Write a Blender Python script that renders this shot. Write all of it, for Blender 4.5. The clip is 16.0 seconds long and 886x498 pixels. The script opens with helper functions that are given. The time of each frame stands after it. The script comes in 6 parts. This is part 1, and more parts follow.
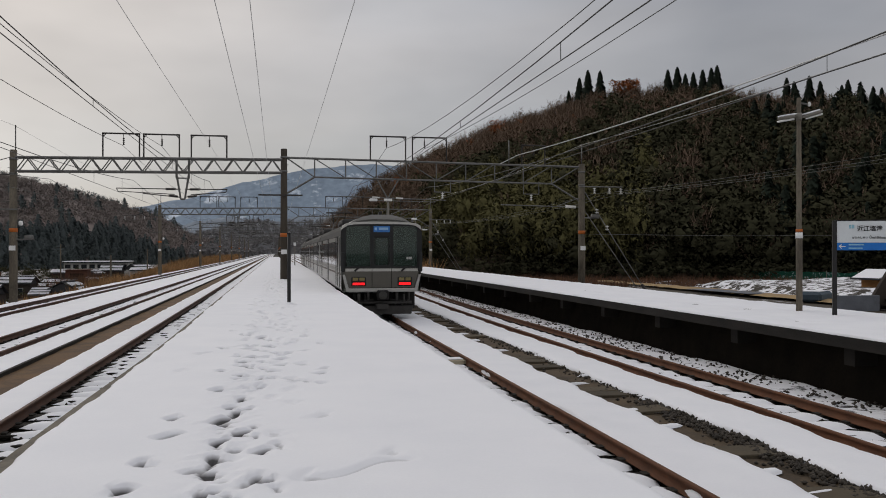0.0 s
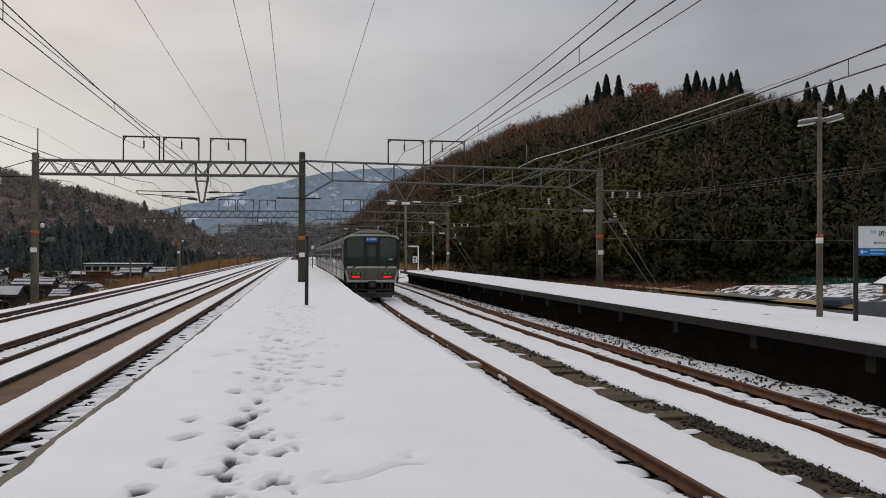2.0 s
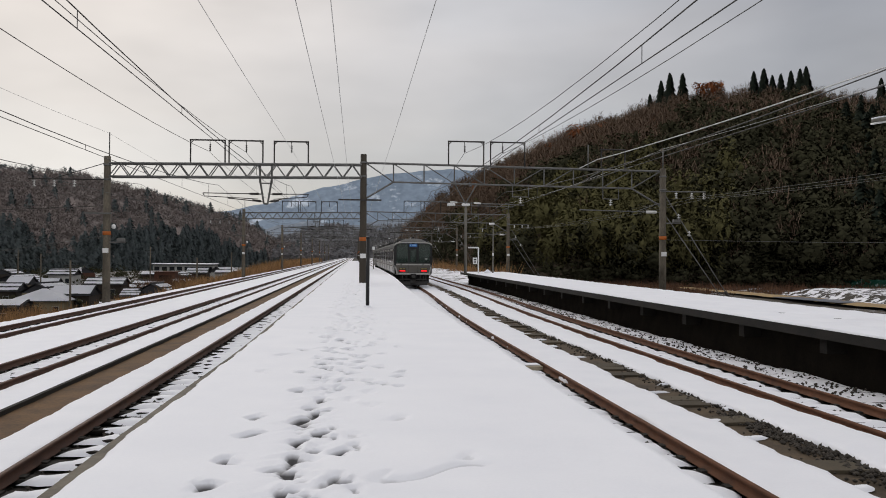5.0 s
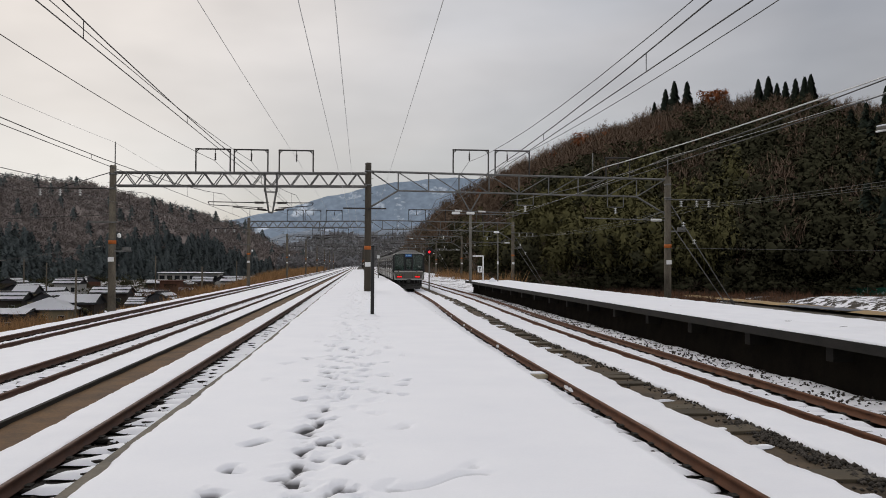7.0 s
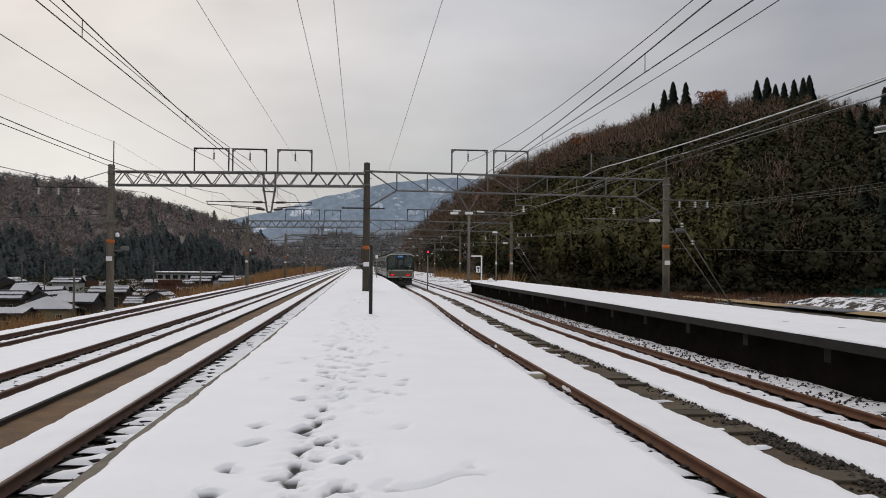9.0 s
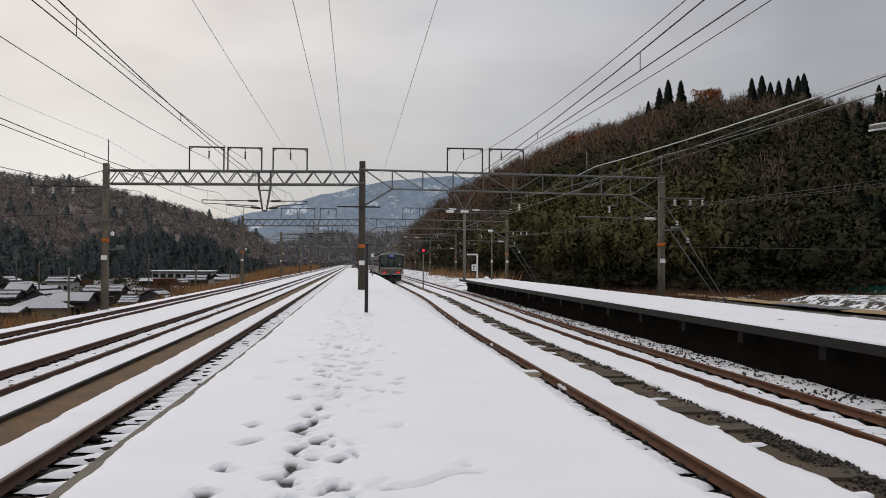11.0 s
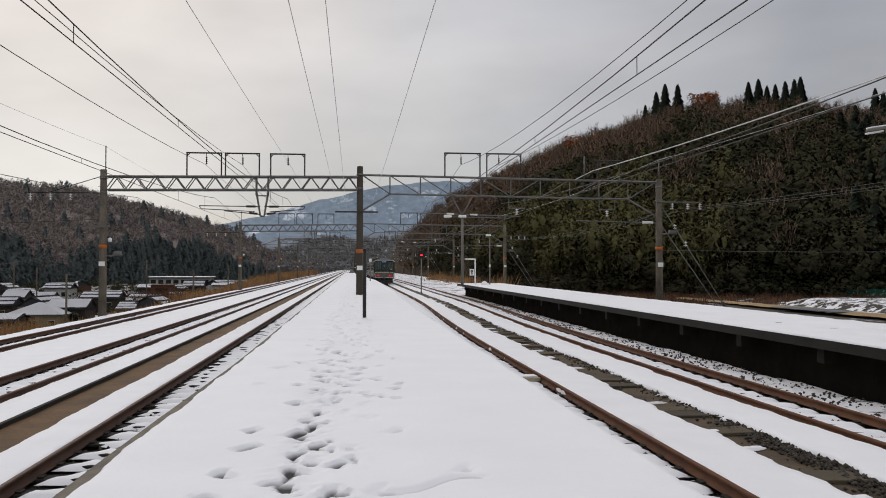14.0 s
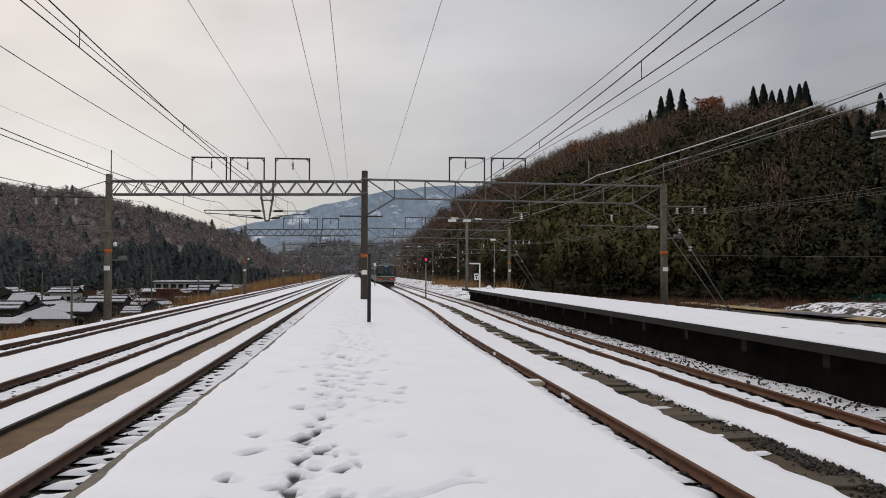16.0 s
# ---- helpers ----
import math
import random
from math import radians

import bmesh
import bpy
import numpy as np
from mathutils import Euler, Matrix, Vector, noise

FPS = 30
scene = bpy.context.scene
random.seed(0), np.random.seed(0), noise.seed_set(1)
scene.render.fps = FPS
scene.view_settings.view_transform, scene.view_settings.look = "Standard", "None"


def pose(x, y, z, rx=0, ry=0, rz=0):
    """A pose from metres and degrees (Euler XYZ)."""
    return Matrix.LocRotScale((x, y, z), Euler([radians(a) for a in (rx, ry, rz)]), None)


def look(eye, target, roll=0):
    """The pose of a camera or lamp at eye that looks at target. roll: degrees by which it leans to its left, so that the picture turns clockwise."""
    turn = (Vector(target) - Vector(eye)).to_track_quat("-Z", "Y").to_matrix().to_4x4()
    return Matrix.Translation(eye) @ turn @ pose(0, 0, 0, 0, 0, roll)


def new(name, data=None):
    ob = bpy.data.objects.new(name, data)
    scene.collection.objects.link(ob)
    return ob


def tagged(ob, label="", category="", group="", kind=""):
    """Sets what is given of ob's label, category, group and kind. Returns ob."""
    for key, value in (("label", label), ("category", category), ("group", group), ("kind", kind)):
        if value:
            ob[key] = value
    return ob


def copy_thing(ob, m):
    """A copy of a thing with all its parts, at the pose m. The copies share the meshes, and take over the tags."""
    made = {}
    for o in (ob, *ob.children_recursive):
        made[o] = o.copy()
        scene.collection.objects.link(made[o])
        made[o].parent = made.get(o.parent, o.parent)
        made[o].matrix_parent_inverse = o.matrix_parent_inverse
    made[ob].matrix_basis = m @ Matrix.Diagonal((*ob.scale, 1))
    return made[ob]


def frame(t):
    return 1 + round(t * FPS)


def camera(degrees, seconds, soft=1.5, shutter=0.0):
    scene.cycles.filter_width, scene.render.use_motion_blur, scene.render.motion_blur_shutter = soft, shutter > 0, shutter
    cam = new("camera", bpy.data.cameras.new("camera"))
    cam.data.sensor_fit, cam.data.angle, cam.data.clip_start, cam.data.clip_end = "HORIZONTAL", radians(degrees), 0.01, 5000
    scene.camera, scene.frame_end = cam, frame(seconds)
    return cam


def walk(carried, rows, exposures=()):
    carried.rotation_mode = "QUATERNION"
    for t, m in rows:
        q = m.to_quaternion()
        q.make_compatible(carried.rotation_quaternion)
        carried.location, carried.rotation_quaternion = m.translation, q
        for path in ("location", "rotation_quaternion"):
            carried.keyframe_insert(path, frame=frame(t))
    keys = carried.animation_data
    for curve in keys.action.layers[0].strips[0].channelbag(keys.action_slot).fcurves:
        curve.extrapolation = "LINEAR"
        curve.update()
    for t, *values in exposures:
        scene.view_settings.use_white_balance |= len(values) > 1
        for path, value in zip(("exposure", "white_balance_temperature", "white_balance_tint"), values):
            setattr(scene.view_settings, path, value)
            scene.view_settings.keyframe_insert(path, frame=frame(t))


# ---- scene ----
# ---- camera and its way: it stands on the platform and turns ----
cam = camera(55.187, 16.0, soft=0.95)
EYE = (0.0, 0.0, 2.47)
TURNS = [
    (0, 90.162, 0.036, -11.099),
    (0.5, 89.981, -0.079, -11.050),
    (1, 90.068, -0.203, -10.885),
    (1.5, 90.209, -0.220, -10.609),
    (2, 90.404, -0.215, -9.930),
    (2.5, 90.313, -0.527, -9.122),
    (3, 90.259, -0.638, -8.463),
    (3.5, 90.277, -0.132, -7.752),
    (4, 90.360, -0.083, -6.913),
    (6.5, 90.808, -0.519, -5.453),
    (7, 91.040, -0.279, -5.547),
    (7.5, 91.132, -0.181, -5.404),
    (8, 90.950, -0.348, -5.307),
    (8.5, 90.928, -0.498, -5.296),
    (9, 91.043, -0.416, -5.654),
    (11.5, 90.919, -0.193, -6.076),
    (12, 91.119, 0.133, -6.163),
    (12.5, 91.267, 0.212, -6.153),
    (13, 91.348, 0.001, -6.117),
    (13.5, 91.397, -0.039, -6.120),
    (14, 91.259, -0.066, -6.084),
    (14.5, 91.291, -0.000, -6.051),
    (15, 91.403, 0.025, -5.965),
    (15.5, 91.472, -0.009, -5.872),
    (16, 91.558, -0.088, -5.777),
]
walk(cam, [(t, pose(*EYE, rx, ry, rz)) for t, rx, ry, rz in TURNS], [(0, 0.0), (1, 0.02), (2, 0.07), (3, 0.16), (4, 0.24), (6.5, 0.26), (16, 0.26)])

# ---- light: overcast winter sky, brighter where the sun stands behind cloud ----
SUN_EL, SUN_AZ = radians(32), radians(-24)  # azimuth from +y towards +x
SUN_DIR = Vector((math.sin(SUN_AZ) * math.cos(SUN_EL), math.cos(SUN_AZ) * math.cos(SUN_EL), math.sin(SUN_EL)))
scene.view_settings.exposure = 0.0


def build_world():
    w = bpy.data.worlds.new("overcast_sky")
    w.use_nodes = True
    scene.world = w
    nt = w.node_tree
    nt.nodes.clear()
    N, L = nt.nodes.new, nt.links.new
    out, bg = N("ShaderNodeOutputWorld"), N("ShaderNodeBackground")
    sky = N("ShaderNodeTexSky")
    sky.sky_type, sky.sun_disc = "NISHITA", False
    sky.sun_elevation, sky.sun_rotation = SUN_EL, SUN_AZ
    tc = N("ShaderNodeTexCoord")
    dot = N("ShaderNodeVectorMath"); dot.operation = "DOT_PRODUCT"
    dot.inputs[1].default_value = SUN_DIR
    L(tc.outputs["Generated"], dot.inputs[0])
    ramp = N("ShaderNodeValToRGB")
    e = ramp.color_ramp.elements
    e[0].position, e[0].color = 0.0, (0.50, 0.493, 0.50, 1)
    e[1].position, e[1].color = 1.0, (0.56, 0.522, 0.485, 1)
    z = e.new(0.45); z.color = (0.34, 0.337, 0.352, 1)
    a = e.new(0.62); a.color = (0.288, 0.292, 0.312, 1)
    b = e.new(0.86); b.color = (0.425, 0.415, 0.418, 1)
    L(dot.outputs["Value"], ramp.inputs["Fac"])
    mp = N("ShaderNodeMapping")
    mp.inputs["Scale"].default_value = (1.0, 1.0, 2.6)
    L(tc.outputs["Generated"], mp.inputs["Vector"])
    nz = N("ShaderNodeTexNoise")
    nz.inputs["Scale"].default_value, nz.inputs["Detail"].default_value, nz.inputs["Roughness"].default_value = 2.6, 4.0, 0.5
    L(mp.outputs["Vector"], nz.inputs["Vector"])
    mr = N("ShaderNodeMapRange")
    mr.inputs["From Min"].default_value, mr.inputs["From Max"].default_value = 0.3, 0.7
    mr.inputs["To Min"].default_value, mr.inputs["To Max"].default_value = 0.80, 1.19
    L(nz.outputs["Fac"], mr.inputs["Value"])
    cloud = N("ShaderNodeVectorMath"); cloud.operation = "SCALE"
    # the overcast brightens towards the zenith
    sep, zen, both = N("ShaderNodeSeparateXYZ"), N("ShaderNodeMapRange"), N("ShaderNodeMath")
    zen.interpolation_type, both.operation = "SMOOTHSTEP", "MULTIPLY"
    zen.inputs["From Min"].default_value, zen.inputs["From Max"].default_value = 0.36, 0.95
    zen.inputs["To Min"].default_value, zen.inputs["To Max"].default_value = 1.0, 1.5
    L(tc.outputs["Generated"], sep.inputs[0]); L(sep.outputs["Z"], zen.inputs["Value"])
    L(mr.outputs["Result"], both.inputs[0]); L(zen.outputs["Result"], both.inputs[1])
    L(ramp.outputs["Color"], cloud.inputs[0]); L(both.outputs["Value"], cloud.inputs["Scale"])
    # warm and cool patches in the cloud
    nc, mc, tint, hue = N("ShaderNodeTexNoise"), N("ShaderNodeMapRange"), N("ShaderNodeMix"), N("ShaderNodeVectorMath")
    nc.inputs["Scale"].default_value, nc.inputs["Detail"].default_value = 1.7, 2.0
    L(mp.outputs["Vector"], nc.inputs["Vector"])
    mc.inputs["From Min"].default_value, mc.inputs["From Max"].default_value = 0.38, 0.62
    L(nc.outputs["Fac"], mc.inputs["Value"])
    tint.data_type, hue.operation = "RGBA", "MULTIPLY"
    tint.inputs[6].default_value, tint.inputs[7].default_value = (0.965, 1.0, 1.035, 1), (1.03, 1.0, 0.968, 1)
    L(mc.outputs["Result"], tint.inputs[0])
    L(cloud.outputs["Vector"], hue.inputs[0]); L(tint.outputs[2], hue.inputs[1])
    faint = N("ShaderNodeVectorMath"); faint.operation = "SCALE"
    faint.inputs["Scale"].default_value = 0.012
    L(sky.outputs["Color"], faint.inputs[0])
    add = N("ShaderNodeVectorMath"); add.operation = "ADD"
    L(hue.outputs["Vector"], add.inputs[0]); L(faint.outputs["Vector"], add.inputs[1])
    L(add.outputs["Vector"], bg.inputs["Color"])
    bg.inputs["Strength"].default_value = SKY
    L(bg.outputs["Background"], out.inputs["Surface"])


SKY = 1.0
build_world()
sun = new("sun", bpy.data.lights.new("sun", "SUN"))
sun.data.energy, sun.data.angle, sun.data.color = 0.75, radians(50), (1.0, 0.95, 0.88)
sun.matrix_world = look((0, 0, 60), Vector((0, 0, 60)) - SUN_DIR * 10)


# ---- materials ----
def mat(name, col, rough=0.8, metal=0.0, col2=None, scale=3.0, fine=40.0, bump=0.15, amount=0.5, coords="world", island=0.0, obj=0.0,
        glow=None, depth=0.02, stretch=(1, 1, 1), spec=0.3):
    """Two-scale noise between col and col2, with bump; island/obj vary brightness by piece."""
    m = bpy.data.materials.new(name)
    m.use_nodes = True
    nt = m.node_tree
    N, L = nt.nodes.new, nt.links.new
    p = nt.nodes["Principled BSDF"]
    p.inputs["Roughness"].default_value, p.inputs["Metallic"].default_value = rough, metal
    p.inputs["Specular IOR Level"].default_value = spec
    if coords == "world":
        src = N("ShaderNodeNewGeometry").outputs["Position"]
    else:
        src = N("ShaderNodeTexCoord").outputs["Object"]
    mp = N("ShaderNodeMapping")
    mp.inputs["Scale"].default_value = stretch
    L(src, mp.inputs["Vector"])
    n1, n2 = N("ShaderNodeTexNoise"), N("ShaderNodeTexNoise")
    for n, s, d in ((n1, scale, 5.0), (n2, fine, 3.0)):
        n.inputs["Scale"].default_value, n.inputs["Detail"].default_value = s, d
        L(mp.outputs["Vector"], n.inputs["Vector"])
    mid = N("ShaderNodeMix")
    mid.inputs[0].default_value = 0.35
    L(n1.outputs["Fac"], mid.inputs[2]); L(n2.outputs["Fac"], mid.inputs[3])
    rg = N("ShaderNodeMapRange")
    rg.inputs["From Min"].default_value, rg.inputs["From Max"].default_value = 0.5 - 0.22 / max(amount, 0.05) * 0.5, 0.5 + 0.22 / max(amount, 0.05) * 0.5
    L(mid.outputs[0], rg.inputs["Value"])
    mix = N("ShaderNodeMix"); mix.data_type = "RGBA"
    mix.inputs[6].default_value = (*col, 1)
    mix.inputs[7].default_value = (*(col2 or [c * 0.6 for c in col]), 1)
    L(rg.outputs["Result"], mix.inputs[0])
    res = mix.outputs[2]
    for on, node, sock in ((island, "ShaderNodeNewGeometry", "Random Per Island"), (obj, "ShaderNodeObjectInfo", "Random")):
        if on:
            r = N(node)
            mr = N("ShaderNodeMapRange")
            mr.inputs["To Min"].default_value, mr.inputs["To Max"].default_value = 1 - on, 1 + on
            L(r.outputs[sock], mr.inputs["Value"])
            sc = N("ShaderNodeVectorMath"); sc.operation = "SCALE"
            L(res, sc.inputs[0]); L(mr.outputs["Result"], sc.inputs["Scale"])
            res = sc.outputs["Vector"]
    L(res, p.inputs["Base Color"])
    if bump:
        b = N("ShaderNodeBump")
        b.inputs["Strength"].default_value, b.inputs["Distance"].default_value = bump, depth
        L(mid.outputs[0], b.inputs["Height"]); L(b.outputs["Normal"], p.inputs["Normal"])
    if glow:
        p.inputs["Emission Color"].default_value, p.inputs["Emission Strength"].default_value = (*glow[0], 1), glow[1]
    return m


def mixed(name, a, b, scale, lo, hi, rough=0.9, fine=25.0, bump=0.3, depth=0.05, detail=6.0):
    """Patches of b over a, with a ragged rim."""
    m = mat(name, a, rough, scale=scale * 3, fine=fine, bump=bump, depth=depth)
    nt = m.node_tree
    N, L = nt.nodes.new, nt.links.new
    p = nt.nodes["Principled BSDF"]
    old = p.inputs["Base Color"].links[0].from_socket
    g = N("ShaderNodeNewGeometry")
    n = N("ShaderNodeTexNoise")
    n.inputs["Scale"].default_value, n.inputs["Detail"].default_value, n.inputs["Roughness"].default_value = scale, detail, 0.6
    L(g.outputs["Position"], n.inputs["Vector"])
    r = N("ShaderNodeMapRange")
    r.inputs["From Min"].default_value, r.inputs["From Max"].default_value = lo, hi
    L(n.outputs["Fac"], r.inputs["Value"])
    x = N("ShaderNodeMix"); x.data_type = "RGBA"
    L(r.outputs["Result"], x.inputs[0]); L(old, x.inputs[6])
    x.inputs[7].default_value = (*b, 1)
    L(x.outputs[2], p.inputs["Base Color"])
    return m


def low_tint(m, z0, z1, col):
    """Below z0 the surface turns to col, blending back to its own colour at z1."""
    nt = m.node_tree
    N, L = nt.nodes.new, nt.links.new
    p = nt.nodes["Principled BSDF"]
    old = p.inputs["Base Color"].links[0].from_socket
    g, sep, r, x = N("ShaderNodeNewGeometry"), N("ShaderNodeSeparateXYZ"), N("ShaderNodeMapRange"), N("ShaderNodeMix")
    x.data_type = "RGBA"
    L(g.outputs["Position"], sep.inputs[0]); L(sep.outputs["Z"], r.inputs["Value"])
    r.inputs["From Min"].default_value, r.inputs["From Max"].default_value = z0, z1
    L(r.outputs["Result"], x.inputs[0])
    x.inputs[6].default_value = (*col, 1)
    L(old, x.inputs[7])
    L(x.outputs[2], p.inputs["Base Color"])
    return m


SNOW = mat("snow", (0.83, 0.83, 0.855), 0.75, col2=(0.76, 0.765, 0.80), scale=1.2, fine=30, bump=0.12, amount=0.5, depth=0.03)
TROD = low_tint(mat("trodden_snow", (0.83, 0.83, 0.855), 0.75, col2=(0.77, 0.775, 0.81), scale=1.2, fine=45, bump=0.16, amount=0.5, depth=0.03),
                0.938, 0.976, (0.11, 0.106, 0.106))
RUST = mat("rusty_rail", (0.150, 0.062, 0.030), 0.8, 0.0, (0.075, 0.034, 0.019), 4, 60, 0.2, spec=0.2)
# left rails show their shaded side, so shade is put into the rust
RUST_SHADED = mat("shaded_rail", (0.100, 0.044, 0.024), 0.7, 0.0, (0.045, 0.023, 0.015), 4, 60, 0.2)
BALLAST = mat("ballast_stone", (0.075, 0.066, 0.055), 0.95, col2=(0.02, 0.018, 0.016), scale=16, fine=60, bump=0.9, amount=0.9, depth=0.06)
MUD = mat("mud_walkway", (0.105, 0.072, 0.040), 0.9, col2=(0.036, 0.027, 0.018), scale=2.2, fine=22, bump=0.5, amount=0.6)
DRAIN = mat("rusty_drain_mud", (0.150, 0.080, 0.030), 0.9, col2=(0.050, 0.029, 0.015), scale=1.5, fine=18, bump=0.4, amount=0.6)
CONC = mat("weathered_concrete", (0.20, 0.175, 0.135), 0.9, col2=(0.07, 0.062, 0.052), scale=2.5, fine=30, bump=0.2)
POLE = mat("concrete_pole", (0.175, 0.150, 0.112), 0.9, col2=(0.075, 0.064, 0.050), scale=2.2, fine=26, bump=0.25, amount=0.8, stretch=(1, 1, 0.3))
DARKPOLE = mat("stained_pole", (0.085, 0.072, 0.055), 0.9, col2=(0.045, 0.038, 0.03), scale=1.2, fine=18, bump=0.15, stretch=(1, 1, 0.25))
DARKCONC = mat("dark_concrete", (0.028, 0.024, 0.019), 0.95, col2=(0.013, 0.0115, 0.0095), scale=2.0, fine=24, bump=0.25)
# near-black colour that stands for the shade inside hollow places
VOIDDARK = mat("void_dark", (0.022, 0.018, 0.014), 1.0, col2=(0.01, 0.009, 0.008), scale=2, fine=20, bump=0.3, spec=0.0)
STEEL = mat("galvanised_steel", (0.20, 0.20, 0.195), 0.6, 0.5, (0.11, 0.105, 0.095), 2, 30, 0.08)
DARKSTEEL = mat("dark_steel", (0.065, 0.06, 0.055), 0.6, 0.4, (0.035, 0.03, 0.028), 2, 30, 0.08)
WIRE = mat("wire", (0.05, 0.048, 0.046), 0.55, 0.3, (0.035, 0.033, 0.03), 2, 30, 0)
ALWIRE = mat("aluminium_wire", (0.58, 0.58, 0.57), 0.5, 0.1, (0.48, 0.48, 0.47), 2, 30, 0)
PORC = mat("white_porcelain", (0.70, 0.70, 0.68), 0.25, col2=(0.55, 0.54, 0.5), scale=5, bump=0)
BLACK = mat("black_paint", (0.012, 0.012, 0.013), 0.5, col2=(0.02, 0.019, 0.018), scale=4, bump=0.05)
ORANGE = mat("orange_band", (0.50, 0.13, 0.02), 0.7, col2=(0.32, 0.09, 0.02), scale=9, bump=0.05)
WHITE = mat("white_paint", (0.78, 0.78, 0.77), 0.5, col2=(0.68, 0.68, 0.66), scale=4, bump=0.03)
GREYP = mat("grey_paint", (0.20, 0.19, 0.165), 0.7, col2=(0.13, 0.12, 0.10), scale=3, bump=0.08)
GROUND = mixed("winter_ground", (0.075, 0.062, 0.046), (0.72, 0.72, 0.75), 0.22, 0.55, 0.60)


# ---- mesh helpers ----
def done(name, bm, material, smooth=False):
    me = bpy.data.meshes.new(name)
    bm.normal_update()
    bm.to_mesh(me)
    bm.free()
    for m in (material if isinstance(material, (list, tuple)) else [material]):
        me.materials.append(m)
    if smooth:
        me.polygons.foreach_set("use_smooth", [True] * len(me.polygons))
    return me


def part(name, bm, material, parent=None, label="", smooth=False):
    ob = new(name, done(name, bm, material, smooth) if isinstance(bm, bmesh.types.BMesh) else bm)
    if parent:
        ob.parent = parent
    if label:
        ob["label"] = label
    return ob


def thing(name, at, label, category, group="", kind="", rz=0.0):
    ob = new(name)
    ob.matrix_basis = pose(*at, 0, 0, rz)
    ob.empty_display_size = 0.2
    return tagged(ob, label, category, group, kind)


def BM():
    return bmesh.new()


def box(bm, x0, x1, y0, y1, z0, z1, bevel=0.0, mi=0):
    vs = [bm.verts.new(p) for p in ((x0, y0, z0), (x1, y0, z0), (x1, y1, z0), (x0, y1, z0), (x0, y0, z1), (x1, y0, z1), (x1, y1, z1), (x0, y1, z1))]
    fs = [bm.faces.new([vs[i] for i in q]) for q in ((3, 2, 1, 0), (4, 5, 6, 7), (0, 1, 5, 4), (1, 2, 6, 5), (2, 3, 7, 6), (3, 0, 4, 7))]
    for f in fs:
        f.material_index = mi
    if bevel:
        bmesh.ops.bevel(bm, geom=list({e for f in fs for e in f.edges}), offset=bevel, segments=1, affect="EDGES")
    return bm


def tube(bm, a, b, r0, r1=None, n=8, caps=True, mi=0):
    a, b = Vector(a), Vector(b)
    r1 = r0 if r1 is None else r1
    d = (b - a).normalized()
    u = d.cross(Vector((0, 0, 1)) if abs(d.z) < 0.9 else Vector((1, 0, 0))).normalized()
    v = d.cross(u)
    rings = []
    for c, r in ((a, r0), (b, r1)):
        rings.append([bm.verts.new(c + (u * math.cos(2 * math.pi * i / n) + v * math.sin(2 * math.pi * i / n)) * r) for i in range(n)])
    for i in range(n):
        f = bm.faces.new((rings[0][i], rings[0][(i + 1) % n], rings[1][(i + 1) % n], rings[1][i]))
        f.smooth, f.material_index = n > 5, mi
    if caps:
        bm.faces.new(rings[0][::-1]).material_index = mi
        bm.faces.new(rings[1]).material_index = mi
    return bm


def bar(bm, a, b, w):
    return tube(bm, a, b, w * 0.7, None, 4)


def lathe(bm, profile, at=(0, 0, 0), n=12, mi=0):
    """Revolve (r, z) pairs round a vertical axis."""
    rings = [[bm.verts.new((at[0] + r * math.cos(2 * math.pi * i / n), at[1] + r * math.sin(2 * math.pi * i / n), at[2] + z)) for i in range(n)] for r, z in profile]
    for p, q in zip(rings, rings[1:]):
        for i in range(n):
            f = bm.faces.new((p[i], p[(i + 1) % n], q[(i + 1) % n], q[i]))
            f.smooth, f.material_index = True, mi
    bm.faces.new(rings[0][::-1]); bm.faces.new(rings[-1])
    return bm


def extrude_xz(bm, outline, y0, y1, mi=0, caps=True, flat=True):
    """Outline of (x, z), counter-clockwise seen from -y, swept from y0 to y1."""
    a = [bm.verts.new((x, y0, z)) for x, z in outline]
    b = [bm.verts.new((x, y1, z)) for x, z in outline]
    n = len(outline)
    for i in range(n):
        f = bm.faces.new((a[i], b[i], b[(i + 1) % n], a[(i + 1) % n]))
        f.material_index, f.smooth = mi, not flat
    if caps:
        bm.faces.new(a).material_index = mi
        bm.faces.new(b[::-1]).material_index = mi
    return bm


def mesh_np(name, verts, faces, material, smooth=False, idx=None, normals=None):
    """A mesh from arrays: verts (n, 3), faces (m, k)."""
    me = bpy.data.meshes.new(name)
    verts, faces = np.asarray(verts, np.float32), np.asarray(faces, np.int32)
    k = faces.shape[1]
    me.vertices.add(len(verts)); me.vertices.foreach_set("co", verts.ravel())
    me.loops.add(faces.size); me.loops.foreach_set("vertex_index", faces.ravel())
    me.polygons.add(len(faces)); me.polygons.foreach_set("loop_start", np.arange(0, faces.size, k, dtype=np.int32))
    for m in (material if isinstance(material, (list, tuple)) else [material]):
        me.materials.append(m)
    if idx is not None:
        me.polygons.foreach_set("material_index", np.asarray(idx, np.int32))
    if smooth:
        me.polygons.foreach_set("use_smooth", np.ones(len(faces), bool))
    me.update(calc_edges=True)
    if normals is not None:
        me.normals_split_custom_set_from_vertices(normals.tolist())
    return me


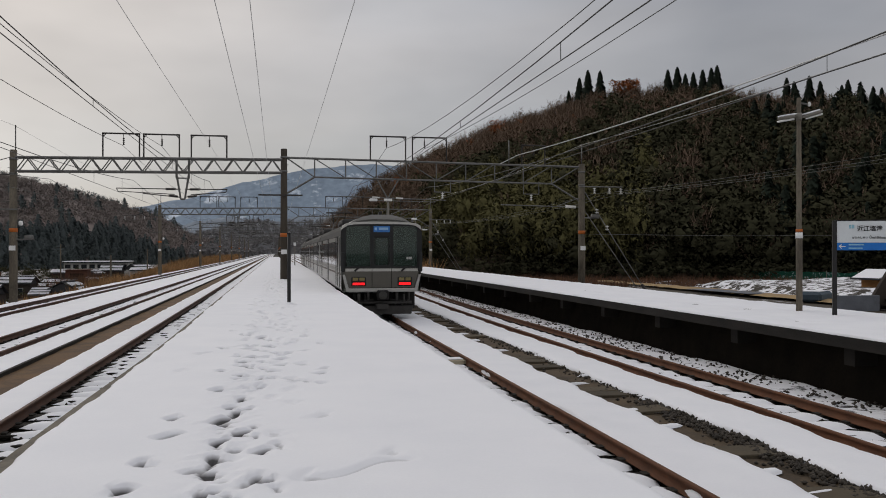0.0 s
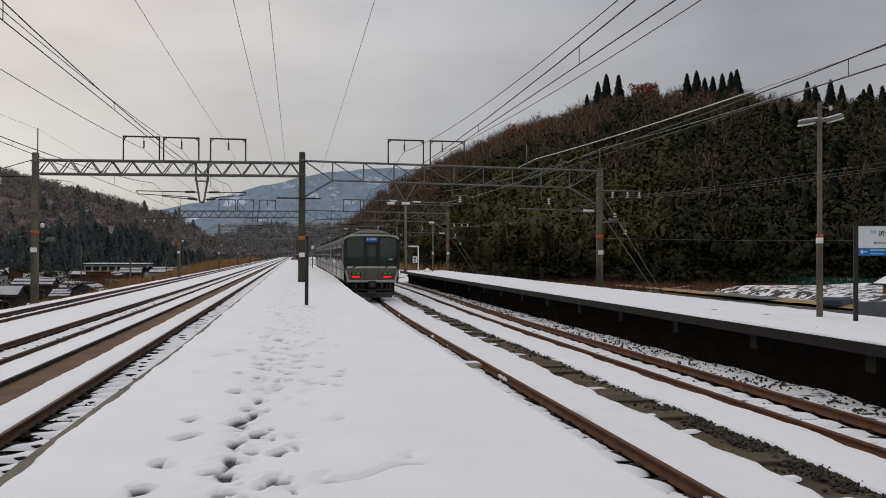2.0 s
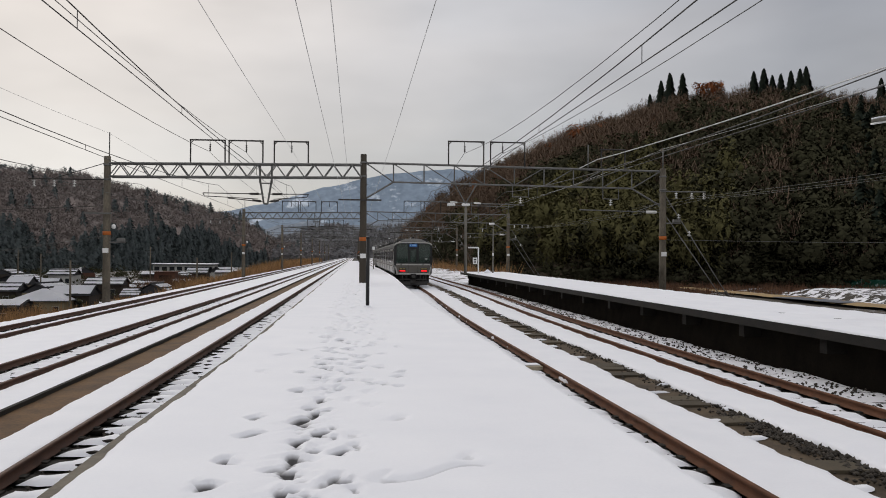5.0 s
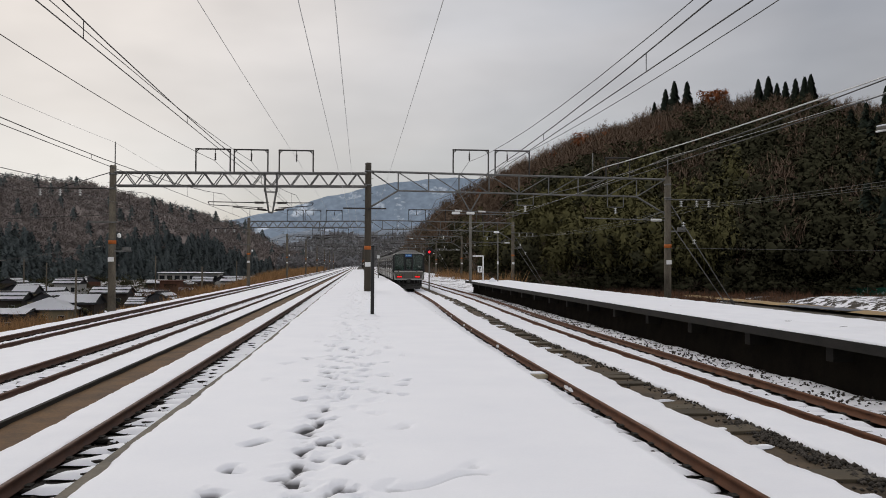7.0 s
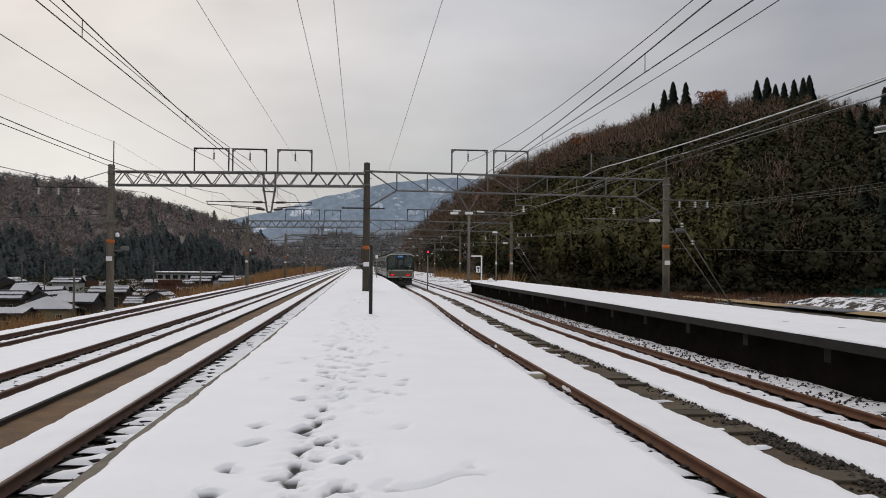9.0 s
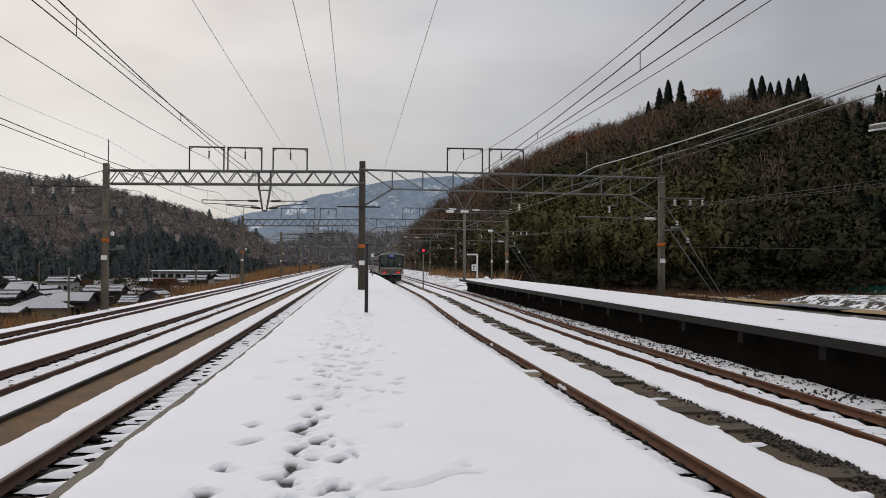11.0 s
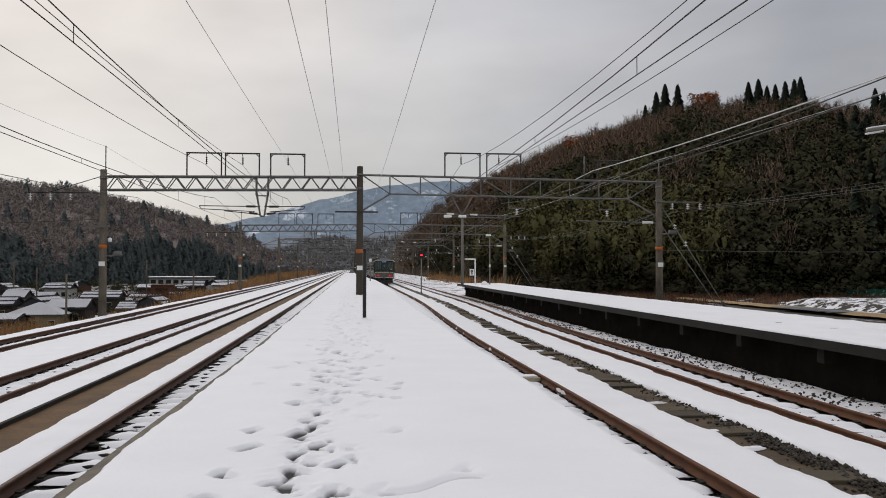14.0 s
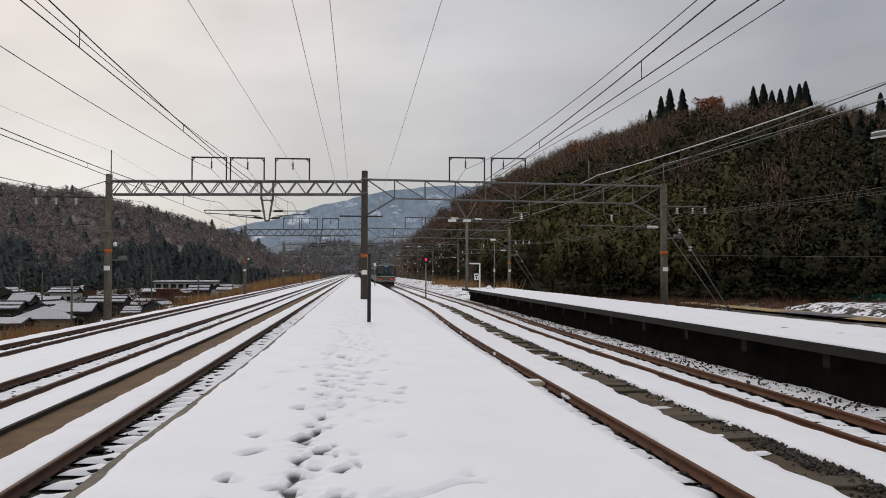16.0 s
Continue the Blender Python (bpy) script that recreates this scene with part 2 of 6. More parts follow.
def grid_np(xs, ys, zf):
    """Vertices and quads of a sheet over xs (2-D or 1-D) and ys, heights by zf(X, Y)."""
    X, Y = (xs, ys) if np.ndim(xs) == 2 else np.meshgrid(xs, ys)
    Z = zf(X, Y)
    ny, nx = X.shape
    i = np.arange(ny * nx).reshape(ny, nx)
    q = np.stack([i[:-1, :-1], i[:-1, 1:], i[1:, 1:], i[1:, :-1]], -1).reshape(-1, 4)
    return np.stack([X, Y, Z], -1).reshape(-1, 3), q


def wob(x, seed, amp=1.0):
    """Smooth irregular wave of one coordinate."""
    x = np.asarray(x, float)
    r = np.random.RandomState(seed)
    s = np.zeros_like(x)
    for f, a in ((0.35, 0.5), (0.9, 0.4), (2.3, 0.3), (5.1, 0.18), (9.7, 0.1)):
        s = s + a * np.sin(x * f * (0.8 + 0.4 * r.rand()) * 2 + r.rand() * 6.28)
    return s * amp


def lumps(X, Y, seed, size=0.5):
    r = np.random.RandomState(seed)
    s = np.zeros_like(X)
    for k in range(7):
        a, f = r.rand() * 6.28, (0.6 + 2.2 * r.rand()) / size
        s = s + np.sin((X * math.cos(a) + Y * math.sin(a)) * f + r.rand() * 6.28) / (1 + 0.5 * k)
    return s / 3


def smooth01(t):
    t = np.clip(t, 0, 1)
    return t * t * (3 - 2 * t)


def shift(y):
    """The two right-hand tracks ease a little to the right beyond the platform's middle."""
    return 0.72 * smooth01((np.asarray(y, float) - 28) / 40)


# ---- plan: x across, y along the tracks, z = 0 on the rails ----
FAR = 900.0
TRACKS = {"left_near": -3.37, "left_middle": -7.27, "left_far": -11.3, "right_near": 3.77, "right_far": 8.06}
PLAT_L, PLAT_R, PLAT_END = -1.9, 2.22, 230.0
RP_EDGE, RP_BACK, RP_END = 9.64, 13.8, 78.0


# ---- ground ----
def ground_z(X, Y):
    left = smooth01((-13.2 - X) / 13.0)
    z = -0.36 - 7.8 * left * (0.55 + 0.45 * smooth01((260 - Y) / 200))
    z = z - 0.9 * smooth01((X - 15.5) / 4.0)
    rough = (lumps(X, Y, 5, 6.0) * 0.25 + lumps(X, Y, 6, 40.0) * 0.5) * np.where(X > 0, 0.12, 1.0)
    return z + rough * smooth01(np.maximum((-14 - X) / 6, (X - 19) / 6)) * smooth01((1500 - np.abs(Y)) / 500)


def build_ground():
    xs = np.unique(np.concatenate([np.linspace(-4500, -200, 14), np.linspace(-200, -30, 35), np.linspace(-30, 30, 61), np.linspace(30, 200, 35), np.linspace(200, 4500, 14)]))
    ys = np.unique(np.concatenate([np.linspace(-1500, -60, 8), np.linspace(-60, 260, 130), np.linspace(260, 800, 30), np.linspace(800, 4800, 14)]))
    v, f = grid_np(xs, ys, ground_z)
    tagged(new("ground", mesh_np("ground", v, f, GROUND, True)), "snowy winter ground with brown grass patches", "ground", kind="structure")
    xs = np.linspace(-13.2, 14.9, 40)
    ys = np.concatenate([np.arange(-30, 60, 0.6), np.arange(60, FAR, 6)])
    v, f = grid_np(xs, ys, lambda X, Y: -0.24 + lumps(X, Y, 9, 0.4) * 0.03)
    tagged(new("trackbed", mesh_np("trackbed", v, f, BALLAST, True)), "dark crushed stone ballast under the tracks", "ballast", kind="structure")


def snow_strip(name, x0, x1, z, seeds, y0=-14.0, y1=FAR, rag=0.05, drop=0.16, sx=False, label="smooth snow between the tracks"):
    """A long snow bed with ragged, rounded rims."""
    ys = np.concatenate([np.arange(y0, min(48, y1), 0.13), np.arange(48, min(120, y1), 0.5), np.arange(120, y1, 5.0)])
    us = np.array([0, 0.0, 0.03, 0.08, 0.2, 0.35, 0.5, 0.65, 0.8, 0.92, 0.97, 1.0, 1.0])
    ds = np.array([1, 0.45, 0.12, 0.02, 0, 0, 0, 0, 0, 0.02, 0.12, 0.45, 1.0])
    a = x0 + wob(ys, seeds, rag) + (shift(ys) if sx else 0)
    b = x1 + wob(ys, seeds + 1, rag) + (shift(ys) if sx else 0)
    X = a[:, None] + (b - a)[:, None] * us[None]
    Y = np.repeat(ys[:, None], len(us), 1)
    Z = z - drop * ds[None] + lumps(X, Y, seeds, 0.8) * 0.014 + lumps(X, Y, seeds + 60, 0.22) * 0.006
    v, f = grid_np(X, Y, lambda A, B: Z)
    return tagged(new(name, mesh_np(name, v, f, SNOW, True)), label, "snow", kind="structure")


def build_track(key, cx, snow_gap, y0, seed):
    sx = key.startswith("right")
    root = thing("track", (0, 0, 0), "railway track with rusty rails and snow-covered sleepers", "railway track", "tracks", "structure")
    prof = [(-0.0625, -0.15), (0.0625, -0.15), (0.0625, -0.135), (0.012, -0.118), (0.012, -0.045), (0.0325, -0.036), (0.0325, -0.006), (0.027, 0.0), (-0.027, 0.0), (-0.0325, -0.006), (-0.0325, -0.036), (-0.012, -0.045), (-0.012, -0.118), (-0.0625, -0.135)]
    ys = np.concatenate([np.arange(-12, 100, 4.0), np.arange(100, FAR + 1, 16.0)])
    for s in (-0.5675, 0.5675):
        P = np.array(prof)
        X = cx + s + P[None, :, 0] + (shift(ys)[:, None] if sx else 0)
        V = np.stack([np.broadcast_to(X, (len(ys), len(prof))), np.repeat(ys[:, None], len(prof), 1), np.broadcast_to(P[None, :, 1], (len(ys), len(prof)))], -1)
        n = len(prof)
        i = np.arange(len(ys) * n).reshape(-1, n)
        j = np.roll(i, -1, 1)
        F = np.stack([i[:-1], j[:-1], j[1:], i[1:]], -1).reshape(-1, 4)
        part("rail", mesh_np("rail", V.reshape(-1, 3), F, RUST if sx else RUST_SHADED), None, root, "rust-brown steel rail")
    bm = box(BM(), -1.0, 1.0, -0.12, 0.12, -0.20, -0.155, 0.01)
    for s in (-0.5675, 0.5675):
        box(bm, s - 0.13, s + 0.13, -0.07, 0.07, -0.157, -0.13)
    sl = done("sleeper", bm, [DARKCONC])
    r = random.Random(seed)
    far_v, far_f = [], []
    y = y0
    while y < 48:
        o = part("sleeper", sl, None, root)
        o.location = (cx + float(shift(y) if sx else 0), y, 0)
        y += 0.70
    # snow lying on and between the sleepers, parted by dark gaps
    U, W = np.linspace(-1, 1, 8), np.linspace(-1, 1, 6)
    uu, ww = np.meshgrid(U, W)
    fall = np.maximum(np.abs(uu) ** 6, np.abs(ww) ** 3)
    base_f = grid_np(U, W, lambda a, b: a * 0)[1]
    y, k = y0, 0
    while y < FAR - 5:
        step = 0.70 if y < 110 else (2.8 if y < 300 else 11.2)
        flare = 0.36 if key == "left_near" else (-0.25 if key == "right_near" else 0.0)
        for x0, x1, tight in snow_gap:
            half = (tight + 0.05 * r.random()) * step / 0.7
            c = (x0 + x1) / 2 + r.uniform(-0.04, 0.04) + float(shift(y) if sx else 0)
            hx = (x1 - x0) / 2 * (0.94 + 0.08 * r.random())
            ph = r.random() * 9
            X = c + uu * hx + 0.03 * np.sin(ww * 3 + ph)
            Y = y + ww * half * (1 + flare * uu) + 0.05 * np.sin(uu * 4 + ph) + 0.03 * np.sin(uu * 9 + ph * 2)
            Z = -0.135 - 0.07 * fall - 0.015 * np.sin(uu * 5 + ph) * np.cos(ww * 2 + ph)
            far_v.append(np.stack([X, Y, Z], -1).reshape(-1, 3)); far_f.append(base_f + k)
            k += uu.size
        y += step
    ob = part("sleeper_snow", mesh_np("sleeper_snow", np.concatenate(far_v), np.concatenate(far_f), SNOW, True), None, root, "snow lumps lying over the sleepers")
    ob["kind"] = "stuff"
    return root


def build_tracks():
    for i, (k, cx) in enumerate(TRACKS.items()):
        gaps = [(cx - 0.51, cx + 0.51, 0.232)]
        if k == "left_near":
            gaps = [(cx - 0.51, cx + 0.53, 0.22), (cx + 0.6, cx + 1.38, 0.325)]
        if k == "right_near":
            gaps = [(cx - 1.42, cx - 0.6, 0.345), (cx - 0.51, cx + 0.545, 0.335)]
        if k == "right_far":
            gaps = [(cx - 0.51, cx + 0.51, 0.255)]
        build_track(k, cx, gaps, -11.3 + 0.11 * i, 20 + i)
    snow_strip("snow_bed", -4.80, -4.0, -0.04, 31, rag=0.03)
    snow_strip("snow_bed", -6.64, -5.68, -0.075, 33, rag=0.03)
    snow_strip("snow_bed", -10.64, -7.92, -0.07, 35, rag=0.03)
    snow_strip("snow_bed", -13.0, -11.95, -0.06, 37, rag=0.06)
    snow_strip("snow_bed", 4.39, 5.52, -0.03, 39, rag=0.085, sx=True)
    snow_strip("snow_bed", 6.33, 7.40, -0.06, 41, rag=0.075, sx=True)
    # drain between the left tracks: dark far wall, muddy floor
    bm = box(BM(), -5.70, -5.62, -12, FAR, -0.30, -0.06)
    tagged(part("drain_wall", bm, DARKCONC), "dark concrete edge of a track drain", "drain", kind="structure")
    ys = np.concatenate([np.arange(-10, 60, 0.25), np.arange(60, FAR, 5)])
    v, f = grid_np(np.linspace(-5.62, -4.72, 6), ys, lambda X, Y: -0.145 + lumps(X, Y, 3, 0.25) * 0.015)
    tagged(new("drain_floor", mesh_np("drain_floor", v, f, DRAIN, True)), "brown muddy floor of a track drain", "drain", kind="structure")
    X = np.linspace(5.3, 6.5, 8)[None] + shift(ys)[:, None]
    v, f = grid_np(X, np.repeat(ys[:, None], 8, 1), lambda A, B: -0.135 + lumps(A, B, 4, 0.3) * 0.02)
    tagged(new("muddy_path", mesh_np("muddy_path", v, f, MUD, True)), "bare muddy strip with gravel between snow beds", "path", kind="structure")


# ---- platforms ----

def footprints():
    """Rows of x, y, depth, turn, size: single deep prints, shallow ones, and two lines of prints that lead away."""
    r = random.Random(4)
    deep = [(-0.89, 7.86), (-0.86, 7.12), (-0.91, 6.23), (-0.97, 5.58), (-0.61, 9.34), (-0.17, 9.46), (-0.52, 7.71), (-0.36, 8.05), (-0.27, 7.14), (-0.43, 6.83), (-0.43, 6.32), (-0.1, 6.45), (-0.1, 5.68), (-0.43, 5.88), (-0.42, 5.4)]
    mild = [(-0.41, 10.21), (-0.45, 11.79), (-0.68, 10.86), (-0.15, 11.56), (0.06, 11.85), (0.19, 9.96), (0.34, 9.81), (-0.16, 10.96), (-0.06, 10.13), (-0.35, 8.75)]
    faint = [(0.0, 7.03), (0.14, 8.44), (0.2, 5.64), (-0.06, 8.75), (-1.16, 10.96), (0.33, 11.31), (0.4, 7.74), (0.85, 6.2), (0.15, 9.2)]
    broken = [(x + r.uniform(-0.16, 0.16), y + r.uniform(-0.3, 0.3)) for x, y in deep if -0.6 < x for _ in range(3)]
    F = [(x, y, 0.045, r.uniform(0.4, 0.75)) for x, y in broken] + [(x, y, 0.078, 0.86) for x, y in deep] + [(x, y, 0.06, 0.85) for x, y in mild] + [(x, y, 0.026, 1.1) for x, y in faint]
    y = 9.8
    while y < 75:
        for lane, wide in ((-0.42, 0.13), (-0.36, 0.2), (-0.25, 0.2), (0.16, 0.2), (0.22, 0.16)):
            if r.random() < 0.86:
                F.append((lane + wide * r.gauss(0, 1) + 0.004 * (y - 10), y + r.uniform(-0.25, 0.25), r.uniform(0.03, 0.066), r.uniform(0.6, 0.95)))
        if r.random() < 0.16:
            F.append((r.uniform(-1.1, 0.9), y, r.uniform(0.012, 0.03), r.uniform(0.8, 1.2)))
        y += 0.42
    return [(x, y, d, r.uniform(-0.5, 0.5), s) for x, y, d, s in F]


def plat_height(X, Y):
    Z = 1.0 + lumps(X, Y, 12, 0.9) * 0.013 + lumps(X, Y, 13, 0.3) * 0.003
    nz = lumps(X, Y, 44, 0.028) * 0.55 + lumps(X, Y, 45, 0.08) * 0.45
    ahead = smooth01((Y - 4.2) / 0.8)
    trail = np.exp(-((X + 0.40 - 0.004 * (Y - 8)) / 0.20) ** 2) * smooth01((14 - Y) / 6) * ahead
    Z += nz * (0.0015 + 0.036 * trail) - 0.016 * trail
    for fx, fy, d, a, sz in footprints():
        near = (np.abs(X - fx) < 0.5) & (np.abs(Y - fy) < 0.6)
        if not near.any():
            continue
        ca, sa = math.cos(a), math.sin(a)
        dx, dy = X[near] - fx + nz[near] * 0.05, Y[near] - fy + nz[near] * 0.08
        u, v = (dx * ca + dy * sa) / (0.066 * sz), (-dx * sa + dy * ca) / (0.135 * sz)
        u = u * (1 + 0.25 * v) + 0.35 * np.sin(v * 2.1 + 40 * fx)
        q = np.sqrt(u * u + v * v)
        pit = 1 / (1 + (np.sqrt((u + 0.1) ** 2 + (v - 0.25) ** 2) / 0.75) ** 7)
        bowl = np.exp(-(q / 1.3) ** 3)
        rim = np.exp(-((q - 1.8) / 0.35) ** 2)
        Z[near] += d * rim * 0.10 - d * (0.42 * bowl + 0.60 * pit) + nz[near] * 0.03 * bowl * (d > 0.05)
    Z = np.maximum(Z, 0.885)
    # a curved drag mark beside the trail
    line = 5.58 + 0.45 * smooth01((X - 0.1) / 0.9) + 0.05 * np.sin(X * 11)
    Z -= 0.035 * np.exp(-((Y - line) / 0.06) ** 2) * smooth01((X - 0.15) / 0.1) * smooth01((1.02 - X) / 0.15)
    return Z


def build_platform():
    root = thing("platform", (0, 0, 0), "long island platform of concrete under fresh trodden snow", "platform", kind="structure")
    pl = lambda y: PLAT_L + 0.13 * smooth01((np.asarray(y, float) - 6) / 9)
    pr = lambda y: PLAT_R + 0.6 * shift(y) - 1.7 * smooth01((np.asarray(y, float) - 96) / 60)
    # body with coping
    ys = np.concatenate([[-14.0], np.arange(5, 17, 2.0), np.arange(20, PLAT_END, 6.0), [PLAT_END]])
    bm = BM()
    rows = []
    for y in ys:
        l, q = float(pl(y)), float(pr(y))
        rows.append([bm.verts.new(p) for p in ((l + 0.14, y, -0.3), (l + 0.14, y, 0.78), (l - 0.06, y, 0.80), (l - 0.06, y, 0.955), (l + 0.12, y, 0.955), (l + 0.13, y, 0.84), (q - 0.1, y, 0.84), (q - 0.09, y, 0.955), (q + 0.05, y, 0.955), (q + 0.05, y, 0.80), (q - 0.2, y, 0.78), (q - 0.2, y, -0.3))])
    for a, b in zip(rows, rows[1:]):
        for i in range(11):
            bm.faces.new((a[i], a[i + 1], b[i + 1], b[i]))
    bm.faces.new(rows[-1]); bm.faces.new(rows[0][::-1])
    part("deck", bm, CONC, root, "worn beige concrete platform edge")

    nx = 150
    ys = np.concatenate([np.arange(-14, 3.5, 0.5), np.arange(3.5, 14, 0.027), np.arange(14, 32, 0.075), np.arange(32, 90, 0.4), np.arange(90, PLAT_END + 0.2, 2.0)])
    a = pl(ys) + 0.05 * smooth01((10.5 - ys) / 4) + wob(ys, 51, 0.035)
    b = pr(ys) + wob(ys, 53, 0.02) + 0.10
    us = np.concatenate([[0, 0, 0.008], np.linspace(0.02, 0.98, nx), [0.992, 1.0, 1.0]])
    ds = np.concatenate([[0.07, 0.035, 0.012], np.zeros(nx), [0.012, 0.05, 0.12]])
    X = a[:, None] + (b - a)[:, None] * us
    Y = np.repeat(ys[:, None], len(us), 1)
    Z = plat_height(X, Y) - ds[None]
    v, f = grid_np(X, Y, lambda A, B: Z)
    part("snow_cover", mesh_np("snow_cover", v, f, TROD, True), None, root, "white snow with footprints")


def build_right_platform():
    root = thing("platform", (0, 0, 0), "raised side platform slab on concrete columns, snow on top", "platform", kind="structure")
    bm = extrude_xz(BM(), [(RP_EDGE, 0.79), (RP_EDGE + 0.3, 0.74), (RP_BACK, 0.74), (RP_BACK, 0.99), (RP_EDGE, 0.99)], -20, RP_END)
    part("slab", bm, mat("dark_slab", (0.017, 0.0145, 0.012), 0.9, col2=(0.007, 0.006, 0.005), scale=1.6, fine=24, bump=0.3, amount=0.8, stretch=(1, 1, 2.5)), root, "dark blotchy concrete slab edge")
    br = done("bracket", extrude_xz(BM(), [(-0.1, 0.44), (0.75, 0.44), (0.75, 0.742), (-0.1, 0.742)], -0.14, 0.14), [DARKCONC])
    y = -9.8
    while y < RP_END - 1:
        o = part("bracket", br, None, root)
        o.location = (RP_EDGE + 0.42, y, 0)
        y += 3.86
    # bank added to close the void; the darkness there is its colour
    part("void_bank", extrude_xz(BM(), [(RP_EDGE + 0.7, -0.3), (RP_BACK - 0.1, -0.3), (RP_BACK - 0.1, 0.739), (RP_EDGE + 0.8, 0.739)], -20, RP_END - 0.2), VOIDDARK, root, "bank closing the void under the slab, its shade painted near-black")
    ys = np.concatenate([np.arange(-20, 45, 0.15), np.arange(45, RP_END + 0.1, 0.6)])
    us = np.concatenate([[0, 0, 0.01], np.linspace(0.03, 0.97, 40), [0.99, 1.0, 1.0]])
    ds = np.concatenate([[0.07, 0.03, 0.008], np.zeros(40), [0.01, 0.04, 0.09]])
    a, b = RP_EDGE + 0.03 + wob(ys, 61, 0.012), RP_BACK - 0.05 + wob(ys, 62, 0.03)
    X = a[:, None] + (b - a)[:, None] * us
    Y = np.repeat(ys[:, None], len(us), 1)
    Z = 1.035 + lumps(X, Y, 14, 0.7) * 0.018 + lumps(X, Y, 15, 0.2) * 0.012 - ds[None]
    r = random.Random(8)
    for _ in range(170):
        fx, fy = r.uniform(10.3, 13.4), r.uniform(8, 40)
        m = (np.abs(X - fx) < 0.3) & (np.abs(Y - fy) < 0.4)
        Z[m] -= 0.05 * np.exp(-((X[m] - fx) / 0.12) ** 2 - ((Y[m] - fy) / 0.18) ** 2)
    v, f = grid_np(X, Y, lambda A, B: Z)
    part("snow_cover", mesh_np("snow_cover", v, f, SNOW, True), None, root, "white snow layer")


build_ground()
build_platform()
build_right_platform()
build_tracks()


# ---- overhead line portals ----
def insulator(bm, x, y, z, n=3, r=0.075, h=0.34, mi=0):
    prof = [(0.02, 0.0)]
    for i in range(n):
        b = -h * (i + 0.5) / n
        prof += [(0.03, b + h * 0.2 / n), (r, b), (r * 0.8, b - h * 0.2 / n), (0.03, b - h * 0.22 / n)]
    prof += [(0.02, -h)]
    return lathe(bm, prof[::-1], (x, y, z), 8, mi)


def build_pole(root, x, z0, z1, r0, r1, material, bands=True):
    part("pole", lathe(BM(), [(r0, z0), (r0 + (r1 - r0) * 0.5, (z0 + z1) / 2), (r1, z1 - 0.02), (r1 * 0.8, z1)], (x, 0, 0), 18), material, root)
    if bands:
        zb = 3.45 if x > 5 or x < -5 else 3.25
        part("orange_band", lathe(BM(), [(r0 * 0.985, zb), (r0 * 0.98, zb + 0.2)], (x, 0, 0), 18), ORANGE, root, "orange painted warning band")
        part("number_plate", box(BM(), x - 0.15, x + 0.15, -r0 - 0.02, -r0 + 0.015, zb - 0.92, zb - 0.68), WHITE, root, "small white plate")
        for zz in (z1 - 0.5, z1 - 1.25):
            part("clamp", lathe(BM(), [(r1 + 0.025, zz), (r1 + 0.025, zz + 0.09)], (x, 0, 0), 18), STEEL, root)


def loop_frame(x0, x1, z0, z1, root, off):
    bm = BM()
    for x in (x0, x1):
        bar(bm, (x, 0, z0), (x, 0, z1), 0.055)
    bar(bm, (x0 - 0.04, 0, z1), (x1 + 0.04, 0, z1), 0.06)
    for x, s in ((x0, 1), (x1, -1)):
        bar(bm, (x, 0, z1 - 0.18), (x + 0.18 * s, 0, z1), 0.035)
    part("feeder_frame", bm, DARKSTEEL, root, "square steel bracket over the beam")
    xm = (x0 + x1) / 2 + off
    bm = BM()
    tube(bm, (xm, 0, z1), (xm + 0.02, 0, z1 - 0.2), 0.018, None, 6)
    insulator(bm, xm + 0.02, 0, z1 - 0.2, 4, 0.06, 0.4)
    part("insulator", bm, DARKSTEEL, root)


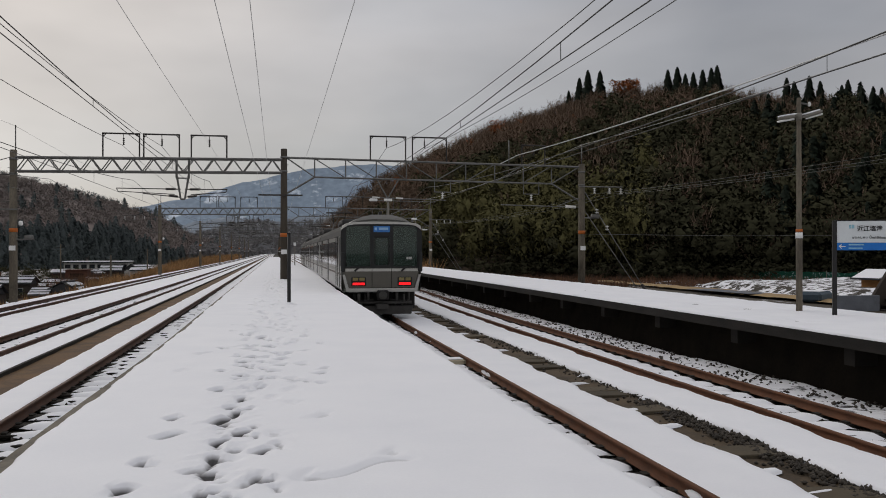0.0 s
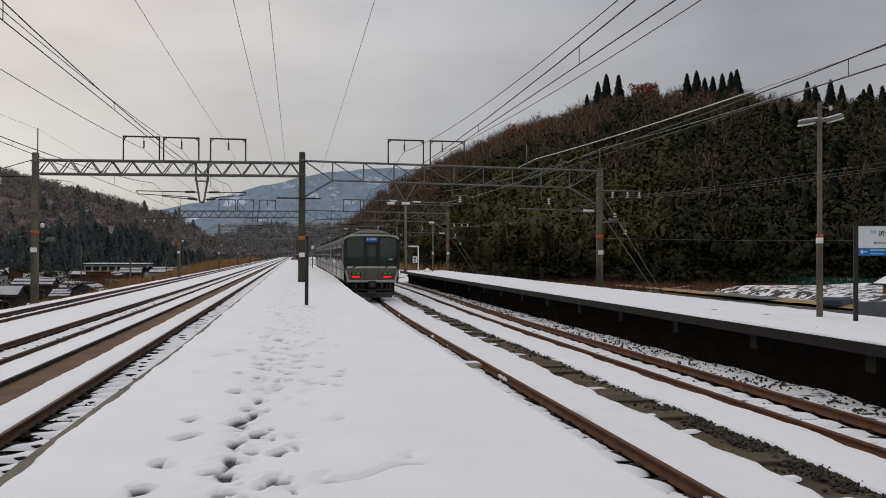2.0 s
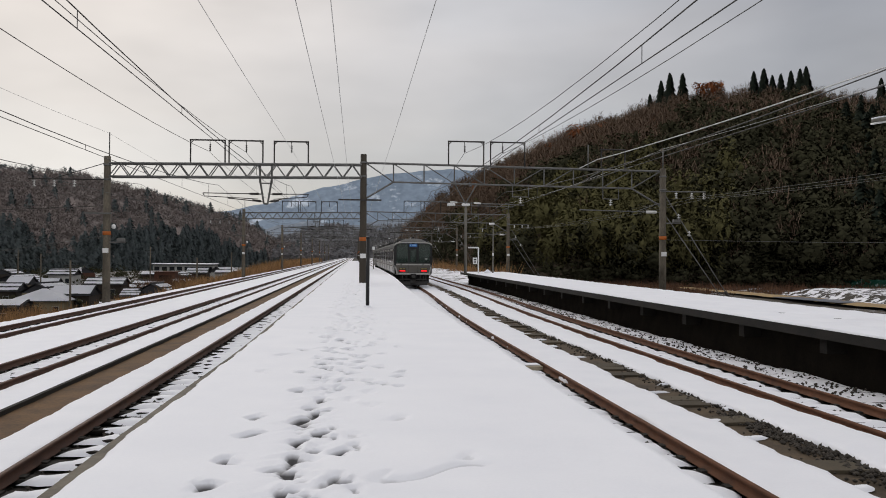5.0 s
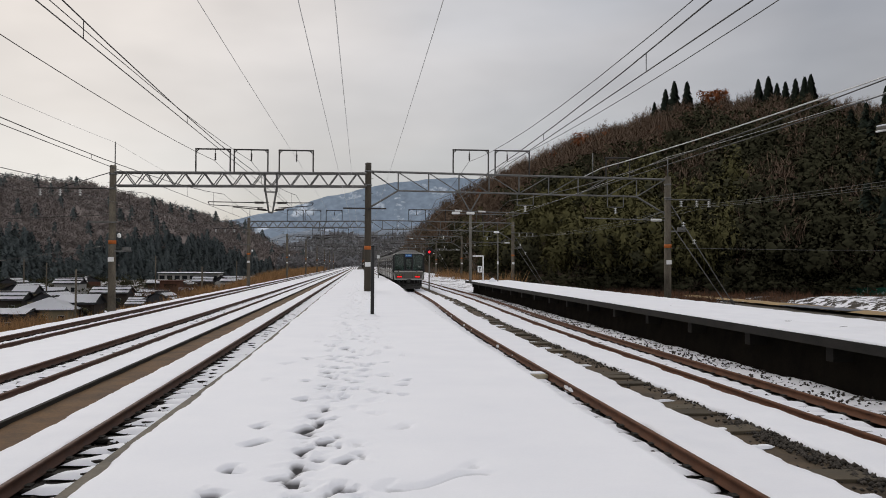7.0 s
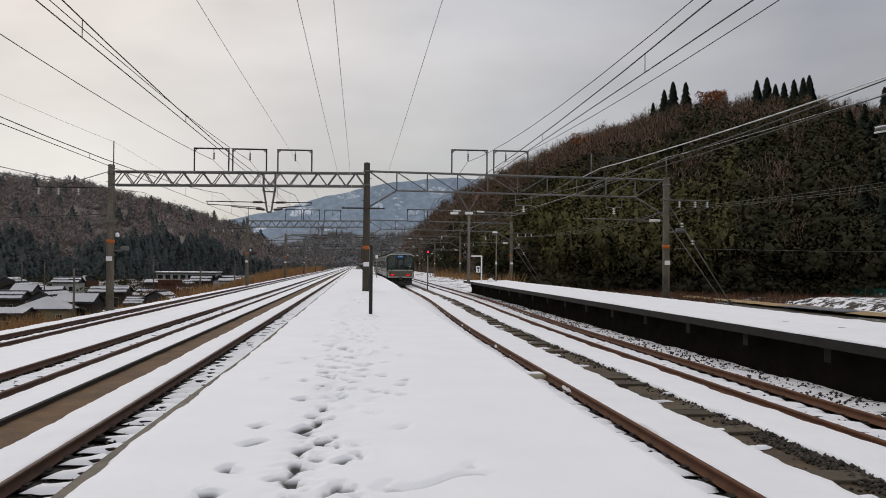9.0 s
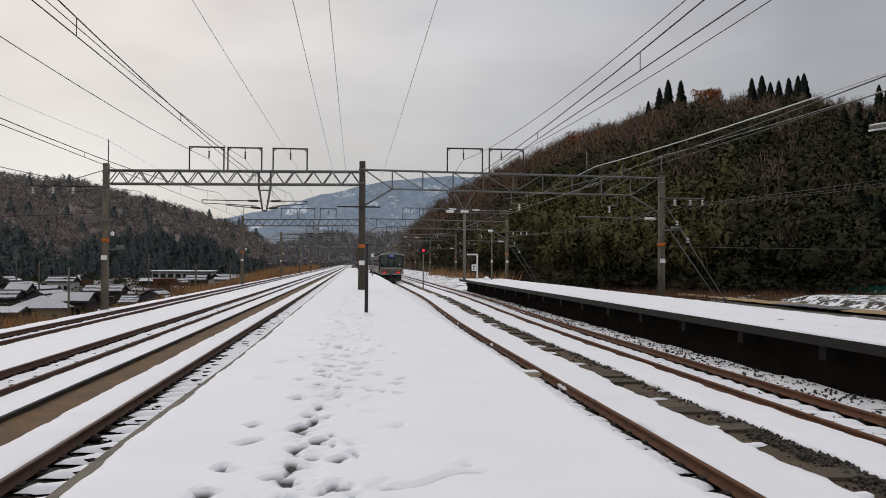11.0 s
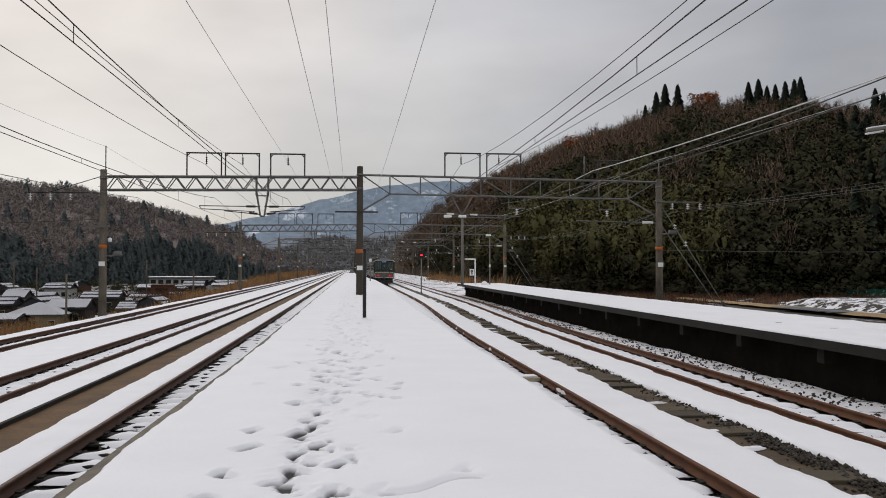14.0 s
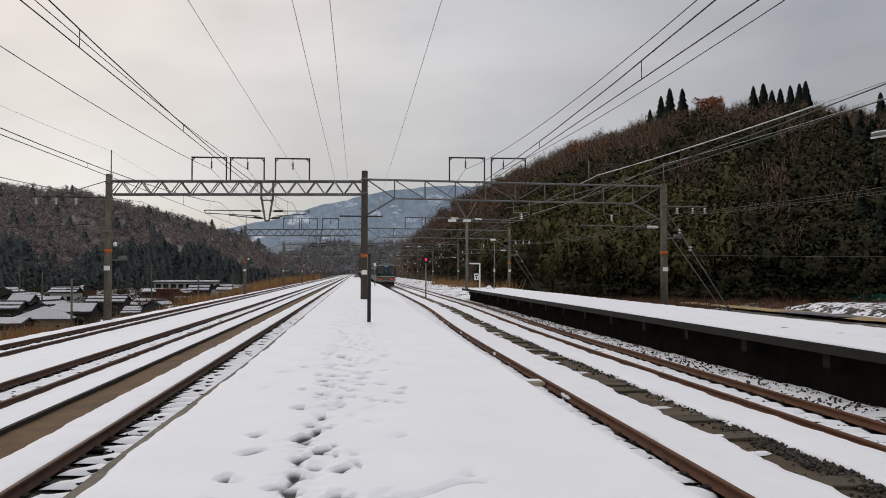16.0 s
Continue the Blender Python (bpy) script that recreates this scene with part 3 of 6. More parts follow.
def build_portal(y):
    root = thing("line_portal", (0, y, 0), "overhead line portal of concrete poles and lattice beams", "catenary portal", "overhead line portals")
    build_pole(root, -13.0, -2.2, 7.6, 0.21, 0.17, POLE)
    build_pole(root, 0.38, 0.9, 7.95, 0.20, 0.165, DARKPOLE)
    build_pole(root, 17.1, -1.6, 7.45, 0.21, 0.17, POLE)
    for x, z0, z1 in ((-13.0, 7.5, 8.85), (17.0, 7.4, 8.6), (12.7, 7.35, 8.7)):
        part("rod", tube(BM(), (x + 0.1, 0, z0), (x + 0.1, 0, z1), 0.03, None, 6), STEEL, root)
    # left lattice beam
    x0, x1, zt0, zt1, dep, hw = -12.85, 0.28, 7.22, 7.36, 0.70, 0.27
    zt = lambda x: zt0 + (zt1 - zt0) * (x - x0) / (x1 - x0)
    bm = BM()
    for yy in (-hw, hw):
        for d in (0, -dep):
            bar(bm, (x0, yy, zt(x0) + d), (x1, yy, zt(x1) + d), 0.075)
    part("chord", bm, STEEL, root, "grey steel beam chords")
    bm = BM()
    n = 26
    for yy in (-hw, hw):
        for i in range(n):
            a, b = x0 + (x1 - x0) * i / n, x0 + (x1 - x0) * (i + 1) / n
            up = i % 2 == 0
            bar(bm, (a, yy, zt(a) - (dep if up else 0)), (b, yy, zt(b) - (0 if up else dep)), 0.042)
    for i in range(0, n, 2):
        a, b = x0 + (x1 - x0) * i / n, x0 + (x1 - x0) * (i + 1) / n
        bar(bm, (a, -hw, zt(a)), (b, hw, zt(b)), 0.035)
    part("lattice", bm, STEEL, root, "zigzag steel lattice")
    # right beam: two chords with posts and diagonals
    x0, x1 = 0.5, 16.95
    tp = lambda x: 7.48 - 0.012 * (x - x0)
    bm = BM()
    bar(bm, (x0, 0, tp(x0)), (x1, 0, tp(x1)), 0.085)
    bar(bm, (2.0, 0, tp(2.0) - 1.0), (15.3, 0, tp(15.3) - 1.0), 0.07)
    part("chord", bm, STEEL, root, "grey steel beam chords")
    bm = BM()
    bar(bm, (0.5, 0, 5.55), (2.0, 0, tp(2.0) - 1.0), 0.07)
    bar(bm, (16.95, 0, 5.35), (15.3, 0, tp(15.3) - 1.0), 0.07)
    xs = [2.0 + i * 13.3 / 8 for i in range(9)]
    for i, x in enumerate(xs):
        bar(bm, (x, 0, tp(x)), (x, 0, tp(x) - 1.0), 0.05)
        nx = xs[i + 1] if i < 8 else None
        if nx:
            if i < 4:
                bar(bm, (x, 0, tp(x)), (nx, 0, tp(nx) - 1.0), 0.04)
            else:
                bar(bm, (x, 0, tp(x) - 1.0), (nx, 0, tp(nx)), 0.04)
    bar(bm, (0.5, 0, tp(0.5)), (2.0, 0, tp(2.0) - 1.0), 0.05)
    bar(bm, (16.95, 0, tp(17)), (15.3, 0, tp(15.3) - 1.0), 0.05)
    part("lattice", bm, STEEL, root, "steel beam posts and diagonals")
    for a, b, o in ((-8.75, -6.96, 0.1), (-6.75, -4.98, 0.0), (-4.38, -2.58, 0.0)):
        loop_frame(a, b, 7.3, 8.55, root, o)
    for a, b, o in ((5.0, 6.94, -0.1), (7.32, 9.22, -0.3), (13.55, 14.9, 0.0)):
        loop_frame(a, b, 7.4 if a < 10 else 7.3, 8.74 if a < 10 else 8.45, root, o)
    # hanging V with registration arms
    hanger = part("hanger", bar(BM(), (-4.92, 0, 5.2), (-4.7, 0, 5.2), 0.07), STEEL, root, "V-shaped steel drop hanger")
    part("hanger_tie", bar(BM(), (-5.1, 0, 6.3), (-4.5, 0, 6.3), 0.05), STEEL, hanger)
    for xa in (-5.12, -4.5):
        for yy in (-0.2, 0.2):
            part("hanger_post", bar(BM(), (xa, yy, 7.35), (xa, yy, 6.3), 0.05), STEEL, hanger)
            part("hanger_leg", bar(BM(), (xa, yy, 6.5), (-4.81 + (0.1 if xa > -4.8 else -0.1), yy * 0.3, 5.2), 0.055), STEEL, hanger)
    for s, end in ((-1, -8.1), (1, -2.55)):
        bm = BM()
        x = -4.81 + 0.1 * s
        bar(bm, (x, 0, 5.3), (end + 1.3 * -s, 0, 5.48), 0.035)
        bar(bm, (x, 0, 5.72), (end, 0, 5.74), 0.035)
        bar(bm, (end, 0, 5.74), (end - 0.08 * s, 0, 5.6), 0.03)
        bar(bm, (end - 0.08 * s, 0, 5.58), (x + s * 0.3, 0, 5.45), 0.03)
        part("registration_arm", bm, DARKSTEEL, root, "thin registration arm for the contact wire")
        part("insulator", tube(BM(), (x + s * 0.25, 0, 5.72), (x + s * 0.75, 0, 5.725), 0.06, None, 8), DARKSTEEL, root)
        part("insulator", tube(BM(), (x + s * 0.15, 0, 5.33), (x + s * 0.6, 0, 5.38), 0.06, None, 8), DARKSTEEL, root)
    # middle pole's cross arm and wall-bracket
    part("crossarm", box(BM(), -0.95, 1.35, -0.28, -0.2, 5.42, 5.5), DARKSTEEL, root)
    # right-hand drop V, brackets and arms
    hanger = part("hanger", bar(BM(), (3.4, 0, 5.45), (9.2, 0, 5.3), 0.035), STEEL, root, "V-shaped steel drop hanger")
    for xa in (5.35, 6.55):
        part("hanger_leg", bar(BM(), (xa, 0, 6.4), (5.95, 0, 5.35), 0.05), STEEL, hanger)
    part("insulator", tube(BM(), (5.1, 0, 5.42), (5.5, 0, 5.40), 0.045, None, 8), PORC, root)
    part("insulator", tube(BM(), (6.4, 0, 5.38), (6.8, 0, 5.37), 0.045, None, 8), PORC, root)
    for x, z in ((9.0, 6.35), (14.1, 6.3)):
        bm = BM()
        for xx in (x - 0.45, x + 0.45):
            bar(bm, (xx, 0, z + 0.1), (xx, 0, z - 0.6), 0.035)
        bar(bm, (x - 0.45, 0, z - 0.6), (x + 0.45, 0, z - 0.6), 0.035)
        part("wire_frame", bm, STEEL, root, "square steel frame below the beam")
        part("insulator", insulator(BM(), x, 0, z - 0.62, 3, 0.1, 0.36), PORC, root)
    part("crossarm", bar(bar(BM(), (12.3, -0.1, 5.08), (16.9, -0.1, 4.98), 0.04), (16.9, -0.1, 5.5), (15.6, -0.1, 5.05), 0.03), STEEL, root)
    part("insulator", tube(BM(), (16.1, -0.1, 5.0), (16.7, -0.1, 4.99), 0.08, None, 8), PORC, root)
    bm = BM()
    bar(bm, (16.9, -0.2, 6.15), (19.5, -0.2, 6.15), 0.05)
    for x in (17.8, 18.7, 19.4):
        part("insulator", insulator(BM(), x, -0.2, 6.1, 3, 0.11, 0.36), PORC, root)
    part("crossarm", bm, STEEL, root)
    bm = BM()
    bar(bm, (-13.1, -0.2, 6.35), (-16.9, -0.2, 6.35), 0.04)
    bar(bm, (-13.1, -0.2, 7.2), (-15.6, -0.2, 6.38), 0.03)
    for x in (-14.6, -15.6, -16.6):
        part("insulator", insulator(BM(), x, -0.2, 6.3, 3, 0.1, 0.36), PORC, root)
    part("crossarm", bm, DARKSTEEL, root)
    part("crossarm", box(BM(), -14.1, -12.7, -0.3, -0.22, 4.55, 4.63), STEEL, root)
    part("bell_lamp", lathe(BM(), [(0.03, 0.12), (0.10, 0.07), (0.11, -0.06), (0.06, -0.12)][::-1], (-12.6, -0.2, 3.9), 10), WHITE, root, "small white round horn")
    # guy wires of the right-hand pole
    bm = BM()
    tube(bm, (17.2, 0, 6.0), (21.6, -1.0, -1.4), 0.03, None, 6)
    tube(bm, (17.2, 0, 4.9), (21.3, -1.0, -1.4), 0.03, None, 6)
    part("guy_wire", bm, STEEL, root)
    part("guy_guard", tube(BM(), (20.42, -0.75, 0.59), (20.85, -0.85, -0.13), 0.09, None, 8), DARKSTEEL, root)
    for u in (0.17, 0.30):
        part("guy_insulator", insulator(BM(), 17.2 + 4.4 * u, -u, 6.0 - 7.4 * u + 0.17, 2, 0.12, 0.3), PORC, root)
    # switch boxes, steps and brackets on the outer and middle poles
    for x, z in ((17.1, 4.35), (-13.0, 3.05)):
        part("switch_bracket", box(box(BM(), x + 0.15, x + 1.0, -0.12, -0.04, z, z + 0.07), x + 0.55, x + 0.95, -0.2, 0.05, z + 0.07, z + 0.25, 0.02), STEEL, root)
    for x in (-13.0, 0.38, 17.1):
        for k in range(9):
            part("climbing_step", tube(BM(), (x - 0.27 * (k % 2), 0, 3.9 + 0.4 * k), (x + 0.27 * (1 - k % 2), 0, 3.9 + 0.4 * k), 0.012, None, 5), DARKSTEEL, root)
    return root


portal = build_portal(46.0)
for yy in (97.0, 147.0, 197.0, 247.0, 297.0, 347.0, 397.0):
    copy_thing(portal, pose(0.45, yy, 0))
copy_thing(portal, pose(0, -5.0, 0))


# ---- wires ----
def wire(points, r, material, label, name="overhead_wire"):
    cu = bpy.data.curves.new(name, "CURVE")
    cu.dimensions, cu.bevel_depth, cu.bevel_resolution = "3D", r, 0
    for pts in points:
        s = cu.splines.new("POLY")
        s.points.add(len(pts) - 1)
        for q, p in zip(s.points, pts):
            q.co = (*p, 1)
    cu.materials.append(material)
    return tagged(new(name, cu), label, "wire", "overhead wires")


SPANS = [-5.0, 46.0, 97.0, 147.0, 197.0, 247.0, 297.0, 347.0, 397.0]


def sagging(x, z, sag, sx=False, dx=0.0):
    pts = []
    for a, b in zip(SPANS, SPANS[1:]):
        for i in range(12):
            u = i / 12
            y = a + (b - a) * u
            pts.append((x + (float(shift(y)) if sx else 0) + dx, y, z - sag * 4 * u * (1 - u)))
    return pts


def catenary(x, sx=False, zc=5.27, zm=6.15, sag=0.76):
    mess, cont = sagging(x, zm, sag, sx), sagging(x, zc, 0.0, sx)
    drops = []
    for a, b in list(zip(SPANS, SPANS[1:]))[:3]:
        n = 8
        for i in range(n):
            u = (i + 0.5) / n
            y = a + (b - a) * u
            xx = x + (float(shift(y)) if sx else 0)
            drops.append([(xx, y, zc), (xx, y, zm - sag * 4 * u * (1 - u))])
    wire([mess], 0.012, WIRE, "dark messenger wire of the overhead line")
    wire([cont], 0.010, WIRE, "copper contact wire over the track", "contact_wire")
    wire(drops, 0.006, WIRE, "short dropper wires between contact and messenger wire", "dropper_wires")


def build_wires():
    for cx in (-11.3, -7.27, -3.47, 3.77, 7.8):
        catenary(cx, cx > 0, *((5.05, 6.0, 0.82) if cx > 0 else (5.27, 6.15, 0.76)))
    for x, z, sag in ((-7.8, 7.95, 0.55), (-5.87, 7.95, 0.55), (-3.35, 7.95, 0.12), (5.87, 8.1, 0.95), (7.95, 8.1, 0.55)):
        wire([sagging(x, z, sag)], 0.013 if x != -3.35 else 0.009, WIRE if x != -3.35 else ALWIRE, "dark feeder cable between portals", "feeder_cable")
    for x in (-0.74, -0.32, 0.93):
        wire([sagging(x, 5.6, 0.1)], 0.0055, ALWIRE, "pale aluminium cable on the middle poles", "feeder_cable")
    for x, z in ((17.8, 5.75), (18.7, 5.75), (19.4, 5.75), (-14.6, 5.95), (-15.6, 5.95), (-16.6, 5.95)):
        wire([sagging(x, z, 0.4)], 0.006, WIRE if x < 0 else STEEL, "thin power line on the outer poles", "power_line")
    wire([[(-13.0, 46, 5.0), (-22, 49, 4.75), (-34, 53, 4.9), (-60, 61, 6.0)], [(-13.0, 46, 3.4), (-24, 60, 2.6), (-40, 80, 2.7)]], 0.014, WIRE, "dark service cable leading off to the village", "power_line")
    wire([[(17.2, 46, 3.45), (30, 52, 3.5), (48, 60, 3.75), (75, 72, 4.3)]], 0.010, STEEL, "thin cable crossing before the wooded hill", "power_line")
    wire([[(13.3 + 0.9 * u, 46 - 51 * u, 7.88 - 1.6 * u * (1 - u)) for u in [i / 16 for i in range(17)]], [(12.25, 46, 7.35), (13.3, 46, 7.88)]], 0.022, ALWIRE, "thick pale cable led down to the beam", "feeder_cable")
    wire([sagging(-12.9, 8.8, 0.4), sagging(17.1, 8.55, 0.4)], 0.008, ALWIRE, "thin earth wire over the pole tops", "earth_wire")


build_wires()


# ---- hills and mountains ----
def interp(s, pts):
    p = np.array(pts)
    return np.interp(s, p[:, 0], p[:, 1])


R_CREST_Z = [(-0.1, 0.0), (0.03, 0.012), (0.067, 0.036), (0.085, 0.055), (0.112, 0.078), (0.155, 0.095), (0.203, 0.121), (0.249, 0.140), (0.314, 0.160), (0.349, 0.172), (0.428, 0.192), (0.457, 0.189), (0.551, 0.196), (0.603, 0.187), (0.654, 0.184), (0.80, 0.188), (1.1, 0.17), (1.8, 0.12), (3.0, 0.05)]
R_CREST_Y = [(-0.1, 900), (0.03, 700), (0.067, 560), (0.155, 420), (0.25, 340), (0.43, 280), (0.55, 255), (0.8, 220), (1.2, 180), (3.0, 90)]
R_FOOT_Y = [(-0.1, 700), (0.03, 420), (0.07, 280), (0.15, 150), (0.25, 115), (0.4, 104), (0.55, 100), (0.8, 92), (1.2, 75), (3.0, 40)]
L_CREST_Z = [(-3.0, 0.08), (-1.0, 0.12), (-0.6, 0.122), (-0.45, 0.107), (-0.406, 0.100), (-0.357, 0.095), (-0.314, 0.093), (-0.264, 0.080), (-0.219, 0.068), (-0.168, 0.053), (-0.131, 0.041), (-0.112, 0.030), (-0.098, 0.018), (-0.085, 0.013), (-0.04, 0.008), (0.03, 0.003)]
L_CREST_Y = [(-3.0, 200), (-1.0, 330), (-0.6, 420), (-0.4, 480), (-0.22, 640), (-0.12, 800), (0.03, 950)]
L_FOOT_Y = [(-3.0, 110), (-1.0, 200), (-0.6, 240), (-0.4, 270), (-0.22, 380), (-0.12, 520), (0.03, 800)]


def slope_at(s, v, crest_z, crest_y, foot_y, foot_z):
    """A point on a hillside: s is the bearing x / y, v runs from foot (0) to crest (1) and over it."""
    yf, yc = interp(s, foot_y), interp(s, crest_y)
    zc = interp(s, crest_z) * yc + 0.6
    vv = np.minimum(v, 1.0)
    y = yf + (yc - yf) * v
    z = foot_z + (zc - foot_z) * (np.maximum(vv, 0) ** 0.85) - np.maximum(v - 1, 0) * zc * 1.1
    z = z + 1.6 * np.sin(s * 55 + v * 7) * vv * (1 - vv) * 4 * 0.6 + 1.2 * np.sin(s * 120 + v * 13) * vv * (1 - vv) * 2
    return s * y, y, z


FOREST_SOIL = mat("forest_floor", (0.100, 0.076, 0.056), 1.0, col2=(0.055, 0.044, 0.033), scale=0.08, fine=1.2, bump=0.4, depth=0.4, spec=0.0)
LEAF_DARK = mat("evergreen_leaves", (0.060, 0.058, 0.034), 0.9, col2=(0.040, 0.039, 0.024), scale=0.06, fine=0.5, bump=0, amount=0.6, island=0.06, spec=0.0)
LEAF_BAMBOO = mat("bamboo_leaves", (0.122, 0.112, 0.050), 0.9, col2=(0.072, 0.067, 0.032), scale=0.06, fine=0.4, bump=0, amount=0.6, island=0.06, spec=0.0)
TWIG = mat("bare_twigs", (0.180, 0.125, 0.090), 0.95, col2=(0.122, 0.088, 0.065), scale=0.05, fine=0.4, bump=0, amount=0.6, island=0.05, spec=0.0)
TWIG_RED = mat("russet_leaves", (0.36, 0.125, 0.052), 0.95, col2=(0.11, 0.048, 0.026), scale=0.5, fine=2.6, bump=0, amount=0.7, island=0.3, spec=0.0)
CEDAR = mat("cedar_needles", (0.030, 0.038, 0.027), 0.9, col2=(0.018, 0.024, 0.018), scale=0.08, fine=1.0, bump=0, amount=0.7, island=0.2, spec=0.05)
BARK = mat("bark", (0.06, 0.045, 0.034), 1.0, col2=(0.03, 0.024, 0.019), scale=2, fine=20, bump=0.3)
# distant woods and their floor: base colours paled and greyed to hold haze
HAZETWIG = mat("hazed_bare_woods", (0.235, 0.200, 0.184), 0.95, col2=(0.190, 0.165, 0.156), scale=0.012, fine=0.09, bump=0, amount=0.75, island=0.03, spec=0.0)
HAZEVALLEY = mat("valley_woods", (0.195, 0.185, 0.186), 0.95, col2=(0.155, 0.150, 0.154), scale=0.02, fine=0.2, bump=0, amount=0.75, island=0.04, spec=0.0)
HAZEFLOOR = mat("hazed_forest_floor", (0.25, 0.212, 0.194), 1.0, col2=(0.20, 0.172, 0.160), scale=0.03, fine=0.5, bump=0.3, depth=0.5, spec=0.0)
HAZECEDAR = mat("hazed_cedar", (0.142, 0.164, 0.164), 0.95, col2=(0.116, 0.136, 0.138), scale=0.03, fine=0.3, bump=0, amount=0.6, island=0.02, spec=0.0)


def loose(tri, out):
    """Separate triangles as vertices, faces and normals; each is wound to face the way its crown bulges (out)."""
    tri = np.array(tri)
    flip = (np.cross(tri[:, 1] - tri[:, 0], tri[:, 2] - tri[:, 0]) * out).sum(1) < 0
    tri[flip] = tri[flip][:, ::-1]
    return tri.reshape(-1, 3), np.arange(tri.size // 3).reshape(-1, 3), np.repeat(unit(out), 3, 0)


def unit(v):
    return v / (np.linalg.norm(v, axis=1, keepdims=True) + 1e-6)


EIGHT = np.array([[(a, 0, 0), (0, b, 0), (0, 0, c)] for a in (1, -1) for b in (1, -1) for c in (1, -1)], float)


def cores(cs, size, mid):
    """The dense inside of each bough, as triangles and the way each faces."""
    tri = np.concatenate([c + EIGHT * z for c, z in zip(cs, size)])
    out = np.concatenate([unit(EIGHT.mean(1)) * 0.8 + (c - mid) / 0.25 for c in cs])
    return tri, out


def crown(kind, seed, n):
    """A crown of about unit height: leaf sprays lying over uneven boughs, needles in tiers, or bare limbs and twigs."""
    r = np.random.RandomState(seed)
    if kind == "cedar":
        h = r.rand(n) ** 0.8
        a = r.rand(n) * 6.283
        rad = (1 - h) ** 0.8 * 0.20 * (0.35 + 0.65 * np.abs(np.sin(h * 22 + 1.5 * a + seed))) * (0.45 + 0.55 * r.rand(n)) + 0.008
        c = np.stack([np.cos(a) * rad, np.sin(a) * rad, 0.05 + h * 0.95], -1)
        size = 0.035 + 0.045 * (1 - h)
        d1 = np.stack([np.cos(a), np.sin(a), -0.7 + 0 * a], -1) * size[:, None]
        d2 = np.stack([-np.sin(a), np.cos(a), 0.25 * r.randn(n)], -1) * size[:, None] * 0.7
        up = np.stack([0 * a, 0 * a, size * 0.7], -1)
        tri = np.stack([c + d1, c + d2 - d1 * 0.3, c - d2 - d1 * 0.3 + up], 1)
        q = np.linspace(0, 6.283, 8)
        ring = np.stack([np.cos(q) * 0.11, np.sin(q) * 0.11, 0.06 + 0 * q], -1)
        cone = np.stack([ring[:-1], ring[1:], np.repeat([[0, 0, 0.9]], 7, 0)], 1)
        way = np.concatenate([np.stack([np.cos(a), np.sin(a), 0.35 + 0 * a], -1) + r.randn(n, 3) * 0.1, unit(ring[:-1] + ring[1:]) + [0, 0, 0.3]])
        return loose(np.concatenate([tri, cone]), way)
    if kind in ("bare", "far"):
        # limbs fan out of a short trunk and fray into twigs that end on a rounded crown
        k = 9
        tips = unit(r.randn(k, 3) * [0.8, 0.8, 0.45] + [0, 0, 0.9]) * [0.30, 0.30, 0.52] * (0.75 + 0.35 * r.rand(k, 1)) + [0, 0, 0.34]
        root = np.stack([0.02 * r.randn(k), 0.02 * r.randn(k), 0.16 + 0.22 * r.rand(k)], -1)
        side = unit(np.cross(tips - root, r.randn(k, 3))) * 0.010
        limbs = np.stack([root - side, root + side, tips], 1)
        stem = np.array([[(-0.014, 0, 0), (0.014, 0, 0), (0, 0, 0.6)], [(0, -0.014, 0), (0, 0.014, 0), (0, 0, 0.6)]])
        which, u = r.randint(0, k, n), 0.25 + 0.8 * r.rand(n, 1)
        c = root[which] + (tips - root)[which] * u + r.randn(n, 3) * 0.022
        d = unit(unit((tips - root)[which]) + r.randn(n, 3) * 0.55 + [0, 0, 0.35])
        ln = 0.07 + 0.10 * r.rand(n, 1)
        w = unit(np.cross(d, r.randn(n, 3))) * ((0.0032 if kind == "bare" else 0.006) + 0.004 * r.rand(n, 1))
        tri = np.concatenate([limbs, stem, np.stack([c - w, c + w, c + d * ln], 1)])
        way = unit(tri.mean(1) - [0, 0, 0.4]) + [0, 0, 0.25] + r.randn(len(tri), 3) * 0.12
        if kind == "far":
            inner, faced = cores(tips[:5] * [0.7, 0.7, 0.7], 0.05 + 0.03 * r.rand(5, 1, 1), [0, 0, 0.4])
            tri, way = np.concatenate([tri, inner]), np.concatenate([way, faced])
        return loose(tri, way)
    lobes = {"leaf": 11, "bamboo": 13}[kind]
    wide, tall = (0.115, 0.20) if kind == "bamboo" else (0.15, 0.145)
    cs = r.randn(lobes, 3) * [0.15, 0.15, 0.13] + [0, 0, 0.56 if kind == "bamboo" else 0.50]
    which = r.randint(0, lobes, n)
    out = unit(r.randn(n, 3) + [0, 0, 0.3])
    grow = (0.65 + 0.45 * r.rand(lobes, 1))[which]
    c = cs[which] + out * (0.78 + 0.32 * r.rand(n, 1)) * [wide, wide, tall] * grow
    normal = unit(out + r.randn(n, 3) * 0.55)
    soft = unit(out + 0.7 * (cs[which] - [0, 0, 0.45]) / 0.2 + r.randn(n, 3) * 0.10)
    a = unit(np.cross(normal, r.randn(n, 3)))
    b = np.cross(normal, a)
    s = (0.014 + 0.017 * r.rand(n, 1))
    if kind == "bamboo":
        a = unit(a * 0.6 + out * 0.4 + [0, 0, -0.5])
        tri = np.stack([c + a * s * 1.9, c - a * s * 0.6 + b * s * 0.7, c - a * s * 0.6 - b * s * 0.7], 1)
    else:
        tri = np.stack([c + a * s * 1.3, c - a * s * 0.7 + b * s, c - a * s * 0.7 - b * s], 1)
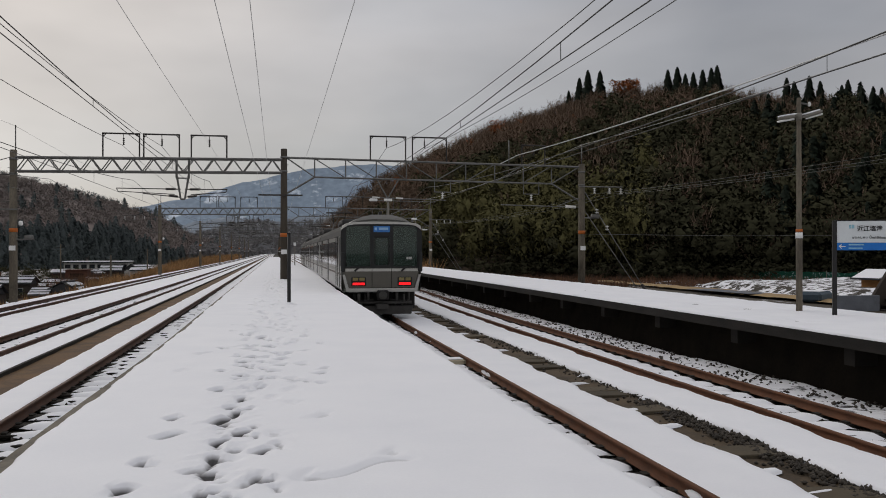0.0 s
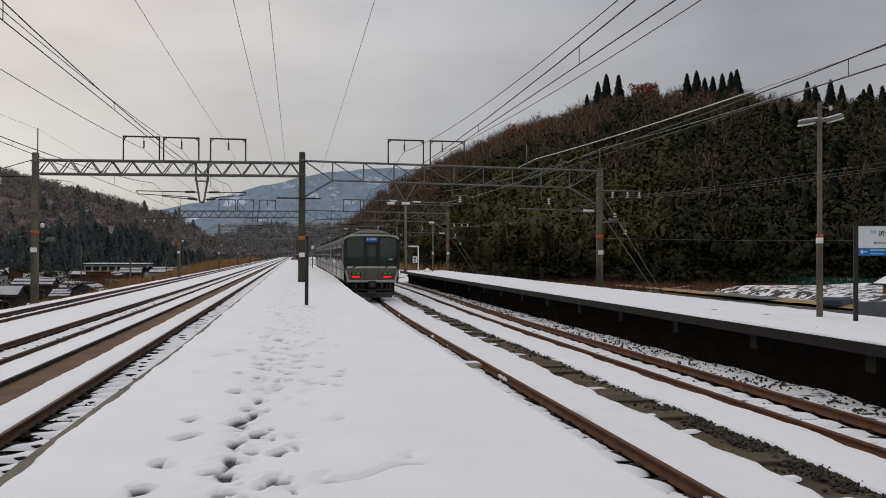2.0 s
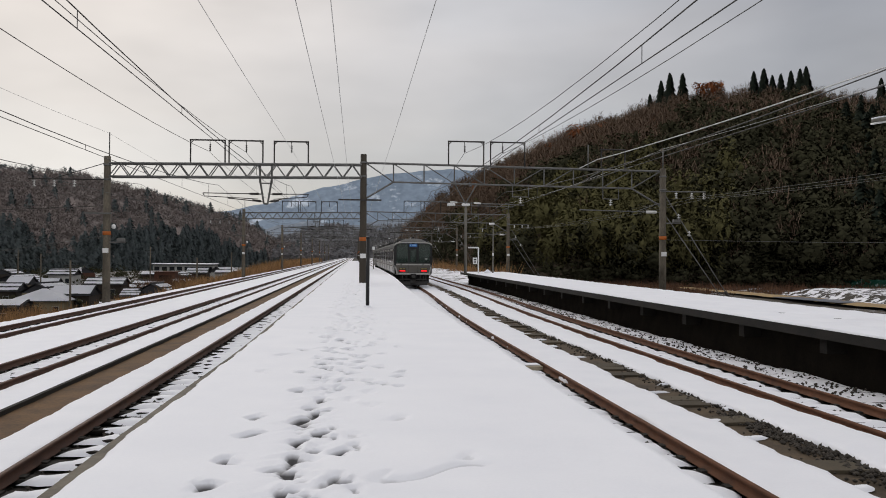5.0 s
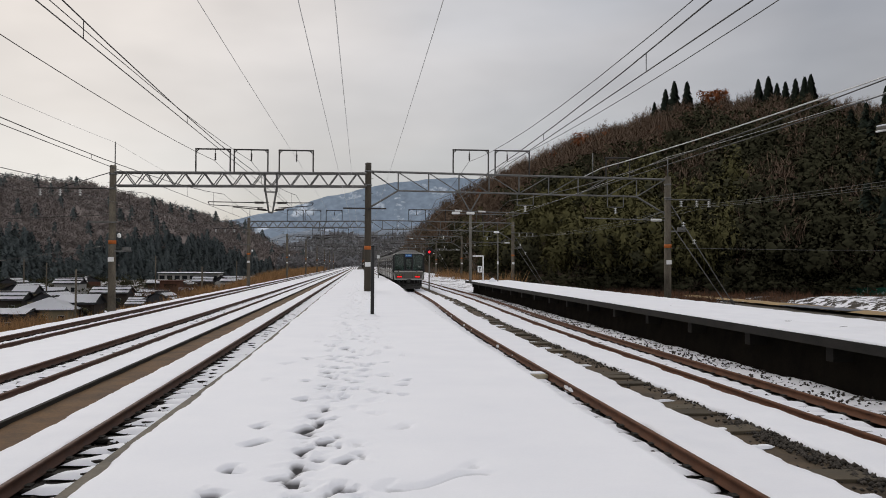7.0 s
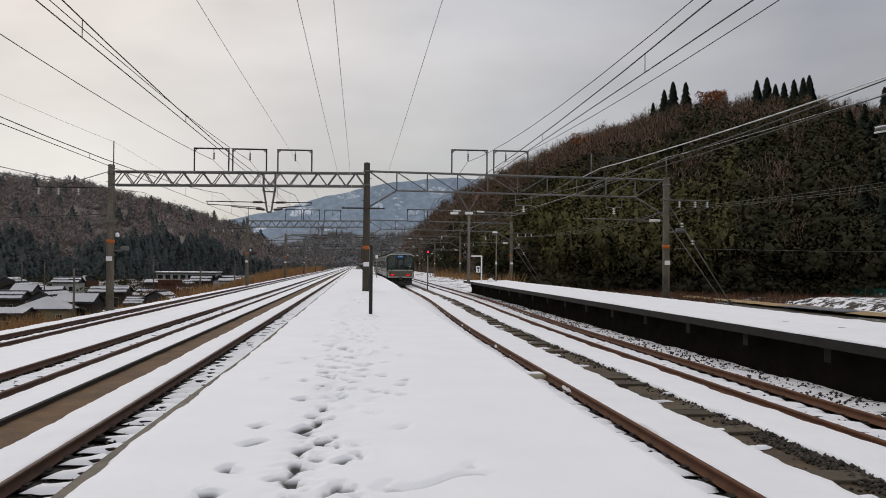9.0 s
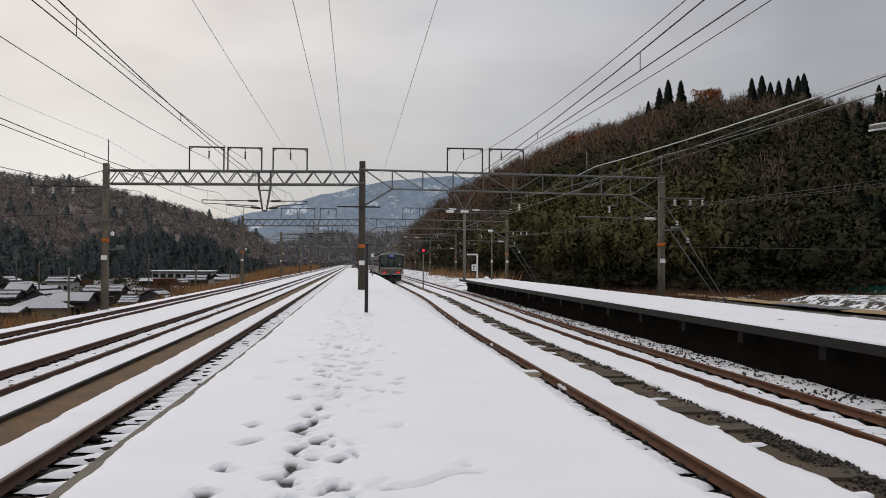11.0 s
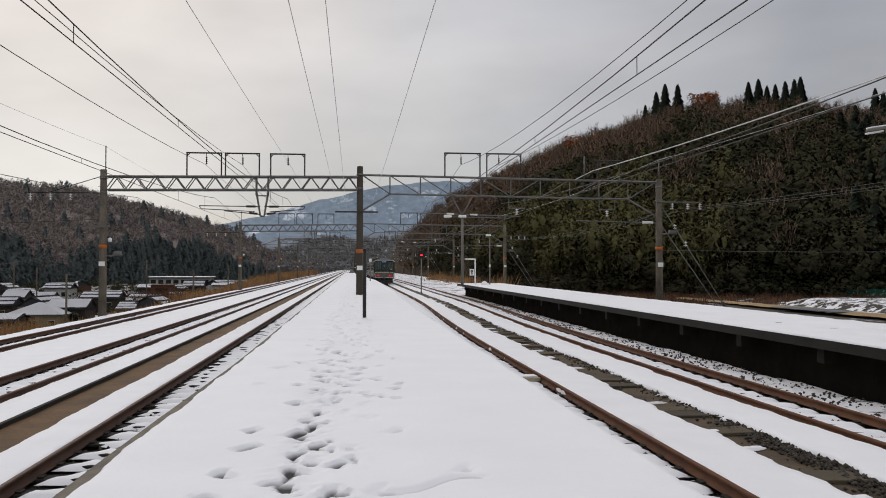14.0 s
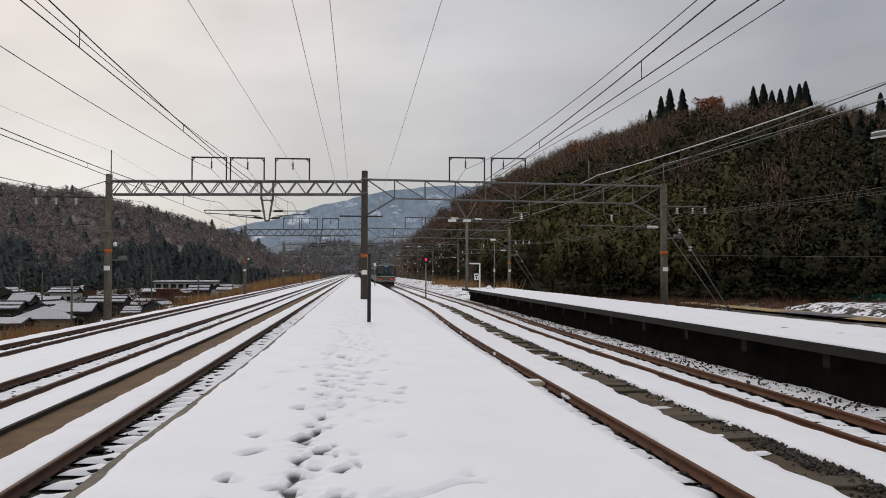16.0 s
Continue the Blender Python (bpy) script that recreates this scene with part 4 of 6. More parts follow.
    inner, faced = cores(cs[:7], np.array([wide, wide, tall]) * 0.5 * (0.7 + 0.4 * r.rand(7, 1, 1)), [0, 0, 0.45])
    return loose(np.concatenate([tri, inner]), np.concatenate([soft, faced]))


def woods(name, kind, spots, material, label, n=90, seed=1, wide=1.0):
    """Many trees in one mesh: spots are rows of x, y, z, height."""
    spots = np.asarray(spots)
    if not len(spots):
        return None
    r = np.random.RandomState(seed)
    pool = [crown(kind, seed * 31 + i, n) for i in range(9)]
    pick = r.randint(0, 9, len(spots))
    ang = r.rand(len(spots)) * 6.283
    out, faces, normals, o = [], [], [], 0
    for i, (x, y, z, h) in enumerate(spots):
        t, f, m = pool[pick[i]]
        ca, sa = math.cos(ang[i]), math.sin(ang[i])
        w = h * wide * (0.85 + 0.3 * ((i * 7) % 10) / 10)
        out.append(np.stack([(t[:, 0] * ca - t[:, 1] * sa) * w + x, (t[:, 0] * sa + t[:, 1] * ca) * w + y, t[:, 2] * h + z], -1))
        normals.append(np.stack([m[:, 0] * ca - m[:, 1] * sa, m[:, 0] * sa + m[:, 1] * ca, m[:, 2]], -1))
        faces.append(f + o)
        o += len(t)
    return tagged(new(name, mesh_np(name, np.concatenate(out), np.concatenate(faces), material, True, None, np.concatenate(normals))), label, "woods", kind="stuff")


def build_hill(name, smin, smax, ns, crest_z, crest_y, foot_y, foot_z, material, label):
    s = np.linspace(smin, smax, ns)
    v = np.linspace(-0.02, 1.5, 34)
    S, W = np.meshgrid(s, v)
    X, Y, Z = slope_at(S, W, crest_z, crest_y, foot_y, foot_z)
    Z = np.where(W < 0, Z - 2, Z)
    vv, f = grid_np(X, Y, lambda a, b: Z)
    tagged(new(name, mesh_np(name, vv, f, material, True)), label, "hill", kind="structure")


def scatter(n, smin, smax, vmin, vmax, seed, args, bias=1.0):
    r = np.random.RandomState(seed)
    s = smin + (smax - smin) * r.rand(n)
    v = vmin + (vmax - vmin) * r.rand(n) ** bias
    x, y, z = slope_at(s, v, *args)
    return s, v, x, y, z, r


def build_right_hill():
    args = (R_CREST_Z, R_CREST_Y, R_FOOT_Y, -1.2)
    build_hill("hill", 0.045, 2.9, 130, *args, FOREST_SOIL, "dark wooded hillside beside the station")
    s, v, x, y, z, r = scatter(3300, 0.055, 0.98, 0.0, 1.06, 71, args)
    # bamboo low down in the middle, bare woods high and towards the far end, evergreens between
    low = np.exp(-((s - 0.31) / 0.14) ** 4) * smooth01((0.22 + 0.07 * np.sin(s * 60) - v) / 0.10)
    bare = smooth01((v - 0.30 - 0.75 * np.maximum(0, s - 0.24) + 0.08 * np.sin(s * 41)) / 0.16) * (1 - 0.6 * smooth01((s - 0.40) / 0.1))
    bare = np.maximum(bare, 0.85 * smooth01((0.24 - s) / 0.08) * smooth01((v - 0.10) / 0.1))
    q = r.rand(len(s))
    patch = 0.5 + 0.5 * np.sin(s * 37 + v * 11) * np.sin(s * 19 - v * 17)
    is_b = q < low * 0.92
    is_t = ~is_b & (r.rand(len(s)) < bare * 0.93 + 0.15 + 0.35 * (patch > 0.62))
    is_red = is_t & (r.rand(len(s)) < 0.05) & (v > 0.4)
    is_t &= ~is_red
    is_c = ~is_b & ~is_t & ~is_red & (r.rand(len(s)) < 0.14) & (v < 0.95) & (s > 0.60)
    is_d = ~(is_b | is_t | is_red | is_c)
    h = (7.0 + 4.5 * r.rand(len(s))) * (1 - 0.45 * smooth01((v - 0.8) / 0.2))
    sp = np.stack([x, y, z - 0.6, h], -1)
    woods("bamboo_grove", "bamboo", sp[is_b], LEAF_BAMBOO, "yellow-green bamboo thicket at the hill's foot", 600, 3, 1.0)
    woods("bare_woods", "bare", sp[is_t], TWIG, "leafless brown winter trees on the hill", 225, 4, 1.05)
    woods("russet_trees", "leaf", sp[is_red] * [1, 1, 1, 0.8], TWIG_RED, "trees with russet autumn leaves", 200, 5, 0.9)
    woods("cedar_woods", "cedar", sp[is_c] * [1, 1, 1, 1.1], CEDAR, "dark green cedars on the hillside", 200, 6, 1.3)
    woods("evergreen_woods", "leaf", sp[is_d], LEAF_DARK, "dark broadleaf evergreens on the hillside", 370, 7, 1.15)
    n = 320
    s, v, x, y, z, r = scatter(n, 0.10, 0.95, -0.01, 0.05, 73, args)
    woods("undergrowth", "leaf", np.stack([x, y, z - 0.7, 2.6 + 2.2 * r.rand(n)], -1), LEAF_DARK, "dark evergreen undergrowth at the edge of the wood", 160, 13, 1.5)
    # bare trees against the sky
    s, v, x, y, z, r = scatter(520, 0.06, 0.95, 0.95, 1.04, 72, args)
    woods("ridge_trees", "bare", np.stack([x, y, z - 0.5, 6.0 + 4.5 * r.rand(len(s))], -1), TWIG, "bare treetops along the ridge", 200, 8, 1.1)


def build_cedar(x, y, z, h, seed):
    root = thing("cedar_tree", (x, y, z), "tall dark cedar standing above the ridge", "tree", "cedars on the ridge")
    part("trunk", tube(BM(), (0, 0, -1), (0, 0, h * 0.95), 0.02 * h, 0.004 * h, 7), BARK, root)
    t, f, m = crown("cedar", seed, 1100)
    part("crown", mesh_np("crown", t * h, f, CEDAR, True, None, m), None, root)


def build_left_hill():
    args = (L_CREST_Z, L_CREST_Y, L_FOOT_Y, -9.0)
    build_hill("hill", -2.9, -0.05, 130, *args, HAZEFLOOR, "wooded hillside beyond the village")
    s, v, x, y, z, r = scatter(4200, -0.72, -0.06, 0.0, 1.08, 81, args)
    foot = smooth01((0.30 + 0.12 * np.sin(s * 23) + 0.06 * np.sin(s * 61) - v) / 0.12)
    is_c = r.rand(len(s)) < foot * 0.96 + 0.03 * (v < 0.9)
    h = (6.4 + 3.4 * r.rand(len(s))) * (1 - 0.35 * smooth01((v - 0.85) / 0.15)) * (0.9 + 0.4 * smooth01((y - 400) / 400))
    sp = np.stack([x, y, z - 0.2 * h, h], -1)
    woods("cedar_woods", "cedar", sp[is_c] * [1, 1, 1, 1.2], HAZECEDAR, "cedar belt at the foot of the hill, paled by painted haze", 130, 9, 1.9)
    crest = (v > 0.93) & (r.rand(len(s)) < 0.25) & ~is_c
    woods("evergreen_woods", "leaf", sp[crest] * [1, 1, 1, 1.1], HAZECEDAR, "rounded evergreen crowns along the hill's crest", 150, 14, 1.1)
    woods("bare_woods", "far", sp[~is_c & ~crest], HAZETWIG, "leafless brown woods on the hill, greyed by painted haze", 95, 10, 1.35)
    m = 620
    yy = 520 + 480 * r.rand(m)
    sx = -0.10 + 0.165 * r.rand(m)
    keep = (np.abs(sx * yy + 1) > 15.5) | (yy > 900)
    woods("far_woods", "far", np.stack([sx * yy, yy, (yy - 520) * 0.030 - 3, 7 + 5 * r.rand(m)], -1)[keep], HAZEVALLEY, "brown woods far up the valley, greyed by painted haze", 50, 11, 1.5)


# aerial haze is painted into the slopes as pale blue base colour
MOUNTAIN = mixed("hazed_far_mountain", (0.30, 0.375, 0.465), (0.62, 0.68, 0.75), 0.009, 0.57, 0.64, bump=0.0, fine=0.05)


NEAR_RIDGE = ((-0.9, 0.015), (-0.13, 0.016), (-0.09, 0.020), (-0.05, 0.031), (-0.01, 0.036), (0.03, 0.033), (0.06, 0.036), (0.1, 0.05), (0.3, 0.03), (1.2, 0.01))


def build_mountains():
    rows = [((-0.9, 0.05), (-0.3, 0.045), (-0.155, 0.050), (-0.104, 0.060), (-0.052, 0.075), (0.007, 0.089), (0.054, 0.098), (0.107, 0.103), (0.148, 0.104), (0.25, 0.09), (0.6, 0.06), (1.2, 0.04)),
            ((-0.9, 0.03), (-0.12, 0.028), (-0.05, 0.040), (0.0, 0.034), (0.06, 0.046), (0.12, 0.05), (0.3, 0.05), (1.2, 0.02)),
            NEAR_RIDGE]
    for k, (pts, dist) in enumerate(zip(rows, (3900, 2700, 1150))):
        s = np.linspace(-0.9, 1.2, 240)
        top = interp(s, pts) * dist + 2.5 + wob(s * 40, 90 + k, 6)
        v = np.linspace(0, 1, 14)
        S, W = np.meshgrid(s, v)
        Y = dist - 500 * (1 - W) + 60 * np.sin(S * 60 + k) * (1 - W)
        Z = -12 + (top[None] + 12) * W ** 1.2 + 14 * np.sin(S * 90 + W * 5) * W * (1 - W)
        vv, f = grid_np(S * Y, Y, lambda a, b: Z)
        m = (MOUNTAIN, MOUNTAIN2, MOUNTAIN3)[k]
        tagged(new("backdrop", mesh_np("backdrop", vv, f, m, True)), "far mountain slope with snow patches, blued by painted haze", "mountain", kind="structure")


def build_valley_woods():
    r = np.random.RandomState(91)
    n = 900
    s, w = -0.15 + 0.23 * r.rand(n), 0.12 + 0.85 * r.rand(n)
    y = 1150 - 500 * (1 - w) + 60 * np.sin(s * 60 + 2) * (1 - w)
    z = -12 + (interp(s, NEAR_RIDGE) * 1150 + 14.5) * w ** 1.2 + 14 * np.sin(s * 90 + w * 5) * w * (1 - w)
    woods("far_woods", "far", np.stack([s * y, y, z - 2.5, 9 + 6 * r.rand(n)], -1), HAZEVALLEY, "brown woods on the ridge that closes the valley, greyed by painted haze", 40, 15, 1.5)


# nearer ridges: less haze in the colour, so darker and greyer
MOUNTAIN2 = mixed("hazed_middle_mountain", (0.215, 0.255, 0.305), (0.42, 0.46, 0.51), 0.008, 0.60, 0.70, bump=0.0, fine=0.05)
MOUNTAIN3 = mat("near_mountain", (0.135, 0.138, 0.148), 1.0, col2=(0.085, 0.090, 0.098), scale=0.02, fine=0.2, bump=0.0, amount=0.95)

build_right_hill()
build_left_hill()
build_mountains()
build_valley_woods()
args = (R_CREST_Z, R_CREST_Y, R_FOOT_Y, -1.2)
spots = [(float(a) for a in slope_at(np.array(s), np.array(v), *args)) for s, v in ((0.423, 0.98), (0.433, 0.97), (0.440, 0.98), (0.262, 0.74), (0.27, 0.78))]
woods("russet_trees", "leaf", [(*xyz, 12.5 - 0.7 * i) for i, xyz in enumerate(spots)], TWIG_RED, "russet oak crowns on the hill's shoulder", 420, 12, 1.0)
# bearing and slope of each cedar's tip
CEDARS = ((0.369, 0.214), (0.38, 0.224), (0.396, 0.224), (0.355, 0.198), (0.487, 0.229), (0.5, 0.233), (0.511, 0.225), (0.522, 0.227), (0.535, 0.231), (0.547, 0.234), (0.555, 0.237), (0.654, 0.225), (0.665, 0.221), (0.687, 0.229), (0.703, 0.223), (0.735, 0.219), (0.744, 0.226), (0.762, 0.218), (0.782, 0.219), (0.795, 0.218))
for i, (b, e) in enumerate(CEDARS):
    x, y, z = (float(a) for a in slope_at(np.array(b), np.array(0.97), *args))
    build_cedar(x, y, z - 1.5, 2.47 + e * y - z + 1.5, 200 + i)


# ---- the train ----
STEELBODY = mat("brushed_train_steel", (0.46, 0.455, 0.44), 0.30, 0.9, (0.36, 0.355, 0.34), 1.5, 30, 0.05, coords="object", stretch=(0.3, 0.3, 2))
FACE = mat("train_face_paint", (0.115, 0.106, 0.09), 0.4, 0.2, (0.085, 0.08, 0.069), 2, 25, 0.04, coords="object")
ROOFG = mat("train_roof_grey", (0.062, 0.060, 0.058), 0.75, 0, (0.042, 0.041, 0.04), 1.2, 12, 0.1, coords="object", spec=0.15)
MASK = mat("black_mask", (0.009, 0.010, 0.010), 0.55, 0, (0.018, 0.018, 0.018), 3, 20, 0.0, coords="object")
UNDER = mat("underframe_dark", (0.018, 0.017, 0.016), 0.85, 0, (0.010, 0.009, 0.009), 3, 20, 0.2, coords="object")
SNOWDIRT = mat("underframe_grey", (0.065, 0.062, 0.058), 0.8, 0, (0.03, 0.028, 0.026), 3, 20, 0.2, coords="object")
STRIPE = mat("train_stripe", (0.40, 0.39, 0.37), 0.45, 0, (0.30, 0.295, 0.28), 3, 20, 0, coords="object")
BROWNST = mat("train_brown_stripe", (0.10, 0.07, 0.05), 0.5, 0, (0.07, 0.05, 0.04), 3, 20, 0, coords="object")
TAIL = mat("tail_lamp_red", (0.5, 0.01, 0.01), 0.4, bump=0, glow=((1.0, 0.012, 0.018), 1.1))
LENS = mat("lamp_lens", (0.26, 0.22, 0.09), 0.2, col2=(0.16, 0.13, 0.06), scale=9, bump=0)
DEST = mat("blue_display", (0.02, 0.09, 0.25), 0.4, bump=0, glow=((0.03, 0.15, 0.45), 0.22))
DESTW = mat("display_text", (0.2, 0.3, 0.42), 0.4, bump=0, glow=((0.3, 0.5, 0.8), 0.15))


def glass(name, tint, rough=0.04):
    m = bpy.data.materials.new(name)
    m.use_nodes = True
    p = m.node_tree.nodes["Principled BSDF"]
    p.inputs["Base Color"].default_value = (*tint, 1)
    p.inputs["Roughness"].default_value = rough
    p.inputs["Transmission Weight"].default_value = 0.75
    p.inputs["IOR"].default_value = 1.45
    return m


GLASS = glass("train_glass", (0.07, 0.115, 0.095), 0.02)
FAIR = mat("roof_fairing", (0.27, 0.265, 0.25), 0.5, 0, (0.21, 0.205, 0.195), 3, 20, 0, coords="object")
RIM = mat("cream_rim", (0.46, 0.45, 0.415), 0.45, 0, (0.36, 0.352, 0.33), 3, 20, 0, coords="object")
GLASSD = mat("side_glass", (0.012, 0.013, 0.013), 0.06, 0, (0.02, 0.02, 0.02), 2, 20, 0, coords="object", spec=0.5)
SEATG = mat("cab_interior", (0.26, 0.30, 0.25), 0.8, 0, (0.08, 0.09, 0.075), 2, 12, 0.05, coords="object")


def build_train():
    root = thing("train", (TRACKS["right_near"], 31, 0), "four-car stainless steel commuter train with red tail lamps lit", "train")
    side = [(1.40, 0.98), (1.475, 1.10), (1.475, 2.30), (1.462, 2.75), (1.435, 3.05), (1.38, 3.27), (1.28, 3.42), (1.10, 3.53), (0.8, 3.61), (0.4, 3.65)]
    prof = side + [(-x, z) for x, z in side[::-1]]
    n = len(prof)
    for c in range(4):
        y0, y1 = c * 20.0 + (0.0 if c == 0 else 0.25), c * 20.0 + 19.75
        bm = BM()
        tail = c == 0
        if tail:
            # open shell: side walls and roof, ends closed apart from the cab front
            extrude_xz(bm, [(x, z) for x, z in prof], y0 + 0.12, y1, caps=False, flat=True)
            bm.faces.new([bm.verts.new((x, y1, z)) for x, z in prof][::-1])
        else:
            extrude_xz(bm, prof, y0, y1, flat=True)
        car = part("car_body", bm, STEELBODY, root, "ribbed stainless steel car body" if not tail else "stainless steel rear car body with driver's cab")
        part("roof", extrude_xz(BM(), [(1.455, 3.04), (1.40, 3.285), (1.295, 3.44), (1.10, 3.55), (0.8, 3.635), (0.4, 3.68), (-0.4, 3.68), (-0.8, 3.635), (-1.10, 3.55), (-1.295, 3.44), (-1.40, 3.285), (-1.455, 3.04)], y0 + (0.5 if tail else 0), y1), ROOFG, car, "grey car roof")
        for yy in ((7.0, 13.0) if c % 2 else (9.0,)):
            part("air_conditioner", box(BM(), -0.95, 0.95, y0 + yy - 1.6, y0 + yy + 1.6, 3.66, 3.95, 0.08), ROOFG, car, "grey roof air-conditioning unit")
        # sides: doors, windows, stripes
        for sgn in (-1, 1):
            def plate(name, ya, yb, za, zb, material, d, parent=car, label=""):
                x0, x1 = sorted((sgn * (1.472 - 0.02), sgn * (1.476 + d)))
                return part(name, box(BM(), x0, x1, ya, yb, za, zb), material, parent, label)
            plate("stripe", y0 + 0.4, y1, 1.72, 1.84, STRIPE, 0.004)
            plate("stripe", y0 + 0.4, y1, 1.60, 1.67, BROWNST, 0.004)
            doors = (2.9, 9.75, 16.6)
            if tail:
                plate("cab_door", 0.75, 1.35, 1.12, 3.0, MASK, 0.006, label="dark cab side door")
            for yd in doors:
                d = plate("door", y0 + yd - 0.65, y0 + yd + 0.65, 1.12, 3.02, STEELBODY, 0.008)
                for k in (-0.33, 0.33):
                    plate("door_window", y0 + yd + k - 0.22, y0 + yd + k + 0.22, 1.95, 2.82, GLASSD, 0.012, d)
                for k in (-0.66, 0.0, 0.66):
                    plate("door_seal", y0 + yd + k - 0.03, y0 + yd + k + 0.03, 1.12, 3.04, UNDER, 0.014, d)
            for a, b in ((3.75, 6.25), (6.35, 8.9), (10.6, 13.1), (13.2, 15.8), (17.5, 19.0)) + (() if tail else ((0.5, 2.05),)):
                plate("window", y0 + a, y0 + b, 1.92, 2.86, GLASSD, 0.010, label="dark tinted side window")
        # running gear
        part("underframe", box(BM(), -1.2, 1.2, y0 + 0.5, y1 - 0.3, 0.86, 0.985), UNDER, car)
        for k, (a, b) in enumerate(((6.2, 9.0), (9.6, 11.2), (11.6, 14.0))):
            part("equipment_box", box(BM(), -1.3, 1.3, y0 + a, y0 + b, 0.32, 0.86, 0.03), UNDER, car)
        for yb in (2.9, 16.8):
            bm = box(BM(), -1.05, -0.85, y0 + yb - 1.6, y0 + yb + 1.6, 0.45, 0.7, 0.04)
            box(bm, 0.85, 1.05, y0 + yb - 1.6, y0 + yb + 1.6, 0.45, 0.7, 0.04)
            box(bm, -0.85, 0.85, y0 + yb - 0.3, y0 + yb + 0.3, 0.45, 0.86, 0.03)
            bogie = part("bogie", bm, UNDER, car)
            for yw in (-1.05, 1.05):
                bm = BM()
                for sx in (-1, 1):
                    tube(bm, (sx * 0.50, y0 + yb + yw, 0.43), (sx * 0.63, y0 + yb + yw, 0.43), 0.43, None, 20)
                tube(bm, (-0.55, y0 + yb + yw, 0.43), (0.55, y0 + yb + yw, 0.43), 0.08, None, 8)
                part("wheelset", bm, SNOWDIRT, bogie)
        if c in (1, 2, 3):
            yp = y0 + (4.0 if c != 2 else 15.0)
            bm = BM()
            for sx in (-0.5, 0.5):
                bar(bm, (sx, yp, 3.72), (sx * 0.6, yp + 1.3, 4.3), 0.05)
                bar(bm, (sx * 0.6, yp + 1.3, 4.3), (sx * 0.9, yp + 0.2, 4.96), 0.04)
            for dy in (0.05, 0.35):
                bar(bm, (-0.85, yp + dy, 4.98), (0.85, yp + dy, 4.98), 0.05)
            box(bm, -0.65, 0.65, yp - 0.1, yp + 1.2, 3.68, 3.75)
            part("pantograph", bm, DARKSTEEL, car, "folding current collector")
        if c < 3:
            part("gangway", box(BM(), -0.55, 0.55, y1 - 0.02, y1 + 0.52, 1.1, 3.2), UNDER, car, "dark bellows between cars")
    # rear face: lower panel narrowing downwards, with slanting cheeks back to the car sides
    face = part("cab_front", extrude_xz(BM(), [(-1.20, 1.14), (1.20, 1.14), (1.42, 1.86), (-1.42, 1.86)], 0.0, 0.14), FACE, root, "grey-beige lower cab front")
    for s in (-1, 1):
        bm = BM()
        q = [bm.verts.new(p) for p in ((s * 1.20, 0.02, 1.0), (s * 1.42, 0.02, 1.86), (s * 1.47, 0.42, 1.86), (s * 1.44, 0.42, 1.0), (s * 1.10, 0.14, 1.0), (s * 1.30, 0.14, 1.86))]
        for f in ((0, 1, 2, 3), (4, 5, 1, 0), (5, 2, 1), (4, 0, 3), (4, 3, 2, 5)):
            bm.faces.new([q[i] for i in (f if s > 0 else f[::-1])])
        part("cheek", bm, FACE, face, "slanting corner panel")
    # black mask as a frame round three openings, nearly square above
    for x0, x1, z0, z1 in ((-1.46, -1.31, 1.86, 3.34), (1.31, 1.46, 1.86, 3.34), (-1.40, -1.24, 3.34, 3.42), (1.24, 1.40, 3.34, 3.42), (-0.43, -0.30, 1.86, 3.42), (0.30, 0.43, 1.86, 3.42), (-1.24, 1.24, 3.40, 3.47), (-1.31, -0.43, 1.84, 1.93), (0.43, 1.31, 1.84, 1.93), (-0.30, 0.30, 1.84, 1.97), (-0.30, 0.30, 3.02, 3.18)):
        part("window_mask", box(BM(), x0, x1, 0.02, 0.14, z0, z1), MASK, face, "black window surround")
    for x0, x1, z0, z1 in ((-1.31, -0.43, 1.93, 3.40), (0.43, 1.31, 1.93, 3.40), (-0.30, 0.30, 1.97, 3.02)):
        o = part("windscreen", box(BM(), x0, x1, 0.05, 0.062, z0, z1), GLASS, face, "dark tinted cab window")
        o.visible_shadow = False
    part("end_door_frame", box(box(box(BM(), -0.26, -0.235, 0.0, 0.05, 1.97, 3.02), 0.235, 0.26, 0.0, 0.05, 1.97, 3.02), -0.235, 0.235, 0.0, 0.05, 2.98, 3.02), UNDER, face)
    for s in (-1, 1):
        part("corner_pillar", extrude_xz(BM(), sorted([(s * 1.44, 1.86), (s * 1.50, 1.95), (s * 1.50, 3.20), (s * 1.40, 3.40)], key=lambda p: math.atan2(p[1] - 2.6, p[0] - s * 1.46)), 0.06, 0.36), MASK, face, "black corner pillar")
    rim = [(1.47, 3.28), (1.43, 3.42), (1.30, 3.50), (1.0, 3.545), (0.4, 3.565)]
    low = [(0.4, 3.475), (1.0, 3.46), (1.25, 3.42), (1.38, 3.34)]
    ring = rim + [(-x, z) for x, z in rim[::-1]] + [(-x, z) for x, z in low[::-1]] + low
    part("roof_rim", extrude_xz(BM(), ring, -0.03, 0.22), RIM, face, "pale rim over the windows")
    dome = [(1.15, 3.52), (0.92, 3.66), (0.66, 3.76), (0.36, 3.83)]
    part("roof_dome", extrude_xz(BM(), dome + [(-x, z) for x, z in dome[::-1]], 0.25, 3.4), FAIR, face, "pale curved roof fairing")
    part("antenna", box(BM(), -0.06, 0.06, 0.45, 0.62, 3.80, 3.97, 0.02), BLACK, face)
    part("horn", tube(BM(), (1.16, 0.1, 3.60), (1.16, 0.4, 3.60), 0.05, 0.03, 8), STEEL, face)
